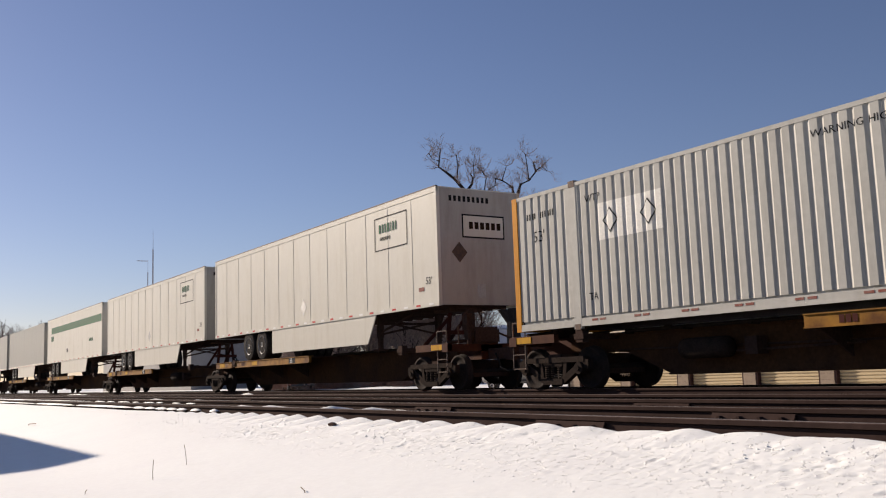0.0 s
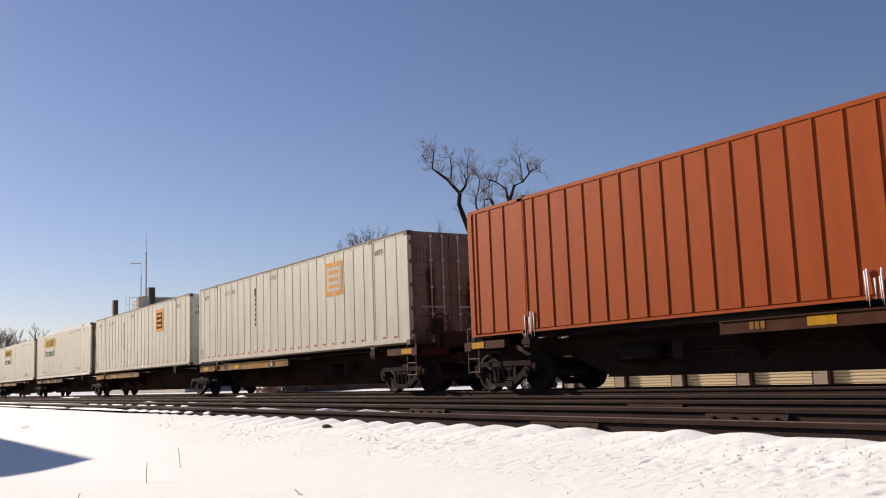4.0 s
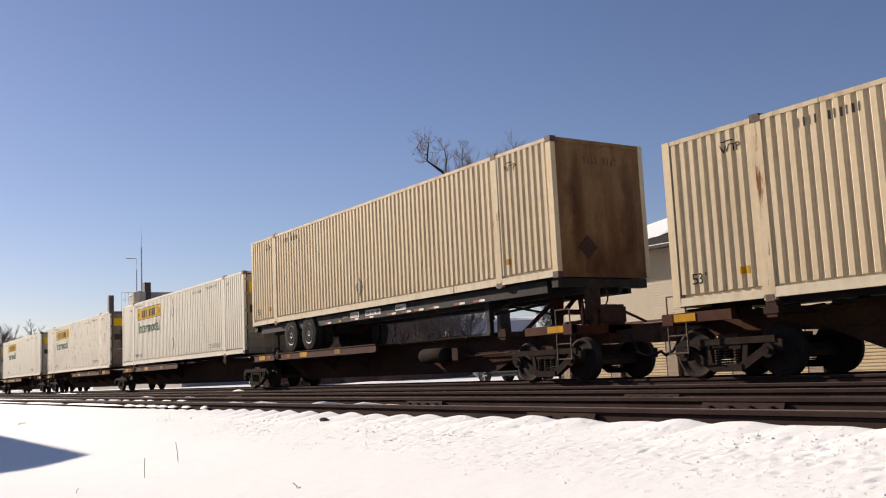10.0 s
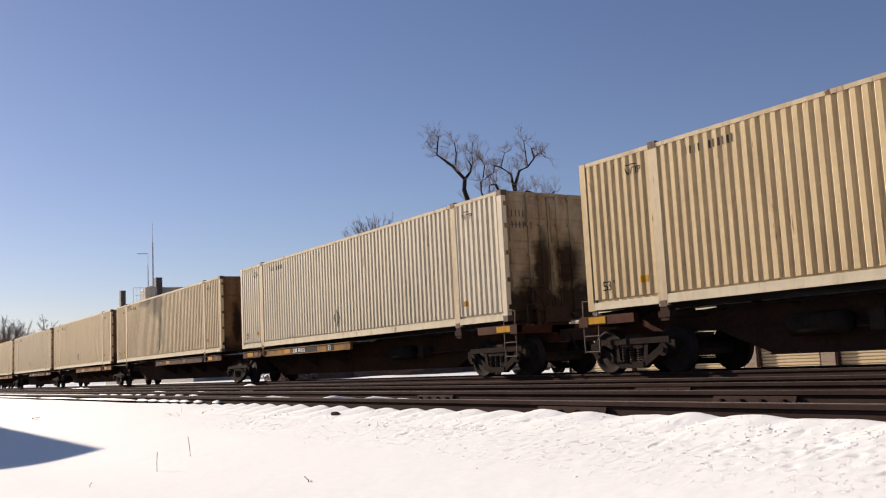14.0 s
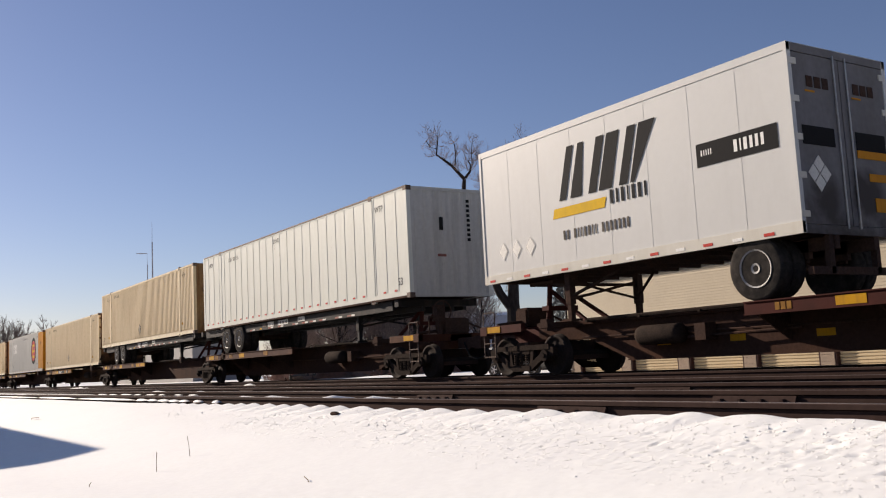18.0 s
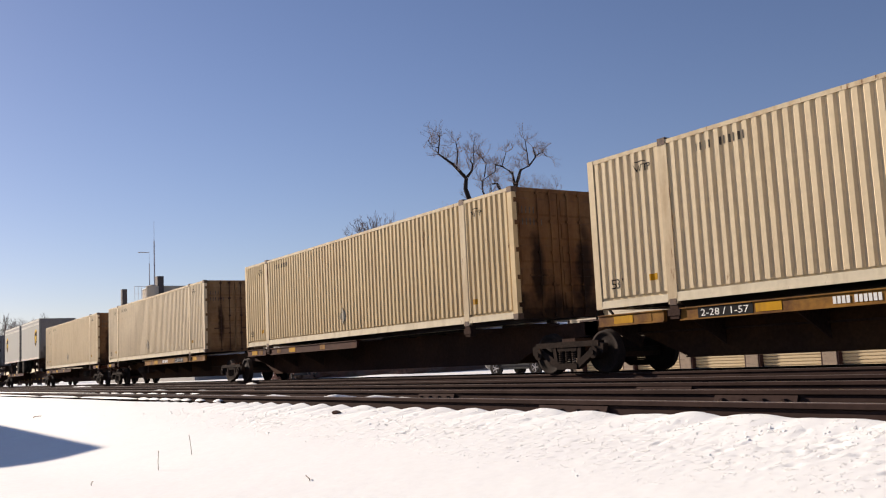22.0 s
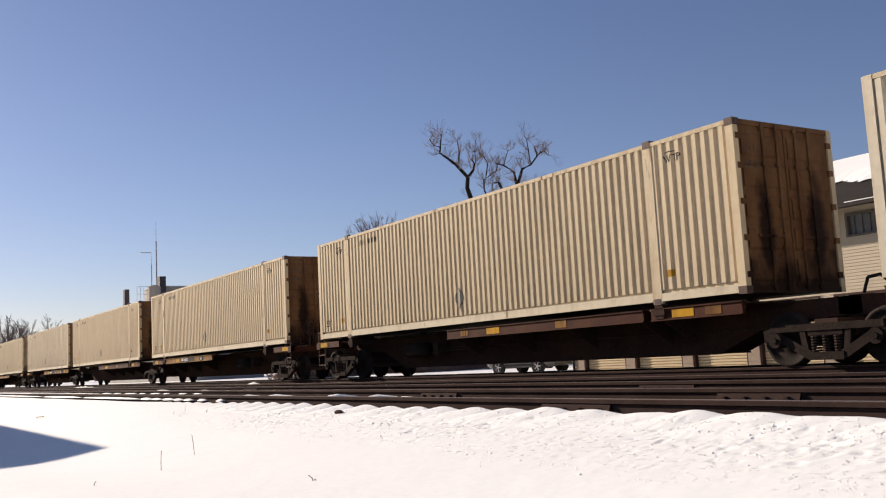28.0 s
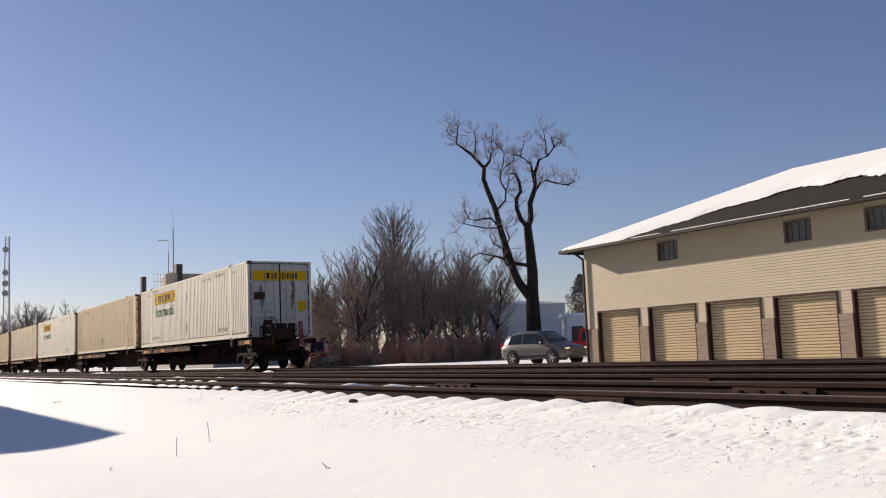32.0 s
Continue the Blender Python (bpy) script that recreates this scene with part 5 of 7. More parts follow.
def cream(kind):
    """Cream containers of one look share their meshes."""
    spec = {
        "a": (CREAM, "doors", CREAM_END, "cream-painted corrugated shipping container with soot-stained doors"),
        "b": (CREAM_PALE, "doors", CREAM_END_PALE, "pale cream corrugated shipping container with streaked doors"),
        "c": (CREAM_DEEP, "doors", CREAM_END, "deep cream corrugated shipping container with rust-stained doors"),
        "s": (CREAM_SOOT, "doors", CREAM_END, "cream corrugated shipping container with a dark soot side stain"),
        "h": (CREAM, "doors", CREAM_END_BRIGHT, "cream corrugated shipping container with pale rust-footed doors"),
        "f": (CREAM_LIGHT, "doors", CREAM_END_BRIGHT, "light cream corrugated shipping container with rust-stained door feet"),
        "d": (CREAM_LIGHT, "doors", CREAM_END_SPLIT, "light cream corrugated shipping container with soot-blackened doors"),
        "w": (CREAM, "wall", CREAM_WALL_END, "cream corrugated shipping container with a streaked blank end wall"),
    }[kind]
    if kind not in CREAM_KINDS:
        CREAM_KINDS[kind] = cream_container(*spec)
        return CREAM_KINDS[kind]
    return copy_thing(CREAM_KINDS[kind], Matrix())


WHITE_KINDS = {}


def white(kind="p"):
    if kind not in WHITE_KINDS:
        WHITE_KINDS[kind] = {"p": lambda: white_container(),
                             "r": lambda: white_container(WHITE_RUST, "rust-streaked white shipping container, faded yellow logo, green lettering", WHITE_GRIMY_SHADED),
                             "g": lambda: white_container(WHITE, "white shipping container with grimy brown doors and yellow logo", WHITE_GRIMY_SHADED),
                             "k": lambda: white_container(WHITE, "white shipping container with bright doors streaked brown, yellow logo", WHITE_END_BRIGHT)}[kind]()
        return WHITE_KINDS[kind]
    return copy_thing(WHITE_KINDS[kind], Matrix())


DECK = 1.215        # underside of a container on a spine car
ROAD = 2.085        # underside of a container on a chassis
for u in (5, 12, 13, 15, 42):
    load(white(), u, DECK)
load(white("g"), 6, DECK)
load(white("k"), 44, DECK)
load(white("g"), 10, ROAD)
for u in (11, 14):
    load(white("r"), u, DECK)
for u, k in {17: "a", 18: "b", 19: "a", 20: "s", 21: "d", 22: "c", 24: "a", 30: "a", 31: "b", 32: "c", 33: "a", 34: "h",
             36: "h", 37: "b", 38: "a", 39: "a", 40: "a", 41: "f", 43: "b"}.items():
    load(cream(k), u, DECK)
for u in (16, 25):
    load(cream("w"), u, ROAD)
g = grey_container()
load(g, 4, DECK)
load(copy_thing(g, Matrix()), 23, DECK)
load(orange_container(), 9, DECK)
load(sheet_container("white sheet-sided shipping container with upright posts and amber logo", 1, body=AGED_WHITE), 7, DECK)
load(sheet_container("white sheet-sided shipping container with an amber logo and grimy doors", 2, end_mat=WHITE_GRIMY_SHADED, body=AGED_WHITE), 8, DECK)
load(sheet_container("white sheet-sided shipping container on a road chassis", 0, rear_doors=False), 26, ROAD)
load(sheet_container("clean white sheet-sided shipping container with black marks", 0, front_mat=ORANGE_END), 35, DECK)
red_chassis = chassis((12.55, 13.85), 3.6, CHASSIS_RED, "red steel container chassis with tandem wheels")
load(red_chassis, 10, 1.105)
dark_chassis = chassis((3.05, 4.35), 13.3, CHASSIS_BLACK, "black steel container chassis with tandem wheels")
load(dark_chassis, 16, 1.105)
load(copy_thing(dark_chassis, Matrix()), 25, 1.105)
load(copy_thing(dark_chassis, Matrix()), 26, 1.105, -0.65)
load(hitch_stand(2.2, 1), 10)
for u in (16, 25, 26):
    load(hitch_stand(15.0, -1), u)
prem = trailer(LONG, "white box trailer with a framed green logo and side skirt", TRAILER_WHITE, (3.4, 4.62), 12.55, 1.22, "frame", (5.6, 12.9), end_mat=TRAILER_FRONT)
load(prem, 3)
load(copy_thing(prem, Matrix()), 2)
load(trailer(LONG, "white box trailer with a broad green stripe", TRAILER_WHITE, (2.2, 3.5), 12.55, 1.22, "green", (4.8, 12.5)), 1)
greytr = trailer(LONG, "dull grey box trailer with a side skirt", TRAILER_GREY, (2.2, 3.5), 12.55, 1.22, "", (4.8, 12.5))
load(greytr, 0)
for k in range(1, 5):
    load(copy_thing(greytr if k % 2 else prem, Matrix()), FRONT[0] - 17.45 * k)
load(trailer(8.36, "grey short box trailer with a black slanted logo and amber bar", PALE_GREY, (7.38,), 2.5, 1.05, "slant", rear_right=True, z1=5.06, end_mat=DUSTY_SHADED_END), 27)
load(trailer(8.25, "grey short box trailer with white strips and a brown shield logo", TRAILER_GREY, (7.25,), 1.9, 1.25, "shield_front", rear_right=True, stripes=True, end_mat=DUSTY_SHADED_END), 28)
load(trailer(8.20, "grey short box trailer with white strips and a shield logo", TRAILER_GREY, (0.78,), 6.4, 1.25, "shield_back", stripes=True, end_mat=DUSTY_SHADED_END), 29)
for u in (0, 1, 2, 3):
    load(hitch_stand(15.0, -1), u)
load(hitch_stand(1.0, 1), 27)
load(hitch_stand(0.9, 1), 28)
load(hitch_stand(7.3, -1), 29)

# platforms: first and last of each car set carry a coupler end
SETS = ((4, 8), (9, 13), (14, 16), (17, 21), (22, 26), (27, 30), (31, 33), (34, 36), (37, 39), (40, 44))
REAR_DECK = {4, 9, 10, 11, 12, 14, 17, 18, 19, 20, 22, 27, 31, 34, 37, 38, 40}
BROWN = {6, 9, 10, 11, 12, 14, 15, 16, 18, 20, 22, 23, 25, 26, 30, 32, 38, 40, 41, 42, 43, 44}
NUMBERED = {5, 13, 17, 21, 31, 34, 37, 39, 24}
SPEC = {33, 31}


def platforms():
    start = {u: FRONT[u] for u in range(45)}
    start[28] = FRONT[28] + 1.65
    first = [(None, FRONT[0] - 17.45 * k) for k in (4, 3, 2, 1)]
    rows = []
    for a, b in SETS:
        us = [u for u in range(a, b + 1) if u != 29]
        rows.append([(u, start[u]) for u in us])
    rows.insert(0, first + [(u, start[u]) for u in range(0, 4)])
    for us in rows:
        for i, (u, x) in enumerate(us):
            f = 0.85 if i == 0 else (us[i - 1][1] + LONG - x) / 2
            r = LONG - 0.85 if i == len(us) - 1 else LONG + (us[i + 1][1] - x - LONG) / 2
            mark = "" if u is None else ("spec" if u in SPEC else "number" if u in NUMBERED else "")
            m = FLAT_RED if u in (27, 28) else DECK_BROWN if (u is None or u in BROWN) else DECK_YELLOW
            words = {FLAT_RED: "oxide-red flat car platform with a deep girder", DECK_BROWN: "rusty brown spine car platform with yellow reflector patches",
                     DECK_YELLOW: "spine car platform with worn yellow deck edges"}[m]
            car = spine_car("R" if u in REAR_DECK else "F", f, r, "end" if i == 0 else "join", "end" if i == len(us) - 1 else "own", m, mark, words,
                            tank=(i % 2 == 0))
            load(car, x)
            if u == 30:
                bm = bars((.5, .3, .6, -.1, .4, .3, .5, .2), 0.26, 0.14)
                for v in bm.verts:
                    v.co = Vector((v.co.x + 10.3 + 0.1 * v.co.z, -0.364, v.co.z + 0.42))
                part("scrawl", bm, SCRAWL, car, "faint yellow painted scrawl")
            if u == 25:
                plate = boxpart("name_plate", (6.95, 8.45, -1.267, -1.2605, 0.915, 1.075), PATCH, car, "worn yellow plate with faded red strokes")
                bm = bars((.5, .5, .6), 0.11, 0.35)
                for v in bm.verts:
                    v.co = Vector((v.co.x + 7.45, -1.269, v.co.z + 0.94))
                part("plate_mark", bm, FADED_RED, plate)
            if u == 44:
                end_device(x + r + 1.15)


def end_device(x):
    """The end-of-train marker hanging on the last coupler."""
    top = thing("end_marker", "slim red end-of-train marker standing on the last coupler", "end marker")
    part("housing", prism(bms(), [(0.20, 0.86), (0.36, 0.84), (0.30, 1.74), (0.16, 1.74)], 0.98, 1.09, 0), FADED_RED, top, "slim red marker housing")
    boxpart("foot", (0.96, 1.12, 0.16, 0.46, 0.84, 0.95), FADED_RED, top)
    bm = bms()
    for p, q in (((0.0, -0.95, 1.12), (0.0, -0.95, 1.58)), ((0.0, -0.95, 1.58), (1.1, -0.95, 1.58)), ((1.1, -0.95, 1.58), (1.2, -0.9, 0.95)), ((0.3, -0.95, 1.25), (1.1, -0.95, 1.25))):
        rod(bm, p, q, 0.022)
    part("grab_iron", bm, UNDER, top, "bent uncoupling lever")
    boxpart("clamp", (0.85, 1.0, 0.02, 0.30, 0.9, 1.1), UNDER, top)
    load(top, x)
    box_top = thing("hitch_box", "black folded trailer hitch and winch on the last platform end", "trailer hitch")
    boxpart("winch_case", (-1.0, -0.28, -0.75, 0.65, 1.1, 1.72), TRUCK_STEEL, box_top, "", 0.08)
    bm = bms()
    for y in (-0.4, 0.3):
        rod(bm, (-1.2, y, 1.1), (-0.5, y, 2.0), 0.06, 8)
    for i in range(12):
        t0, t1 = 2 * math.pi * i / 12, 2 * math.pi * (i + 1) / 12
        rod(bm, (-0.45, 0.2 + 0.24 * math.cos(t0), 1.86 + 0.24 * math.sin(t0)), (-0.45, 0.2 + 0.24 * math.cos(t1), 1.86 + 0.24 * math.sin(t1)), 0.04, 5)
    part("winch_reel", bm, TRUCK_STEEL, box_top)
    load(box_top, x)


platforms()


# ---- the place: snow, ballast, rails ----
def snow_material():
    m = mat("sunlit_snow", (0.864, 0.879, 0.854), 0.6, 0.0, (0.835, 0.84, 0.825), 0.3, 0.9, 0.03, 18, bump=0.0, spec=0.3)
    n, l = m.node_tree.nodes, m.node_tree.links
    co = n.new("ShaderNodeTexCoord")
    a = n.new("ShaderNodeTexNoise")
    a.inputs["Scale"].default_value, a.inputs["Detail"].default_value = 3.5, 7
    l.new(co.outputs["Object"], a.inputs["Vector"])
    b = n.new("ShaderNodeBump")
    b.inputs["Strength"].default_value, b.inputs["Distance"].default_value = 0.14, 0.05
    l.new(a.outputs[0], b.inputs["Height"])
    # crumbly, trampled snow on the slope below the track's edge
    g = n.new("ShaderNodeTexNoise")
    g.inputs["Scale"].default_value, g.inputs["Detail"].default_value, g.inputs["Roughness"].default_value = 19.0, 6, 0.7
    l.new(co.outputs["Object"], g.inputs["Vector"])
    clump = n.new("ShaderNodeMapRange")
    clump.inputs["From Min"].default_value, clump.inputs["From Max"].default_value = 0.57, 0.74
    l.new(g.outputs[0], clump.inputs[0])
    sep = n.new("ShaderNodeSeparateXYZ")
    l.new(co.outputs["Object"], sep.inputs[0])
    up = n.new("ShaderNodeMapRange")
    up.inputs["From Min"].default_value, up.inputs["From Max"].default_value = 3.4, 4.0
    l.new(sep.outputs[1], up.inputs[0])
    down = n.new("ShaderNodeMapRange")
    down.inputs["From Min"].default_value, down.inputs["From Max"].default_value = 4.75, 4.5
    l.new(sep.outputs[1], down.inputs[0])
    side = n.new("ShaderNodeMapRange")
    side.inputs["From Min"].default_value, side.inputs["From Max"].default_value = -16.0, -9.0
    l.new(sep.outputs[0], side.inputs[0])
    last = clump.outputs[0]
    for part_of in (up, down, side):
        k = n.new("ShaderNodeMath")
        k.operation = "MULTIPLY"
        l.new(last, k.inputs[0])
        l.new(part_of.outputs[0], k.inputs[1])
        last = k.outputs[0]
    c = n.new("ShaderNodeBump")
    c.inputs["Strength"].default_value, c.inputs["Distance"].default_value = 0.6, 0.035
    l.new(last, c.inputs["Height"])
    l.new(b.outputs[0], c.inputs["Normal"])
    l.new(c.outputs[0], n["Principled BSDF"].inputs["Normal"])
    return m


SNOW = snow_material()
BALLAST = mat("brown_stone_ballast", (0.062, 0.046, 0.039), 0.9, 0.0, (0.034, 0.026, 0.023), 0.5, 8.0, 0.35, 60, bump=1.0)
RAIL = mat("rusty_rail_steel", (0.056, 0.036, 0.031), 0.85, 0.0, (0.036, 0.0235, 0.0205), 0.5, 2.0, 0.12, 20, bump=0.1, spec=0.02)
HEAD = mat("worn_railhead", (0.22, 0.18, 0.165), 0.38, 0.6, (0.035, 0.02, 0.016), 0.5, 0.6, 0.15, 20, bump=0.05, stretch=(0.3, 4, 1))
TIE = mat("weathered_tie_wood", (0.035, 0.025, 0.02), 0.85, 0.0, (0.06, 0.05, 0.042), 0.4, 4, 0.25, 30, bump=0.6, stretch=(1, 0.2, 1))
CREST_Y = 4.62
NEAR_RAILS, MID_RAILS, TRAIN_RAILS = (5.32, 6.82), (8.35, 9.85), (12.75, 14.25)


def ground_height(x, y):
    if y < CREST_Y + 0.6:
        t = min(1.0, max(0.0, (y - 1.4) / (CREST_Y - 1.4)))
        z = -0.52 + 0.45 * (t * t * (2 - t))
        if y > CREST_Y:
            z -= 0.6 * (y - CREST_Y)
        ragged = min(1.0, max(0.0, (x + 17.0) / 5.0))
        near = max(0.0, 1 - abs(y - CREST_Y) / (0.42 if y < CREST_Y else 0.3)) * ragged
        drift = x + 5.28 + 0.75 * (CREST_Y - y) + 0.10 * noise.noise((x * 0.9, 3, 0))
        wave = abs(math.cos(math.pi * drift / 0.51))
        even = min(1.0, max(0.0, (-5.6 - x) / 4.5))
        heap = 0.7 * noise.noise((x * 0.9, 4, 2)) + 0.6 * noise.noise((x * 2.3, y * 1.2, 7)) + 0.3 * noise.noise((x * 5.0, y * 3.0, 3))
        z += near * ((0.020 + 0.024 * even) * (wave - 0.55) * (1 + 0.8 * noise.noise((x * 1.3, 9, 1))) + 0.024 * (1 - even) * heap + 0.03 * ragged + 0.012 * min(1.0, max(0.0, (x + 8.0) / 4.0)))
        z += 0.02 * noise.noise((x * 0.3, y * 0.4, 0))
        band = max(0.0, min(1.0, (y - 3.5) / 0.55)) * max(0.0, min(1.0, (CREST_Y + 0.05 - y) / 0.4)) * min(1.0, max(0.15, (x + 15.0) / 5.0))
        lump = 0.35 * noise.noise((x * 6.5, y * 6.5, 2)) + 0.7 * noise.noise((x * 13.0, y * 13.0, 5)) + 0.8 * noise.noise((x * 23.0, y * 23.0, 9))
        fine = noise.noise((x * 38.0, y * 38.0, 6))
        patch = 0.62 + 0.8 * noise.noise((x * 1.1, y * 1.6, 8))
        z += band * max(0.1, patch) * (0.014 * lump + 0.008 * fine - 0.10 * max(0.0, lump - 0.34) + 0.06 * max(0.0, -lump - 0.36))
        return z
    if y < 16.2:
        return -0.45
    t = min(1.0, (y - 16.2) / 2.0)
    return -0.45 + 0.05 * t + 0.05 * noise.noise((x * 0.08, y * 0.08, 4)) * t


def ground():
    def steps(pairs):
        out = [pairs[0][0]]
        for (a, d), (b, _) in zip(pairs, pairs[1:]):
            n = max(1, int(round((b - a) / d)))
            out += [a + (b - a) * (i + 1) / n for i in range(n)]
        return out
    xs = steps([(-1800, 300), (-300, 30), (-60, 3), (-32, 0.22), (-18, 0.024), (-1.5, 0.3), (6, 6), (60, 60), (600, 0)])
    ys = steps([(-800, 200), (-40, 10), (-4, 1), (0, 0.25), (1.8, 0.12), (2.6, 0.022), (4.9, 0.2), (5.3, 0.6), (17, 1.2), (24, 12), (120, 120), (2400, 0)])
    verts = [(x, y, ground_height(x, y)) for y in ys for x in xs]
    nx = len(xs)
    faces = [(j * nx + i, j * nx + i + 1, (j + 1) * nx + i + 1, (j + 1) * nx + i) for j in range(len(ys) - 1) for i in range(nx - 1)]
    me = bpy.data.meshes.new("ground")
    me.from_pydata(verts, [], faces)
    me.materials.append(SNOW)
    for p in me.polygons:
        p.use_smooth = True
    tagged(new("ground", me), "bright sunlit snow cover, lumpy along the track edge", "snow ground", kind="structure")


ground()
X0, X1 = -420.0, 60.0
bm = bms()
prism(bm, [(4.9, -0.46), (5.15, -0.24), (15.6, -0.22), (16.3, -0.46)], X0, X1)
tagged(new("ballast_bed", mesh_of("ballast_bed", bm, BALLAST)), "dark brown stone ballast under three tracks", "ballast", kind="structure")


def rail(y, bright):
    prof = [(-0.065, -0.175), (0.065, -0.175), (0.065, -0.16), (0.012, -0.14), (0.010, -0.045), (0.036, -0.035), (0.036, -0.005), (0.028, 0.0),
            (-0.028, 0.0), (-0.036, -0.005), (-0.036, -0.035), (-0.010, -0.045), (-0.012, -0.14), (-0.065, -0.16)]
    bm = prism(bms(), [(y + a, b) for a, b in prof], X0, X1)
    ob = tagged(new("rail", mesh_of("rail", bm, RAIL)), "rusty brown steel rail with a worn top" if not bright else "steel rail with a polished top", "rail", "rails", "structure")
    boxpart("railhead", (X0, X1, y - 0.027, y + 0.027, 0.0, 0.003), HEAD, ob)
    return ob


def ties(name, y0, y1):
    bm = bms()
    rnd = random.Random(int(y0 * 10))
    x = -190.0
    while x < 12:
        dx, dz = rnd.uniform(-0.02, 0.02), rnd.uniform(0, 0.012)
        box(bm, x + dx, x + dx + 0.22, y0 + rnd.uniform(-0.04, 0.04), y1 + rnd.uniform(-0.04, 0.04), -0.32, -0.18 + dz)
        x += 0.53
    tagged(new(name, mesh_of(name, bm, TIE)), "weathered brown wooden track ties", "ties", kind="stuff")


for pair, bright in ((NEAR_RAILS, False), (MID_RAILS, False), (TRAIN_RAILS, True)):
    for y in pair:
        rail(y, bright)
    ties("track_ties", pair[0] - 0.56, pair[1] + 0.56)


def joint_bar(x, y, length):
    top = thing("joint_bar", "rusty bolted rail joint bar", "joint bar", "joint bars")
    top.location = (x, y, 0)
    bm = prism(bms(), [(-0.05, -0.13), (-0.02, -0.05), (-0.036, -0.045), (-0.07, -0.12)], -length / 2, length / 2)
    part("bar", bm, RAIL, top)
    for i in range(4):
        k = -length / 2 + length * (i + 0.5) / 4
        part("bolt", lathe(bms(), [(0.022, -0.095), (0.022, -0.05)], 6, "y", (k, 0, -0.09)), RAIL, top)


for x, y in ((-10.9, 6.82), (-8.2, 8.35), (-5.6, 6.82), (-6.3, 5.32), (-30, 5.32), (-22, 8.35)):
    joint_bar(x, y, 0.9)


def snow_ridge(name, y, xs, seed, z=-0.17, h=0.13, w=0.4):
    """Loose snow left lying between and beside the rails."""
    rnd = random.Random(seed)
    bm = bms()
    for x0, x1 in xs:
        n = max(6, int((x1 - x0) / 0.45))
        rows = []
        for i in range(n + 1):
            x = x0 + (x1 - x0) * i / n
            e = max(0.0, math.sin(math.pi * i / n)) ** 0.5
            k = e * (0.6 + 0.6 * rnd.random()) if h > 0.12 else e ** 0.6 * (0.9 + 0.2 * rnd.random())
            rows.append([bm.verts.new((x, y + d * w * (0.4 + 0.6 * e), z + h * k * f)) for d, f in ((-0.5, -0.1), (-0.25, 0.75), (0, 1.0), (0.25, 0.7), (0.5, -0.1))])
        for p, q in zip(rows, rows[1:]):
            for i in range(4):
                bm.faces.new((p[i], q[i], q[i + 1], p[i + 1]))
    tagged(new(name, mesh_of(name, bm, SNOW, True)), "strip of loose snow lying along the rails", "snow", kind="stuff")


snow_ridge("snow_strip", 5.95, [(-90, -17.5), (-17.2, -15.2), (-15, -14.2), (-13.9, -13.2), (-12.6, -12.0), (-11.3, -10.9), (-10.5, -10.3)], 3, -0.16, 0.135, 1.2)
snow_ridge("snow_strip", 7.5, [(-140, -30), (-29, -24), (-23.5, -22.4), (-21.5, -20.6)], 4, -0.16, 0.13, 1.1)
snow_ridge("snow_strip", 5.25, [(-70, -32), (-31.8, -26.2), (-26, -20.3), (-20.2, -19.4), (-19.35, -18.7), (-18.6, -17.9), (-17.85, -17.3), (-17.2, -16.75), (-16.4, -16.0), (-15.4, -15.1)], 8, -0.085, 0.034, 0.14)
snow_ridge("snow_strip", 6.755, [(-110, -31), (-30.6, -29.4), (-29.1, -28.2), (-27.8, -26.5), (-26.2, -25.6), (-25.1, -24.2), (-23.9, -23.4), (-22.6, -22.0), (-21.5, -20.9)], 9, -0.075, 0.020, 0.10)
snow_ridge("snow_strip", 11.2, [(-60, -50), (-30, -28.5)], 6, -0.2, 0.2, 0.7)
rnd = random.Random(11)
bm = bms()
for k in range(26):
    x, y = rnd.uniform(-34, -3), rnd.choice((5.32, 6.82, 6.82, 8.35))
    n, r = rnd.randint(2, 6), rnd.uniform(0.012, 0.024)
    for i in range(n):
        cx, cy = x + i * rnd.uniform(0.03, 0.06), y - 0.052 - rnd.uniform(0, 0.02)
        lathe(bm, [(0.002, -0.012), (r, -0.004), (r * 0.8, r * 0.25), (0.002, r * 0.4)], 6, "z", (cx, cy, -0.155))
tagged(new("snow_crumbs", mesh_of("snow_crumbs", bm, SNOW, True)), "crumbs of snow caught on the rails", "snow", kind="stuff")

rnd = random.Random(31)
bm = bms()
for k in range(1900):
    x = rnd.uniform(-17.5, -2.2)
    y = CREST_Y - 0.12 - abs(rnd.gauss(0, 0.42))
    heap = noise.noise((x * 1.1, y * 1.6, 8)) + 0.7 * noise.noise((x * 3.1, y * 3.3, 4))
    if y < 3.2 or rnd.random() > min(1.0, (x + 18.5) / 6.0) * (0.25 + 1.3 * heap):
        continue
    r = rnd.uniform(0.006, 0.012) * (1.5 if rnd.random() < 0.10 else 1.0) * (0.75 + 0.02 * abs(x))
    z = ground_height(x, y)
    turn = rnd.uniform(0, 6)
    ring = [bm.verts.new((x + r * rnd.uniform(0.8, 1.6) * math.cos(t + turn), y + r * rnd.uniform(0.7, 1.2) * math.sin(t + turn), z - 0.004)) for t in np.linspace(0, 2 * math.pi, 6)[:-1]]
    top_ring = [bm.verts.new(v.co.lerp(Vector((x, y, z)), 0.45) + Vector((0, 0, r * rnd.uniform(0.45, 0.8)))) for v in ring]
    for i in range(5):
        bm.faces.new((ring[i], ring[(i + 1) % 5], top_ring[(i + 1) % 5], top_ring[i]))
    bm.faces.new(top_ring)
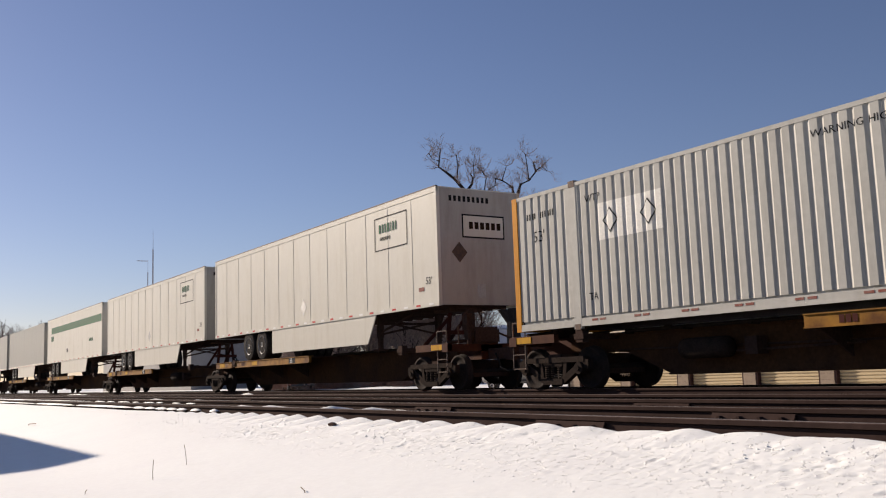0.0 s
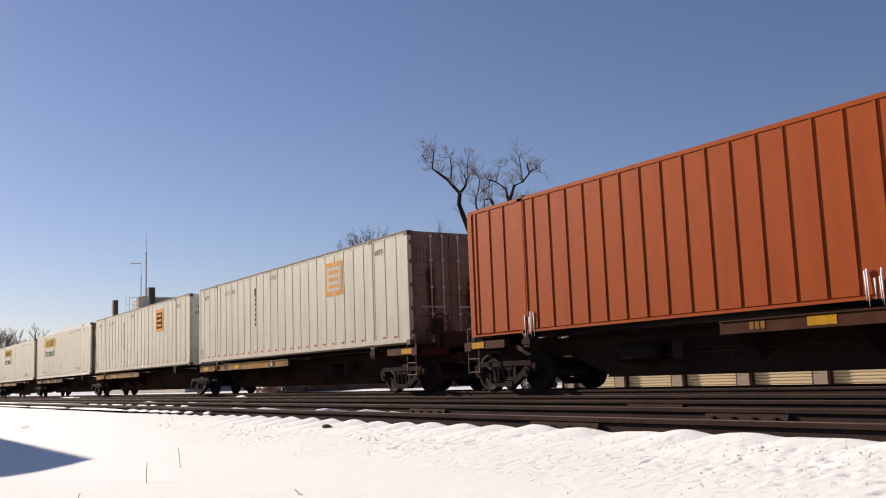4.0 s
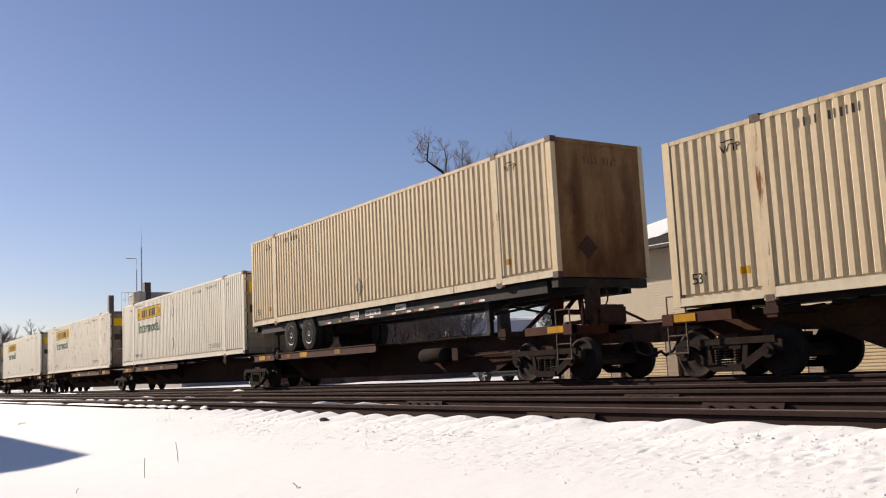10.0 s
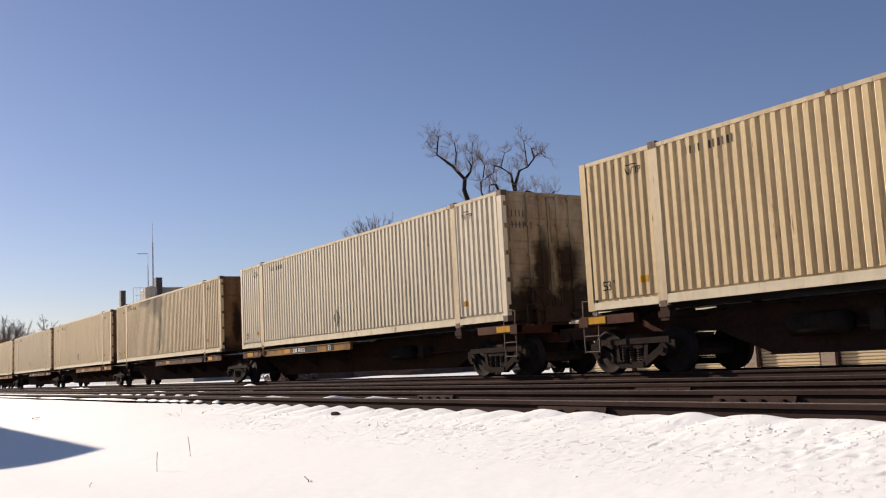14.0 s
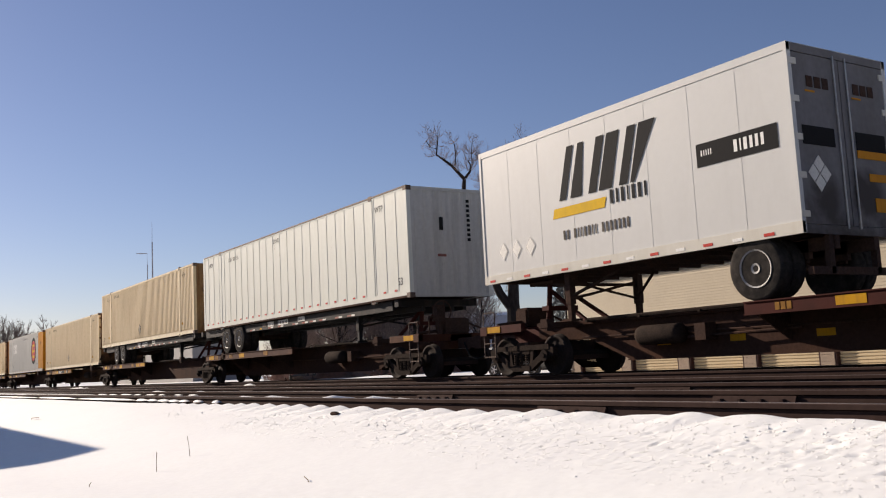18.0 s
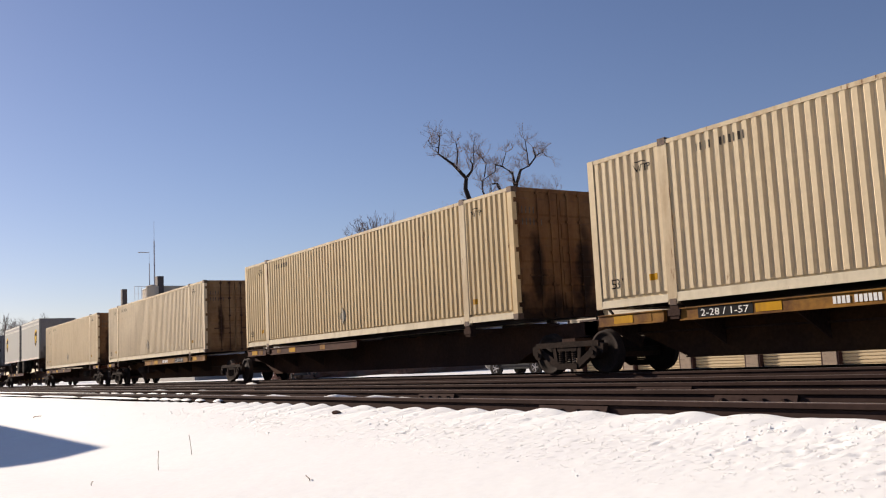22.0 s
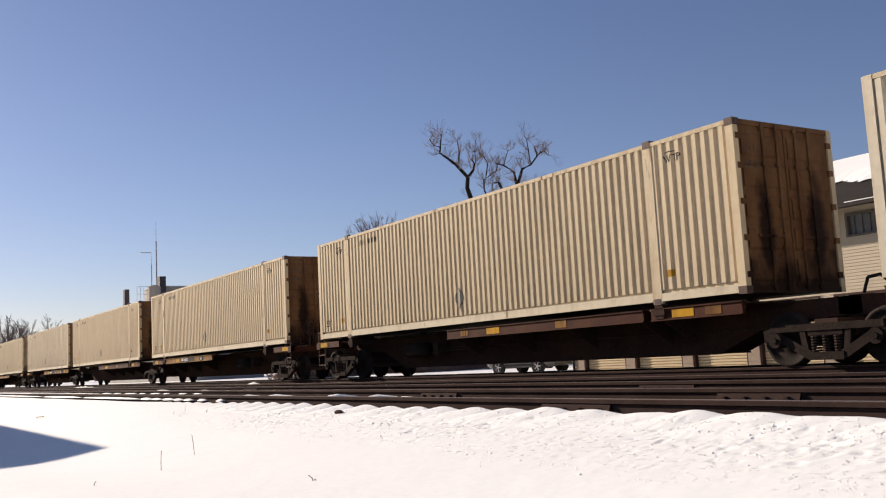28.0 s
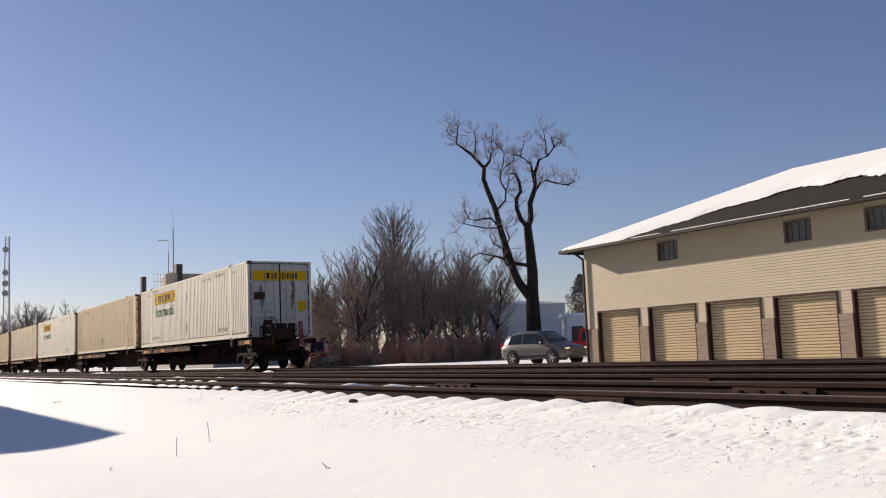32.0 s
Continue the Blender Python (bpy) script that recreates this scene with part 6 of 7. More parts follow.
tagged(new("snow_clods", mesh_of("snow_clods", bm, SNOW, True)), "small clods of snow scattered below the track edge", "snow", kind="stuff")

TWIG = mat("dry_weed_stem", (0.16, 0.11, 0.07), 0.8)
for x, y, h, lean, r in ((-8.5, 2.37, 0.17, -0.02, 0.003), (-8.97, 2.82, 0.18, -0.11, 0.003), (-6.12, 2.76, 0.03, -0.12, 0.0035), (-20.4, 3.2, 0.05, 0.95, 0.008), (-8.4, 1.78, 0.04, 0.03, 0.003)):
    top = thing("weed_stem", "thin dry weed stem standing in the snow", "weed", "weed stems")
    z = ground_height(x, y)
    top.location = (x, y, z)
    bm = bms()
    pts = [(0, 0, -0.05), (lean * 0.3, 0, h * 0.5), (lean, 0.01, h)]
    for p, q in zip(pts, pts[1:]):
        rod(bm, p, q, r, 5)
    part("stem", bm, TWIG, top)
for x, y in ((-9.0, 4.36),):
    top = thing("stone", "small dark stone half buried in snow", "stone", "stones in the snow")
    top.location = (x, y, ground_height(x, y))
    bm = lathe(bms(), [(0.004, -0.03), (0.03, -0.015), (0.04, 0.01), (0.02, 0.026), (0.003, 0.03)], 7, "z")
    for v in bm.verts:
        v.co.x *= 1.7
        v.co += Vector((noise.noise(v.co * 9), noise.noise(v.co * 7 + Vector((3, 0, 0))), 0)) * 0.02
    part("rock", bm, UNDER, top)


# ---- the storage building behind the track ----
SIDING = mat("cream_vinyl_siding", (0.42, 0.36, 0.265), 0.6, 0.0, (0.36, 0.31, 0.225), 0.2, 0.7, 0.04, 12, bump=0.05)
SLAT = mat("cream_roller_door", (0.43, 0.345, 0.225), 0.5, 0.0, (0.36, 0.285, 0.18), 0.2, 1.0, 0.04, 12, bump=0.05)
MAROON = mat("dark_maroon_trim", (0.036, 0.015, 0.013), 0.6)
GUTTER = mat("dark_brown_gutter", (0.014, 0.010, 0.009), 0.6, 0.0, (0.03, 0.02, 0.016), 0.3, 4)
BLOCK = mat("tan_concrete_block", (0.25, 0.195, 0.15), 0.85, 0.0, (0.19, 0.15, 0.12), 0.3, 5, 0.15, 40, bump=0.5)
SHINGLE = mat("dark_brown_shingle", (0.022, 0.018, 0.015), 0.9, 0.0, (0.036, 0.03, 0.025), 0.4, 2, 0.3, 30, bump=0.8)
FRAME = mat("dull_window_frame", (0.11, 0.095, 0.08), 0.6)
GLASS = mat("dusty_window_glass", (0.075, 0.07, 0.062), 0.3, 0.0, (0.11, 0.105, 0.095), 0.4, 3, 0.1, 10, bump=0.02, spec=0.6)
BX0, BX1, BY, BZ0, EAVE = -31.95, 12.0, 27.0, -0.42, 4.72
DOOR_X = [-31.25 + 3.1 * i for i in range(13)]
DOOR_W, DOOR_TOP = 2.58, 1.86


def siding_wall(top, x0, x1, z0, z1, y, lap=0.104):
    """Lap siding, board by board."""
    z = z0
    while z < z1 - 0.01:
        t = min(z + lap, z1)
        part("siding_board", prism(bms(), [(y - 0.026, z), (y - 0.010, t), (y + 0.15, t), (y + 0.15, z)], x0, x1), SIDING, top)
        z = t


def storage_building():
    top = tagged(new("storage_building"), "long cream-sided storage building with roller doors and snowy hip roof", "building")
    # upper wall with window openings, laps as real steps
    win = [-27.42] + [-21.28 + 3.1 * i for i in range(10)]
    ww, wz0, wz1 = 1.1, 3.62, 4.38
    siding_wall(top, BX0, BX1, DOOR_TOP, wz0, BY)
    edges = [BX0] + [e for w in win for e in (w, w + ww)] + [BX1]
    for a, b in zip(edges[::2], edges[1::2]):
        if b > a:
            siding_wall(top, a, b, wz0, EAVE - 0.1, BY)
    for w in win:
        f = new("window")
        f.parent = top
        bmf = bms()
        for dims in ((w, w + 0.08, wz0, wz1), (w + ww - 0.08, w + ww, wz0, wz1), (w + 0.08, w + ww - 0.08, wz0, wz0 + 0.07), (w + 0.08, w + ww - 0.08, wz1 - 0.07, wz1)):
            box(bmf, dims[0], dims[1], BY - 0.04, BY + 0.1, dims[2], dims[3])
        for i in range(1, 4):
            xx = w + ww * i / 4
            box(bmf, xx - 0.01, xx + 0.01, BY + 0.04, BY + 0.06, wz0 + 0.07, wz1 - 0.07)
        box(bmf, w + 0.08, w + ww - 0.08, BY + 0.04, BY + 0.06, (wz0 + wz1) / 2 - 0.012, (wz0 + wz1) / 2 + 0.012)
        part("window_frame", bmf, FRAME, f, "dull brown window frame")
        boxpart("pane", (w + 0.08, w + ww - 0.08, BY + 0.07, BY + 0.09, wz0 + 0.07, wz1 - 0.07), GLASS, f)
        boxpart("wall_strip", (w, w + ww, BY, BY + 0.14, wz1, EAVE - 0.1), SIDING, top)
    # piers between the doors
    ends = [BX0] + [e for d in DOOR_X for e in (d, d + DOOR_W)] + [BX1]
    for a, b in zip(ends[::2], ends[1::2]):
        if b - a > 0.05:
            pier = boxpart("pier", (a + 0.01, b - 0.01, BY + 0.155, BY + 0.3, BZ0, DOOR_TOP), SIDING, top)
            siding_wall(pier, a, b, 1.1, DOOR_TOP, BY)
            for i in range(7):
                z = BZ0 + i * 0.217
                boxpart("block", (a + 0.004 * (i % 2), b - 0.004 * (i % 2), BY - 0.075, BY + 0.15, z, z + 0.210), BLOCK, pier)
    for x in DOOR_X:
        d = new("roller_door")
        d.parent = top
        bm = bms()
        z = BZ0
        while z < DOOR_TOP - 0.02:
            prism(bm, [(BY + 0.17, z), (BY + 0.132, z + 0.03), (BY + 0.132, z + 0.075), (BY + 0.17, z + 0.105), (BY + 0.19, z + 0.105), (BY + 0.19, z)], x + 0.06, x + DOOR_W - 0.06)
            z += 0.108
        part("slats", bm, SLAT, d, "cream ribbed roller curtain")
        bm = bms()
        box(bm, x, x + 0.07, BY - 0.055, BY + 0.2, BZ0, DOOR_TOP - 0.07)
        box(bm, x + DOOR_W - 0.07, x + DOOR_W, BY - 0.055, BY + 0.2, BZ0, DOOR_TOP - 0.07)
        box(bm, x, x + DOOR_W, BY - 0.055, BY + 0.2, DOOR_TOP - 0.07, DOOR_TOP - 0.002)
        part("door_frame", bm, MAROON, d, "dark maroon door frame")
    # side and back walls
    bm = bms()
    box(bm, BX0, BX0 + 0.15, BY + 0.16, BY + 13.0, BZ0, EAVE - 0.1)
    box(bm, BX1 - 0.15, BX1, BY + 0.16, BY + 13.0, BZ0, EAVE - 0.1)
    box(bm, BX0, BX1, BY + 13.0, BY + 13.15, BZ0, EAVE - 0.1)
    part("side_wall", bm, SIDING, top)
    # hip roof
    o, rise, hd = 0.8, 2.82, 6.9 + 0.15
    ex0, ex1, ey0, ey1, rz = BX0 - o + 0.15, BX1 + o, BY - o, BY + 13.15 + o, EAVE - 0.14 + rise
    ry = (ey0 + ey1) / 2
    def hip(bm, dz, skin):
        low = [bm.verts.new(p) for p in ((ex0, ey0, EAVE - 0.14 + dz), (ex1, ey0, EAVE - 0.14 + dz), (ex1, ey1, EAVE - 0.14 + dz), (ex0, ey1, EAVE - 0.14 + dz))]
        rg = [bm.verts.new((ex0 + hd, ry, rz + dz)), bm.verts.new((ex1 - hd, ry, rz + dz))]
        for f in ((low[0], low[1], rg[1], rg[0]), (low[1], low[2], rg[1]), (low[2], low[3], rg[0], rg[1]), (low[3], low[0], rg[0])):
            bm.faces.new(f)
        if skin:
            bm.faces.new(low[::-1])
        return bm
    roof = part("roof", hip(bms(), 0.0, True), SHINGLE, top, "dark shingle hip roof")
    boxpart("gutter", (ex0, ex1, ey0 - 0.12, ey0, EAVE - 0.26, EAVE - 0.12), GUTTER, roof, "dark gutter", 0.02)
    boxpart("fascia", (ex0, ex0 + 0.04, ey0, ey1, EAVE - 0.26, EAVE - 0.12), GUTTER, roof)
    bm = bms()
    rod(bm, (ex0 + 0.9, ey0 - 0.06, EAVE - 0.25), (BX0 + 0.03, BY - 0.11, EAVE - 0.55), 0.05)
    rod(bm, (BX0 + 0.03, BY - 0.11, EAVE - 0.55), (BX0 + 0.03, BY - 0.11, BZ0), 0.05)
    part("downpipe", bm, GUTTER, top, "dark downpipe at the corner")
    # snow on the roof, its lower edge uneven
    sl = rise / hd
    bm = bms()
    n = 620
    prev = None
    for i in range(n + 1):
        x = ex0 + (ex1 - ex0 - 0.2) * i / n
        d = x - ex0
        edge = min(0.0 if d < 3.2 else (d - 3.2) * 0.62, 3.9) * (0.88 + 0.35 * noise.noise((x * 0.45, 2, 0))) + 0.28 * noise.noise((x * 1.3, 5, 0)) + 0.24 * noise.noise((x * 3.7, 7, 0)) + 0.16 * noise.noise((x * 9.0, 3, 0)) + 0.10 * noise.noise((x * 21.0, 6, 0))
        edge = max(0.02, edge)
        up = min(hd, d)
        rows = []
        for k in range(6):
            t = edge + (up - edge) * k / 5 if up > edge else up
            rows.append(bm.verts.new((x, ey0 + t, EAVE - 0.14 + sl * t + (0.0 if k == 0 else 0.10 if up > edge + 0.1 else 0.02))))
        if prev:
            for k in range(5):
                bm.faces.new((prev[k], rows[k], rows[k + 1], prev[k + 1]))
        prev = rows
    part("roof_snow", bm, SNOW, roof, "thick snow on the upper roof", smooth=True)
    bm = bms()
    low = [bm.verts.new(p) for p in ((ex0 + 0.02, ey0 + 0.05, EAVE - 0.09), (ex0 + 0.02, ey1, EAVE - 0.09), (ex0 + hd, ry, rz + 0.1))]
    bm.faces.new(low)
    part("roof_snow", bm, SNOW, roof)
    bm = bms()
    for a, b in ((4.6, 6.2), (6.8, 14.5), (15.0, 22.0), (23.0, 36)):
        box(bm, ex0 + a, ex0 + b, ey0 - 0.05, ey0 + 0.1, EAVE - 0.12, EAVE - 0.085)
    part("eave_snow", bm, SNOW, roof, "thin snow left along the gutter")


storage_building()
for k in range(3):
    ob = tagged(new("snow_bank", mesh_of("snow_bank", lathe(bms(), [(2.4, -0.1), (1.9, 0.12), (0.9, 0.22), (0.05, 0.26)], 14, "z"), SNOW, True)), "low bank of ploughed snow", "snow", kind="stuff")
    ob.location, ob.scale = (-36 - 6 * k, 20.5 + k * 3.0, -0.45), (2.2, 0.9, 1.0)

# ---- a depot behind the camera's left, known by its shadow on the snow ----
def depot():
    top = tagged(new("depot_building"), "small gabled building beside the track whose roof shades the snow", "building")
    k = 4.4
    cx, cy = -11.5 + SUN_TO.x / SUN_TO.z * k, 2.63 + SUN_TO.y / SUN_TO.z * k
    ze = -0.45 + k
    w, ridge = 7.0, 0.01
    boxpart("wall", (cx - 20, cx - 0.6, cy - w + 0.6, cy - 0.6, -0.9, ze - 0.1), SIDING, top)
    bm = prism(bms(), [(cy, ze - 0.12), (cy, ze), (cy - w / 2, ze + ridge * w / 2), (cy - w, ze), (cy - w, ze - 0.12)], cx - 20.6, cx)
    part("roof", bm, SHINGLE, top)


depot()


# ---- bare trees ----
BARK = mat("dark_grey_bark", (0.017, 0.013, 0.012), 0.9, 0.0, (0.036, 0.029, 0.026), 0.4, 5, 0.25, 30, bump=0.8, stretch=(1, 1, 0.3))
BARK_PALE = mat("pale_grey_bark", (0.19, 0.155, 0.14), 0.9, 0.0, (0.10, 0.08, 0.072), 0.4, 5, 0.25, 30, bump=0.5, stretch=(1, 1, 0.3))
TWIGS = mat("frosted_twigs", (0.29, 0.225, 0.20), 0.9, 0.0, (0.15, 0.105, 0.09), 0.4, 4, 0.2, 20, bump=0)

BRUSH = mat("red_brown_brush", (0.30, 0.19, 0.155), 0.9, 0.0, (0.19, 0.12, 0.10), 0.4, 4, 0.2, 20, bump=0)
NEEDLES = mat("grey_green_needles", (0.13, 0.135, 0.125), 0.9, 0.0, (0.2, 0.2, 0.195), 0.4, 2, 0.2, 20, bump=0)


def limb(bm, pts, r0, r1, steps=6):
    """A bent tapering limb through pts."""
    rings = []
    n = len(pts)
    for i, p in enumerate(pts):
        d = (pts[min(i + 1, n - 1)] - pts[max(i - 1, 0)]).normalized()
        u = d.orthogonal().normalized()
        w = d.cross(u)
        r = r0 + (r1 - r0) * i / (n - 1)
        rings.append([bm.verts.new(p + r * (math.cos(2 * math.pi * k / steps) * u + math.sin(2 * math.pi * k / steps) * w)) for k in range(steps)])
    for a, b in zip(rings, rings[1:]):
        for k in range(steps):
            bm.faces.new((a[k], a[(k + 1) % steps], b[(k + 1) % steps], b[k]))
    bm.faces.new(rings[-1])


def grow(rnd, wood, twig, p, d, length, r, depth, crook=0.35, lift=0.15, least=0.0):
    """Grows a limb and, from it, its branches; thin ones go to the twig mesh."""
    n = 4 if depth > 1 else 3
    pts = [p]
    for i in range(n):
        d = (d + Vector((rnd.uniform(-1, 1), rnd.uniform(-1, 1), rnd.uniform(-0.7, 1) + lift)) * crook * 0.5).normalized()
        pts.append(pts[-1] + d * (length / n))
    thin = r < 0.035
    r = max(r, least)
    limb(twig if thin else wood, pts, r, r * 0.55, 3 if thin else 6)
    if depth == 0:
        return
    for k in range(rnd.randint(2, 3) + (1 if depth < 3 else 0)):
        i = rnd.randint(1, n)
        side = Vector((rnd.uniform(-1, 1), rnd.uniform(-1, 1), rnd.uniform(-0.2, 0.8))).normalized()
        grow(rnd, wood, twig, pts[i], (d * 0.75 + side * 0.8).normalized(), length * rnd.uniform(0.5, 0.75), r * (1 - 0.1 * i) * 0.55, depth - 1, crook, lift, least)
    grow(rnd, wood, twig, pts[-1], d, length * 0.65, r * 0.52, depth - 1, crook, lift, least)


def big_tree(x, y, z):
    """The tall crooked tree with two leaning stems and broken-off tops."""
    top = thing("old_tree", "tall bare old tree with two crooked dark stems and thin twigs", "tree")
    top.location = (x, y, z)
    right = Vector((0.60, 0.80, 0))     # the way that lies across the view
    wood, twig = bms(), bms()
    rnd = random.Random(21)
    def P(a, h, deep=0.0):
        return right * a + Vector((-0.80, 0.60, 0)) * deep + Vector((0, 0, h))
    limb(wood, [P(0, -0.3), P(0, 1.2), P(0, 3.1), P(0, 5)], 0.72, 0.52, 10)
    stems = (
        ([P(0, 4.6), P(0.1, 7), P(0, 8.9), P(-0.1, 10.7)], 0.50, 0.33),
        ([P(-0.1, 4.8), P(-1, 6.1), P(-1.4, 7.1), P(-1.9, 9)], 0.38, 0.28),
        ([P(-1.9, 9), P(-2.3, 10.5), P(-2.6, 12.1), P(-3.2, 13.8), P(-3.5, 14.8), P(-3.4, 15.7)], 0.27, 0.16),
        ([P(-3.4, 15.7), P(-3.9, 16.3), P(-4.4, 16.9), P(-5, 17.4), P(-5.6, 17.9), P(-5.5, 18.7), P(-5.4, 19.4)], 0.15, 0.035),
        ([P(-5.6, 18.4), P(-6.1, 18.6), P(-6.4, 19.1)], 0.05, 0.03),
        ([P(-4.1, 16.9), P(-4, 17.9), P(-4.1, 18.8)], 0.07, 0.03),
        ([P(-3.3, 15.8), P(-2.9, 16.3), P(-2.8, 16.8), P(-3, 17.2)], 0.13, 0.04),
        ([P(-2.7, 16.8), P(-2.7, 17.8), P(-2.6, 18.8)], 0.04, 0.02),
        ([P(-2.5, 12.2), P(-1.8, 12.9), P(-1.7, 13.7), P(-2.1, 14.5), P(-2.1, 15.4), P(-1.5, 15.8), P(-1, 16.1), P(-0.9, 16.7)], 0.08, 0.04),
        ([P(-1.7, 13.7), P(-1.4, 14.5), P(-1.4, 15.1)], 0.05, 0.03),
        ([P(-1.9, 15.7), P(-1.7, 16.8), P(-2, 17.3), P(-2.4, 17.7)], 0.05, 0.03),
        ([P(-2.6, 11), P(-3, 11.5), P(-3.7, 11.5), P(-4.2, 11.4), P(-4.8, 11.5), P(-5.2, 12.3)], 0.11, 0.04),
        ([P(-2.4, 10.7), P(-3.4, 10.7), P(-4.3, 10.9), P(-5.3, 11.2), P(-6, 10.5)], 0.06, 0.03),
        ([P(-1.9, 9.2), P(-1.6, 9.8), P(-1.9, 10.6), P(-1.1, 10.9)], 0.08, 0.03),
        ([P(-0.1, 10.6), P(-0.6, 11.3), P(-0.9, 12.2), P(-0.9, 13), P(-0.5, 13.6), P(-0.6, 14.4), P(-0.9, 15.1), P(-1.3, 15.1)], 0.21, 0.09),
        ([P(-0.1, 10.5), P(0.2, 11.3), P(0.2, 12.6), P(0.6, 13.6), P(0.7, 14)], 0.25, 0.19),
        ([P(0.7, 14), P(0.5, 15.2), P(0.4, 15.9), P(-0.4, 16.5), P(-1, 16.7)], 0.14, 0.05),
        ([P(0.7, 14), P(0.7, 15), P(1.1, 16.1), P(1.8, 16.4), P(2.4, 17.1), P(2.2, 17.9)], 0.15, 0.05),
        ([P(1.8, 16.4), P(1.7, 17.6), P(1.6, 18.6)], 0.05, 0.03),
        ([P(2.3, 17.1), P(2.9, 17.5), P(3.3, 17.1)], 0.06, 0.04),
        ([P(0.7, 13.6), P(1.1, 14.2), P(1.6, 14.4), P(2.4, 14.1), P(3.3, 13.9), P(3.9, 14.2)], 0.1, 0.04),
        ([P(-0.4, 16.5), P(0, 17.7)], 0.04, 0.025),
        ([P(-0.2, 7.5), P(-1.2, 7.7), P(-1.9, 7.6), P(-2.2, 8.2), P(-2.9, 8.4), P(-3.4, 7.9), P(-3.7, 8.2)], 0.16, 0.05),
        ([P(-2.0, 7.7), P(-2.2, 9.0), P(-2.9, 9.4), P(-3.2, 10.1)], 0.09, 0.03),
        ([P(-2.9, 8.4), P(-4.1, 8.7), P(-4.9, 8.3), P(-5.6, 8.9)], 0.06, 0.025),
    )
    for pts, r0, r1 in stems:
        limb(wood, pts, r0, r1, 8)
        for k, p in enumerate(pts[1:]):
            for j in range(1 if r0 > 0.24 else 4):
                d = Vector((rnd.uniform(-1, 1), rnd.uniform(-1, 1), rnd.uniform(-0.4, 0.9))).normalized()
                grow(rnd, wood, twig, p, d, rnd.uniform(0.45, 0.9), 0.026, 3 if r1 < 0.06 else 2, 0.9, 0.05)
    part("trunk", wood, BARK, top, "dark crooked stems")
    part("crown", twig, TWIGS, top, "sparse thin twigs")


def bare_tree(name, x, y, z, h, seed, words, pale=False, spread=0.5, depth=4, stems=1, thick=1.0, twig_mat=None, crook=0.4, lift=0.3, least=0.0):
    top = thing(name, words, "tree" if h > 5 else "bush", "bare trees")
    top.location = (x, y, z)
    rnd = random.Random(seed)
    wood, twig = bms(), bms()
    for s in range(stems):
        d = Vector((rnd.uniform(-1, 1) * 0.2 * stems, rnd.uniform(-1, 1) * 0.2 * stems, 1)).normalized()
        base = Vector((rnd.uniform(-0.4, 0.4), rnd.uniform(-0.4, 0.4), -0.2)) * (stems - 1)
        r = h * 0.014 * thick / stems ** 0.4
        pts = [base + d * (h * 0.62) * t + Vector((rnd.uniform(-1, 1), rnd.uniform(-1, 1), 0)) * 0.015 * h * (t > 0) for t in (0, 0.25, 0.5, 0.75, 1.0)]
        if stems > 1:
            stem = bms()
            limb(stem, pts, r, r * 0.4, 6)
            part("stem", stem, BARK_PALE if pale else BARK, top)
        else:
            limb(wood, pts, r, r * 0.4, 7)
        for k in range(14 if stems == 1 else 9):
            t = rnd.uniform(0.2, 1.0)
            p = base + d * (h * 0.62) * t
            a = rnd.uniform(0, 2 * math.pi)
            q = (Vector((math.cos(a), math.sin(a), 0)) * spread + Vector((0, 0, 0.75))).normalized()
            grow(rnd, wood, twig, p, q, h * rnd.uniform(0.16, 0.26) * (1.15 - 0.3 * t), r * (0.6 - 0.3 * t), depth - 1, crook, lift, least)
        grow(rnd, wood, twig, pts[-1], d, h * 0.2, r * 0.4, depth - 1, 0.3, 0.4, least)
    if wood.verts:
        tagged(part("limbs" if stems > 1 else "trunk", wood, BARK_PALE if pale else BARK, top), kind="stuff" if stems > 1 else "")
    part("crown", twig, twig_mat or TWIGS, top, "fine leafless twigs")
    return top


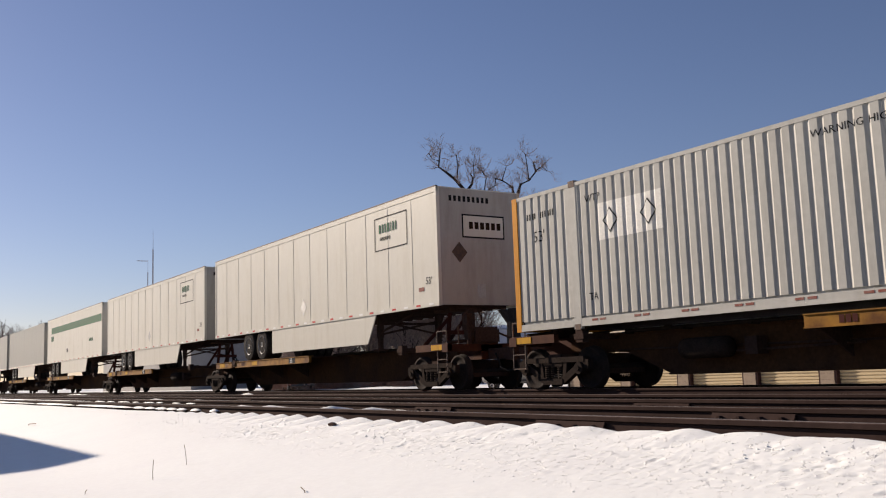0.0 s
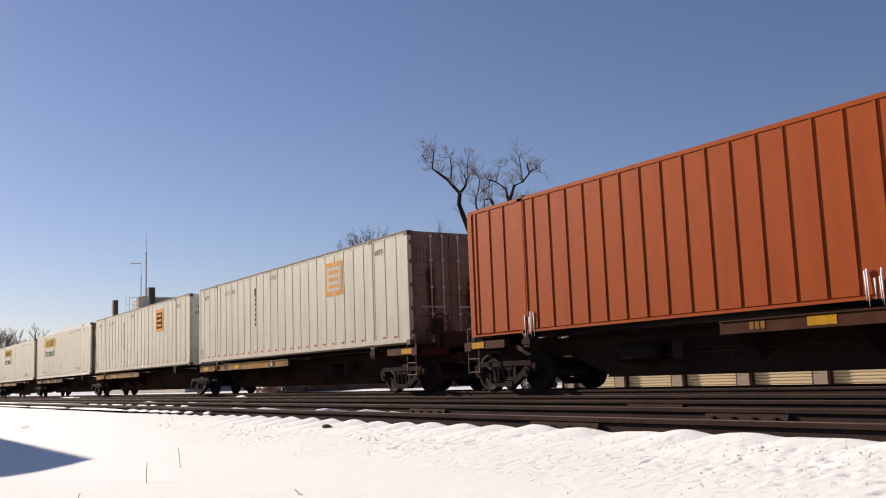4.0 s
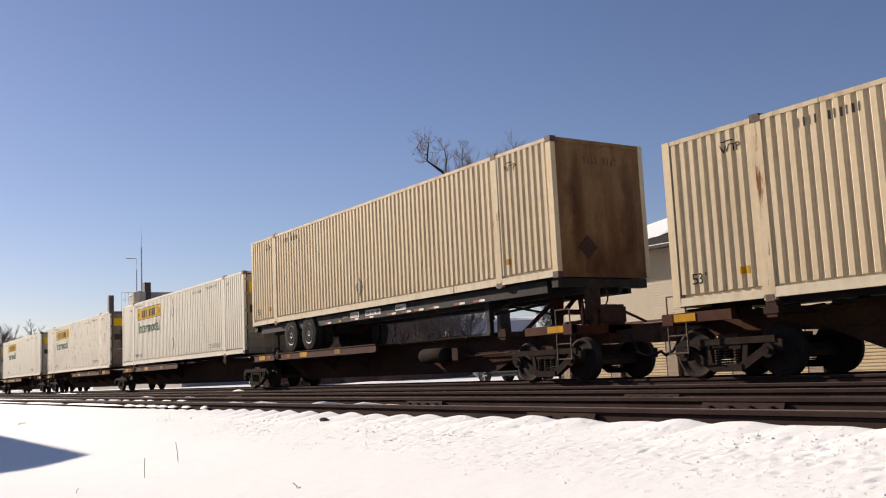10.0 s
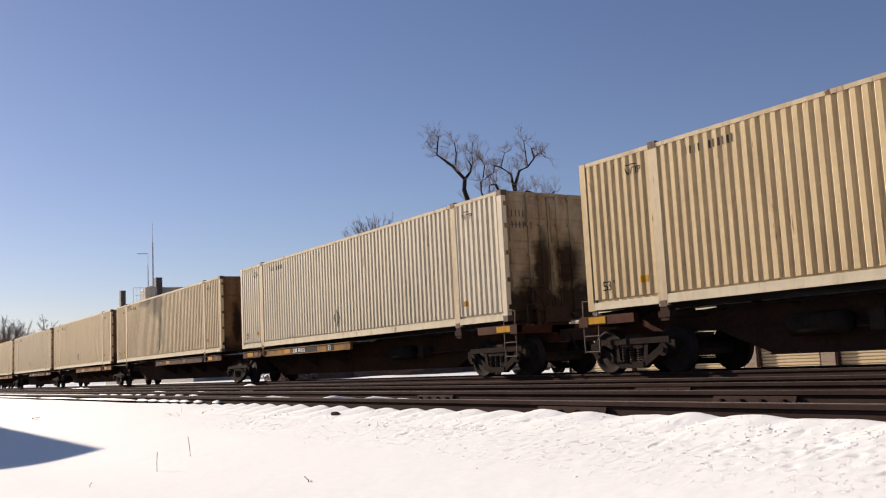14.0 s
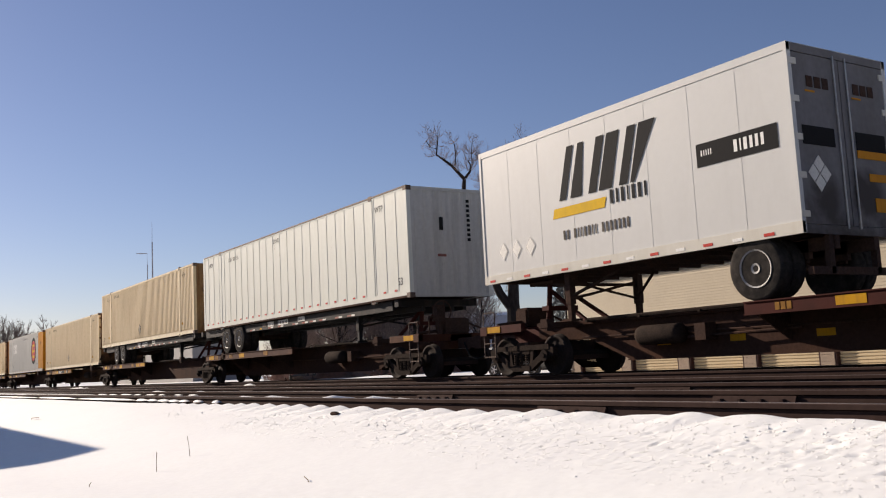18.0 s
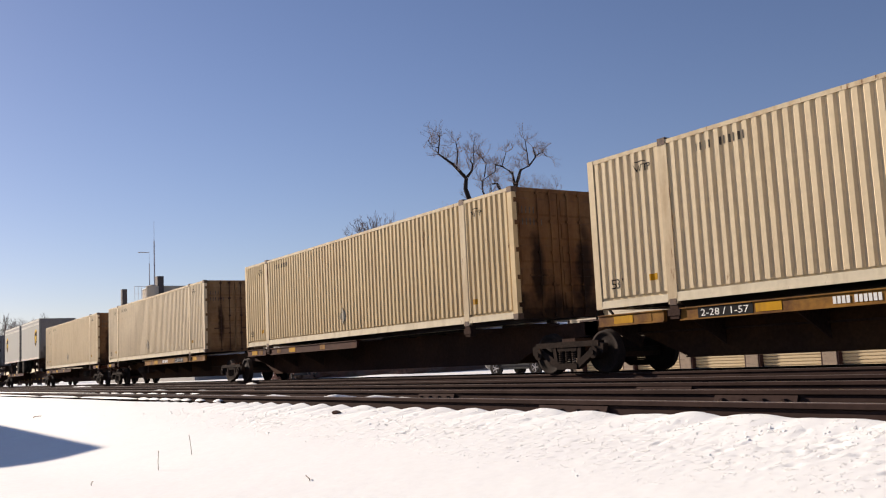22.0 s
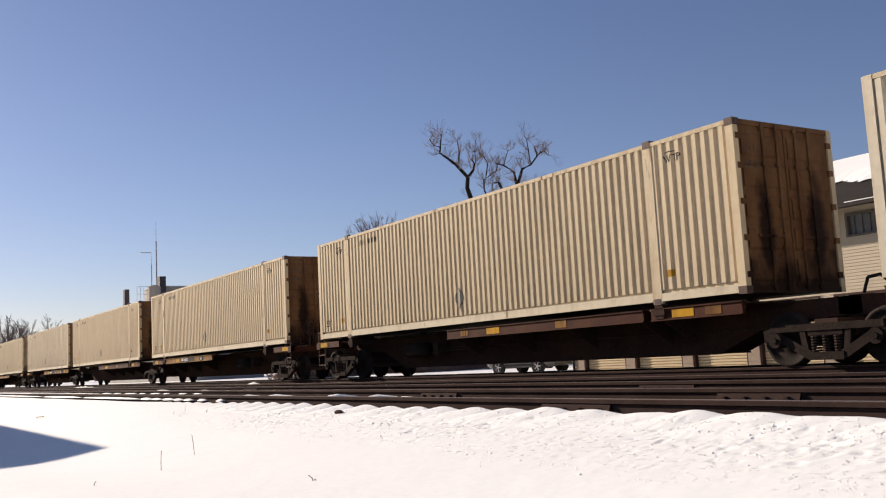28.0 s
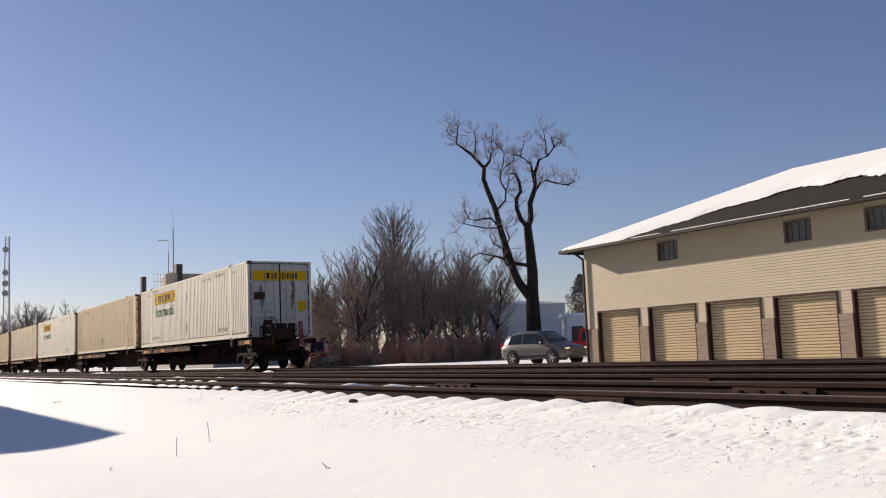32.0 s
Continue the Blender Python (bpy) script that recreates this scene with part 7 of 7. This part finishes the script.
def fan_tree(x, y, z, h, seed, words, lean=0.0, wide=0.6, wood_mat=BARK, thick=1.0, shoots=34):
    """A leafless tree whose boughs rise in a fan and end in fine twigs."""
    top = thing("bare_tree", words, "tree", "bare trees")
    top.location = (x, y, z)
    rnd = random.Random(seed)
    wood, twig = bms(), bms()
    axis = Vector((rnd.uniform(-1, 1) * lean, rnd.uniform(-1, 1) * lean, 1)).normalized()
    bow = Vector((rnd.uniform(-1, 1), rnd.uniform(-1, 1), 0)) * 0.06 * h * lean
    r0 = 0.013 * h * thick

    def stem(t):
        return axis * (h * 0.93 * t) + bow * math.sin(3.0 * t)
    limb(wood, [stem(t) for t in (-0.03, 0.15, 0.3, 0.45, 0.6, 0.75, 0.9, 1.0)], r0, 0.02, 7)
    for k in range(shoots):
        t = 0.20 + 0.74 * ((k + rnd.random()) / shoots) ** 0.85
        a = k * 2.4 + rnd.uniform(-0.4, 0.4)
        out = Vector((math.cos(a), math.sin(a), 0))
        length = h * wide * (0.50 - 0.40 * t * t) * rnd.uniform(0.6, 1.1) + 0.4
        steep = rnd.uniform(0.9, 2.4)
        p = stem(t)
        pts = [p]
        d = (out + axis * steep * 0.6).normalized()
        for m in range(4):
            d = (d + axis * 0.16 + Vector((rnd.uniform(-1, 1), rnd.uniform(-1, 1), rnd.uniform(-1, 1))) * 0.24).normalized()
            pts.append(pts[-1] + d * length / 4)
        limb(wood, pts, max(0.018, r0 * 0.42 * (1 - 0.6 * t)), 0.012, 5)
        for m in range(int(4 + length * 2.2)):
            f = rnd.uniform(0.25, 1.0) * 3.999
            q = pts[int(f)].lerp(pts[int(f) + 1], f % 1)
            e = (d + Vector((rnd.uniform(-1, 1), rnd.uniform(-1, 1), rnd.uniform(-0.3, 0.9))) * 0.75).normalized()
            ln = rnd.uniform(0.35, 1.0) * (0.45 + 0.12 * length)
            mid = q + e * ln * 0.5
            tip = mid + (e + axis * 0.3).normalized() * ln * 0.5
            limb(twig, [q, mid, tip], 0.012, 0.005, 3)
            for w in range(2):
                g = (e + Vector((rnd.uniform(-1, 1), rnd.uniform(-1, 1), rnd.uniform(-0.3, 0.9))) * 0.8).normalized()
                limb(twig, [mid, mid + g * ln * 0.45], 0.009, 0.004, 3)
    part("trunk", wood, wood_mat, top)
    part("crown", twig, TWIGS, top, "fine leafless twigs")
    return top


def along(px, dist):
    """A place at that distance from the camera, px degrees to the right of straight along the track's far end."""
    a = radians(px)
    return -dist * math.cos(a), dist * math.sin(a)


big_tree(*along(36.95, 76.0), -0.45)
rnd = random.Random(77)
x, y = along(28.75, 92)
fan_tree(x, y, -0.45, 15.2, 41, "tall pale bare tree with an upright fan of fine twigs", 0.03, 1.0, BARK_PALE, 0.9, 150)
for i in range(66):
    deg = 22.8 + i * 0.185 + rnd.uniform(-0.25, 0.25)
    x, y = along(deg, rnd.uniform(79, 102))
    tall = 10.6 if 27 < deg < 34 else 8.8
    if i % 2:
        bare_tree("bare_tree", x, y, -0.45, tall * rnd.uniform(0.62, 1.0), 700 + i, "crooked bare thicket tree with tangled brown twigs", i % 3 > 0, 1.0, 4, 1, rnd.uniform(0.9, 1.5), None, 0.75, 0.12, 0.011)
        continue
    fan_tree(x, y, -0.45, tall * rnd.uniform(0.72, 1.15), 500 + i, "bare thicket tree with a leaning dark stem" if i % 3 else "pale bare tree with a fan of fine twigs", 0.35, rnd.uniform(0.7, 1.1), BARK if i % 5 == 1 else BARK_PALE, rnd.uniform(0.7, 1.3), 36)
for i in range(64):
    deg = 22.6 + i * 0.19 + rnd.uniform(-0.2, 0.2)
    x, y = along(deg, rnd.uniform(70, 77))
    bare_tree("scrub_bush", x, y, -0.45, rnd.uniform(1.3, 3.0), 100 + i, "leafless brown scrub bush in the hedge line", True, 1.6, 4, 3, 1.2, BRUSH if i % 5 else None, 1.0, -0.05, 0.013)
for i, (deg, dist, h) in enumerate(((5.8, 240, 17), (7.3, 250, 17), (8.3, 260, 16), (9.3, 240, 16), (4.4, 230, 15), (6.4, 260, 15), (10.2, 260, 14))):
    x, y = along(deg, dist)
    bare_tree("bare_tree", x, y, -0.45, h, 300 + i, "distant bare tree with rounded crown", True, 1.0, 4, 1, 2.4, BARK_PALE, 0.55, 0.25, 0.035)
x, y = along(39.9, 105)
ever = thing("evergreen_tree", "dark dense distant evergreen tree", "tree", "evergreen trees")
ever.location = (x, y, -0.45)
part("trunk", rod(bms(), (0, 0, -0.2), (0, 0, 5.5), 0.2, 7, 0.06), BARK, ever)
bm = bms()
for k in range(5200):
    h = rnd.uniform(1.6, 8.7)
    reach = 2.3 * min(1.0, (8.9 - h) / 3.2) ** 0.7 * (0.75 + 0.45 * noise.noise((h * 1.1, rnd.uniform(0, 1.5), 0)))
    a = rnd.uniform(0, 2 * math.pi)
    reach *= 0.85 + 0.35 * noise.noise((math.cos(a) * 1.3, math.sin(a) * 1.3, h * 0.9))
    r = reach * math.sqrt(rnd.uniform(0.1, 1))
    c = Vector((r * math.cos(a), r * math.sin(a), h))
    bm.faces.new([bm.verts.new(c + Vector((rnd.uniform(-1, 1), rnd.uniform(-1, 1), rnd.uniform(-1, 1))) * 0.17) for i in range(3)])
part("crown", bm, NEEDLES, ever, "grey-green needle tufts")

# ---- beyond the trees ----
HAZE_WALL = mat("blue_grey_metal_wall", (0.60, 0.60, 0.64), 0.6, 0.0, (0.68, 0.68, 0.72), 0.3, 0.5, 0.05, 8)
TAN_WALL = mat("tan_concrete_wall", (0.42, 0.36, 0.29), 0.8, 0.0, (0.33, 0.28, 0.22), 0.3, 0.4, 0.08, 8)
FAR_GREY = mat("grey_brick_wall", (0.30, 0.29, 0.28), 0.85, 0.0, (0.22, 0.21, 0.2), 0.3, 0.5, 0.1, 8)
STACK = mat("dark_steel_stack", (0.07, 0.06, 0.06), 0.7)
MAST = mat("grey_mast_steel", (0.36, 0.35, 0.37), 0.6, 0.1)


def face_on(ob, x, y, z, turn=0.0):
    ob.matrix_basis = pose(x, y, z, 0, 0, turn)
    return ob


def grain_plant():
    """The works with a chimney and two whip masts seen over the train."""
    top = tagged(new("works_building"), "distant tan works building with a dark chimney, tank and railing", "building")
    x, y = along(15.0, 130)
    face_on(top, x, y, -0.45, 0)
    boxpart("wall", (-22, 20, 0, 8, 0, 9.0), FAR_GREY, top, "grey lower wall")
    boxpart("roof", (-22.4, 20.4, -0.4, 8.4, 9.0, 9.3), SNOW, top, "snow-covered flat roof")
    boxpart("tower_wall", (-3.0, 2.6, 0.35, 8.2, 9.3, 12.4), TAN_WALL, top, "tan roof tower")
    boxpart("tower_roof", (-3.1, 2.7, 0.25, 8.3, 12.4, 12.47), SNOW, top)
    part("tank", lathe(bms(), [(0.8, 9.3), (0.8, 12.3), (0.2, 12.5)], 16, "z", (3.5, -0.1, 0)), TAN_WALL, top, "pale tank")
    boxpart("vent_box", (2.7, 3.8, 0.5, 1.3, 9.3, 13.6), STACK, top, "dark roof vent box")
    boxpart("chimney", (-17.4, -16.5, 1, 1.7, 9.3, 13.75), STACK, top, "square dark chimney")
    cage = new("ladder_cage")
    cage.parent = top
    for a in np.arange(-0.6, 1.2, 0.45):
        part("post", rod(bms(), (-0.9, a - 0.6, 9.3), (-0.9, a - 0.6, 12.7), 0.03, 4), MAST, cage)
    for z in (10.6, 11.7, 12.7):
        part("hoop", rod(bms(), (-0.9, -1.2, z), (-0.9, 0.6, z), 0.03, 4), MAST, cage)
    for i in range(6):
        boxpart("window", (-20 + i * 6.4, -17.5 + i * 6.4, -0.05, 0.02, 4.2, 6.4), GLASS, top)


grain_plant()


def whip_mast(deg, dist, z0, h, r):
    top = thing("antenna_mast", "thin grey whip antenna mast", "antenna mast", "masts")
    x, y = along(deg, dist)
    top.location = (x, y, 0)
    part("pole", rod(bms(), (0, 0, z0), (0, 0, z0 + h * 0.72), r, 8, r * 0.8), MAST, top)
    part("whip", rod(bms(), (0, 0, z0 + h * 0.72), (0, 0, z0 + h), r * 0.3, 6, r * 0.15), MAST, top)
    return top


def lattice_tower(deg, dist, h):
    top = thing("radio_tower", "distant lattice radio tower with round dishes", "radio tower")
    x, y = along(deg, dist)
    top.location = (x, y, -0.45)
    c = [Vector((1.1 * math.cos(a), 1.1 * math.sin(a), 0)) for a in (0.3, 2.4, 4.5)]
    for p in c:
        part("leg", rod(bms(), p, p * 0.45 + Vector((0, 0, h)), 0.12, 5), MAST, top)
    bm = bms()
    n = 26
    for i in range(n):
        k0, k1 = 1 - 0.55 * i / n, 1 - 0.55 * (i + 1) / n
        for a in range(3):
            rod(bm, c[a] * k0 + Vector((0, 0, h * i / n)), c[(a + 1) % 3] * k1 + Vector((0, 0, h * (i + 1) / n)), 0.05, 4)
    part("bracing", bm, MAST, top)
    for z in (h * 0.90, h * 0.73, h * 0.65, h * 0.58):
        part("dish", lathe(bms(), [(0.1, -0.3), (0.5, -0.2), (0.65, 0.1), (0.6, 0.15)], 16, "x", (0.9, -0.6, z)), FAR_GREY, top, "round dish")


# ---- parked vehicles ----
CAR_GLASS = mat("tinted_car_glass", (0.012, 0.013, 0.015), 0.06, bump=0, spec=0.5)
SILVER = mat("silver_car_paint", (0.11, 0.108, 0.106), 0.3, 0.3, (0.09, 0.088, 0.085), 0.3, 2, 0.03, 10, bump=0)
BLACK_PAINT = mat("dark_car_paint", (0.03, 0.03, 0.035), 0.25, 0.2, bump=0)
RED_PAINT = mat("red_car_paint", (0.24, 0.016, 0.014), 0.3, 0.1, bump=0)
DARK_RED = mat("dark_red_car_paint", (0.085, 0.016, 0.013), 0.4, 0.0, bump=0)
LAMP = mat("clear_lamp_glass", (0.75, 0.75, 0.75), 0.05, 0.6, bump=0)
TAIL = mat("red_lamp_glass", (0.45, 0.02, 0.02), 0.2, bump=0)


def pickup(words, body, L=5.2, Wd=1.9, Ht=1.95):
    """A pickup truck pointing along +x, standing on z = 0."""
    top = thing("pickup_truck", words, "pickup truck", "parked vehicles")
    h = Wd / 2
    side = [(-L / 2, 0.5), (-L / 2, 1.12), (0.0, 1.14), (L / 2 - 1.3, 1.14), (L / 2 - 0.15, 1.05), (L / 2, 0.85), (L / 2, 0.45), (-L / 2 + 0.2, 0.42)]
    roof = [(-0.55, 1.12), (-0.45, Ht - 0.06), (-0.1, Ht), (0.75, Ht - 0.02), (L / 2 - 1.25, 1.12)]
    bm = prism(bms(), side, -h, h, 1)
    bmesh.ops.bevel(bm, geom=[e for e in bm.edges if abs(e.verts[0].co.y - e.verts[1].co.y) < 1e-5], offset=0.06, segments=2, affect="EDGES")
    part("body", bm, body, top, smooth=False)
    va = bms()
    a = [va.verts.new((x, -h + 0.08 + 0.22 * max(0, z - 1.06), z)) for x, z in roof]
    b = [va.verts.new((x, h - 0.08 - 0.22 * max(0, z - 1.06), z)) for x, z in roof]
    va.faces.new(a)
    va.faces.new(b[::-1])
    for i in range(len(roof)):
        j = (i + 1) % len(roof)
        va.faces.new((a[i], b[i], b[j], a[j]))
    part("cabin", va, body, top)
    # windscreen and rear glass lie on the slopes of the cabin
    for i, j, k in ((-2, -1, 1), (0, 1, -1)):
        (xa, za), (xb, zb) = roof[i], roof[j]
        g = bms()
        q = []
        for t0, s in ((0.12, -1), (0.12, 1), (0.88, 1), (0.88, -1)):
            xx, zz = xa + (xb - xa) * t0, za + (zb - za) * t0
            q.append(g.verts.new((xx + 0.012 * k, s * (h - 0.16 - 0.22 * max(0, zz - 1.06)), zz + 0.012)))
        g.faces.new(q)
        part("windscreen" if k > 0 else "rear_glass", g, CAR_GLASS, top, "tinted glass")
    boxpart("grille", (L / 2 - 0.04, L / 2 + 0.015, -h * 0.45, h * 0.45, 0.5, 0.78), BLACK_PAINT, top, "black grille")
    boxpart("bumper", (L / 2 - 0.1, L / 2 + 0.05, -h + 0.08, h - 0.08, 0.34, 0.5), BLACK_PAINT, top, "", 0.03)
    # side glass
    for s in (-1, 1):
        g = bms()
        pts = [(roof[0][0] + 0.28, 1.12), (roof[1][0] + 0.22, Ht - 0.16), (roof[-2][0] - 0.1, Ht - 0.2), (roof[-1][0] - 0.25, 1.12)]
        vs = [g.verts.new((x, s * (h - 0.075 - 0.22 * (z - 1.06)), z)) for x, z in pts]
        g.faces.new(vs if s < 0 else vs[::-1])
        part("side_glass", g, CAR_GLASS, top)
        part("mirror", lathe(bms(), [(0.02, -0.1), (0.09, -0.05), (0.09, 0.05), (0.02, 0.1)], 8, "y", (roof[-1][0] - 0.3, s * (h + 0.08), 1.12)), body, top)
        boxpart("headlamp", (L / 2 - 0.22, L / 2 - 0.01, *sorted((s * (h - 0.06), s * (h - 0.42))), 0.72, 0.88), LAMP, top, "clear headlamp")
        boxpart("tail_lamp", (-L / 2 - 0.03, -L / 2 + 0.12, *sorted((s * (h - 0.02), s * (h - 0.22))), 0.8, 1.1), TAIL, top, "red tail lamp")
        boxpart("side_trim", (-0.9, 0.95, *sorted((s * (h + 0.012), s * (h - 0.01))), 0.52, 0.58), BLACK_PAINT, top)
    wx = L * 0.295
    for x in (-wx, wx):
        for s in (-1, 1):
            w = new("wheel")
            w.parent = top
            w.location = (x, s * (h - 0.02), 0.36)
            bm = lathe(bms(), [(0.22, -0.03), (0.33, -0.035), (0.36, 0.0), (0.36, 0.17), (0.32, 0.2)], 22)
            part("tyre", bm, TYRE, w, smooth=True)
            bm = lathe(bms(), [(0.03, -0.05), (0.06, -0.045), (0.07, 0.0), (0.19, -0.02), (0.215, -0.04), (0.22, 0.0)], 18)
            for i in range(5):
                t = 2 * math.pi * i / 5
                rod(bm, (0.05 * math.cos(t), -0.03, 0.05 * math.sin(t)), (0.2 * math.cos(t), -0.035, 0.2 * math.sin(t)), 0.022, 5)
            part("rim", bm, GALV, w)
            if s > 0:
                w.rotation_euler = (0, 0, math.pi)
    return top


def crossover(words, body):
    """A rounded crossover car pointing along +x, standing on z = 0: a body lofted through cross sections."""
    top = thing("parked_car", words, "car", "parked vehicles")
    rows = ((-2.25, 0.46, 0.80, 0.92, 0.76, 0.66), (-2.17, 0.36, 0.95, 1.12, 0.86, 0.68), (-1.98, 0.30, 0.99, 1.46, 0.90, 0.61), (-1.5, 0.28, 1.00, 1.64, 0.91, 0.62),
            (-0.7, 0.28, 1.00, 1.70, 0.91, 0.64), (0.1, 0.28, 0.99, 1.68, 0.91, 0.64), (0.55, 0.28, 0.98, 1.50, 0.91, 0.66), (1.05, 0.28, 0.97, 1.12, 0.91, 0.72),
            (1.25, 0.28, 0.95, 1.02, 0.91, 0.74), (1.85, 0.30, 0.86, 0.93, 0.89, 0.72), (2.14, 0.34, 0.72, 0.79, 0.83, 0.66), (2.25, 0.42, 0.60, 0.66, 0.70, 0.58))

    def ring(lo, belt, hi, half, roof):
        side = [(half * 0.82, lo), (half * 0.97, lo + 0.10), (half, (lo + belt) / 2), (half * 0.985, belt - 0.04), (half * 0.94, belt + 0.01), ((half * 0.94 + roof) / 2, (belt + hi) / 2), (roof, hi - 0.05), (roof * 0.75, hi)]
        return side + [(-y, z) for y, z in side[::-1]]
    bm = bms()
    loops = [[bm.verts.new((r[0], y, z)) for y, z in ring(*r[1:])] for r in rows]
    n = len(loops[0])
    for p, q in zip(loops, loops[1:]):
        for i in range(n):
            bm.faces.new((p[i], q[i], q[(i + 1) % n], p[(i + 1) % n]))
    bm.faces.new(loops[0])
    bm.faces.new(loops[-1][::-1])
    part("body", bm, body, top, smooth=True)

    def at(x):
        for p, q in zip(rows, rows[1:]):
            if p[0] <= x <= q[0]:
                f = (x - p[0]) / (q[0] - p[0])
                return [u + (v - u) * f for u, v in zip(p[1:], q[1:])]
    for s in (-1, 1):
        for x0, x1, x2, x3 in ((-1.72, -1.55, -0.78, -0.78), (-0.70, -0.70, 0.12, 0.12), (0.18, 0.18, 0.42, 0.86)):
            g = bms()
            q = []
            for x, high in ((x0, 0), (x1, 1), (x2, 1), (x3, 0)):
                lo, belt, hi, half, roof = at(x)
                f = 0.80 if high else 0.08
                q.append(g.verts.new((x, s * (half * 0.94 + (roof - half * 0.94) * f + 0.012), belt + (hi - belt) * f)))
            g.faces.new(q if s < 0 else q[::-1])
            part("side_glass", g, CAR_GLASS, top, "dark side window")
        part("mirror", lathe(bms(), [(0.02, -0.1), (0.09, -0.06), (0.09, 0.06), (0.02, 0.1)], 8, "y", (0.72, s * 0.98, 1.06)), body, top)
        boxpart("headlamp", (1.98, 2.15, *sorted((s * 0.50, s * 0.80)), 0.68, 0.82), LAMP, top, "clear headlamp", 0.03)
        boxpart("tail_lamp", (-2.23, -2.06, *sorted((s * 0.62, s * 0.86)), 0.84, 1.08), TAIL, top, "red tail lamp", 0.03)
        boxpart("side_trim", (-0.95, 0.95, *sorted((s * 0.918, s * 0.88)), 0.36, 0.46), BLACK_PAINT, top, "black sill trim")
        for x in (-1.33, 1.33):
            part("wheel_arch", lathe(bms(), [(0.05, 0.86), (0.415, 0.86), (0.415, 0.915), (0.05, 0.917)], 20, "y", (x, 0, 0.36)) if s > 0 else lathe(bms(), [(0.05, -0.917), (0.415, -0.915), (0.415, -0.86), (0.05, -0.86)], 20, "y", (x, 0, 0.36)), BLACK_PAINT, top, "dark wheel arch")
            w = new("wheel")
            w.parent = top
            w.location = (x, s * 0.91, 0.34)
            if s > 0:
                w.rotation_euler = (0, 0, math.pi)
            part("tyre", lathe(bms(), [(0.22, -0.03), (0.31, -0.035), (0.34, 0.0), (0.34, 0.17), (0.30, 0.2)], 22), TYRE, w, smooth=True)
            bm = lathe(bms(), [(0.03, -0.05), (0.06, -0.045), (0.07, 0.0), (0.19, -0.02), (0.215, -0.04), (0.22, 0.0)], 18)
            for i in range(5):
                t = 2 * math.pi * i / 5
                rod(bm, (0.05 * math.cos(t), -0.03, 0.05 * math.sin(t)), (0.2 * math.cos(t), -0.035, 0.2 * math.sin(t)), 0.028, 5)
            part("rim", bm, MAST, w, "grey alloy rim")
    for name, (xa, xb), k in (("windscreen", (0.98, 0.22), 1), ("rear_glass", (-2.12, -1.66), -1)):
        g = bms()
        q = []
        for x, s in ((xa, -1), (xa, 1), (xb, 1), (xb, -1)):
            lo, belt, hi, half, roof = at(x)
            q.append(g.verts.new((x + 0.015 * k, s * roof * 0.93, hi + 0.014)))
        g.faces.new(q)
        part(name, g, CAR_GLASS, top, "tinted glass")
    boxpart("grille", (2.19, 2.262, -0.42, 0.42, 0.50, 0.62), BLACK_PAINT, top, "black grille", 0.02)
    boxpart("bumper", (2.12, 2.275, -0.66, 0.66, 0.36, 0.47), BLACK_PAINT, top, "", 0.03)
    return top


def at_ground(ob, px_deg, dist, turn, z=-0.45):
    x, y = along(px_deg, dist)
    return face_on(ob, x, y, z, turn)


SHED_WHITE = mat("white_shed_board", (0.62, 0.63, 0.66), 0.6)


def far_shed(deg, dist, w, h, d, wall_mat, words, door_mat=None):
    top = tagged(new("shed"), words, "shed")
    x, y = along(deg, dist)
    face_on(top, x, y, -0.45, 57)
    boxpart("wall", (-w / 2, w / 2, 0, d, 0, h), wall_mat, top)
    part("roof", prism(bms(), [(-0.3, h), (d + 0.3, h), (d / 2, h + d * 0.08)], -w / 2 - 0.3, w / 2 + 0.3), SNOW, top, "snow-covered gable roof")
    if door_mat:
        boxpart("door", (-w * 0.28, w * 0.22, -0.06, 0.0, 0, h * 0.75), door_mat, top)
    return top


whip_mast(15.5, 131.6, 11.5, 9.7, 0.10)
m2 = whip_mast(15.22, 131.6, 11.5, 5.4, 0.07)
part("arm", rod(bms(), (-0.2, -1.4, 16.9), (0, 0, 16.9), 0.06, 5), MAST, m2, "short side arm")
lattice_tower(6.6, 230, 30.4)
at_ground(crossover("silver parked crossover car standing on the snow", SILVER), 37.5, 47.5, 10)
at_ground(pickup("red parked pickup truck beside a small white shed", RED_PAINT, 5.4, 1.9, 1.95), 40.4, 58.0, 20)
at_ground(pickup("dark red parked utility truck behind the train", DARK_RED, 5.0, 1.85, 2.0), 23.85, 72.0, -16)
far_shed(36.55, 88, 7.2, 4.9, 6, HAZE_WALL, "blue-grey metal shed behind the trees")
far_shed(39.6, 78, 1.9, 3.3, 4, SHED_WHITE, "small white shed with a dark door", BLACK_PAINT)
far_shed(33.2, 118, 16, 2.6, 8, FAR_GREY, "low grey house behind the trees, snow on its roof")


# ---- motion ----
def motions():
    for ob, x, y, z in moving:
        walk(ob, [(t, pose(x - s, y, z)) for t, s in TRAVEL])


motions()
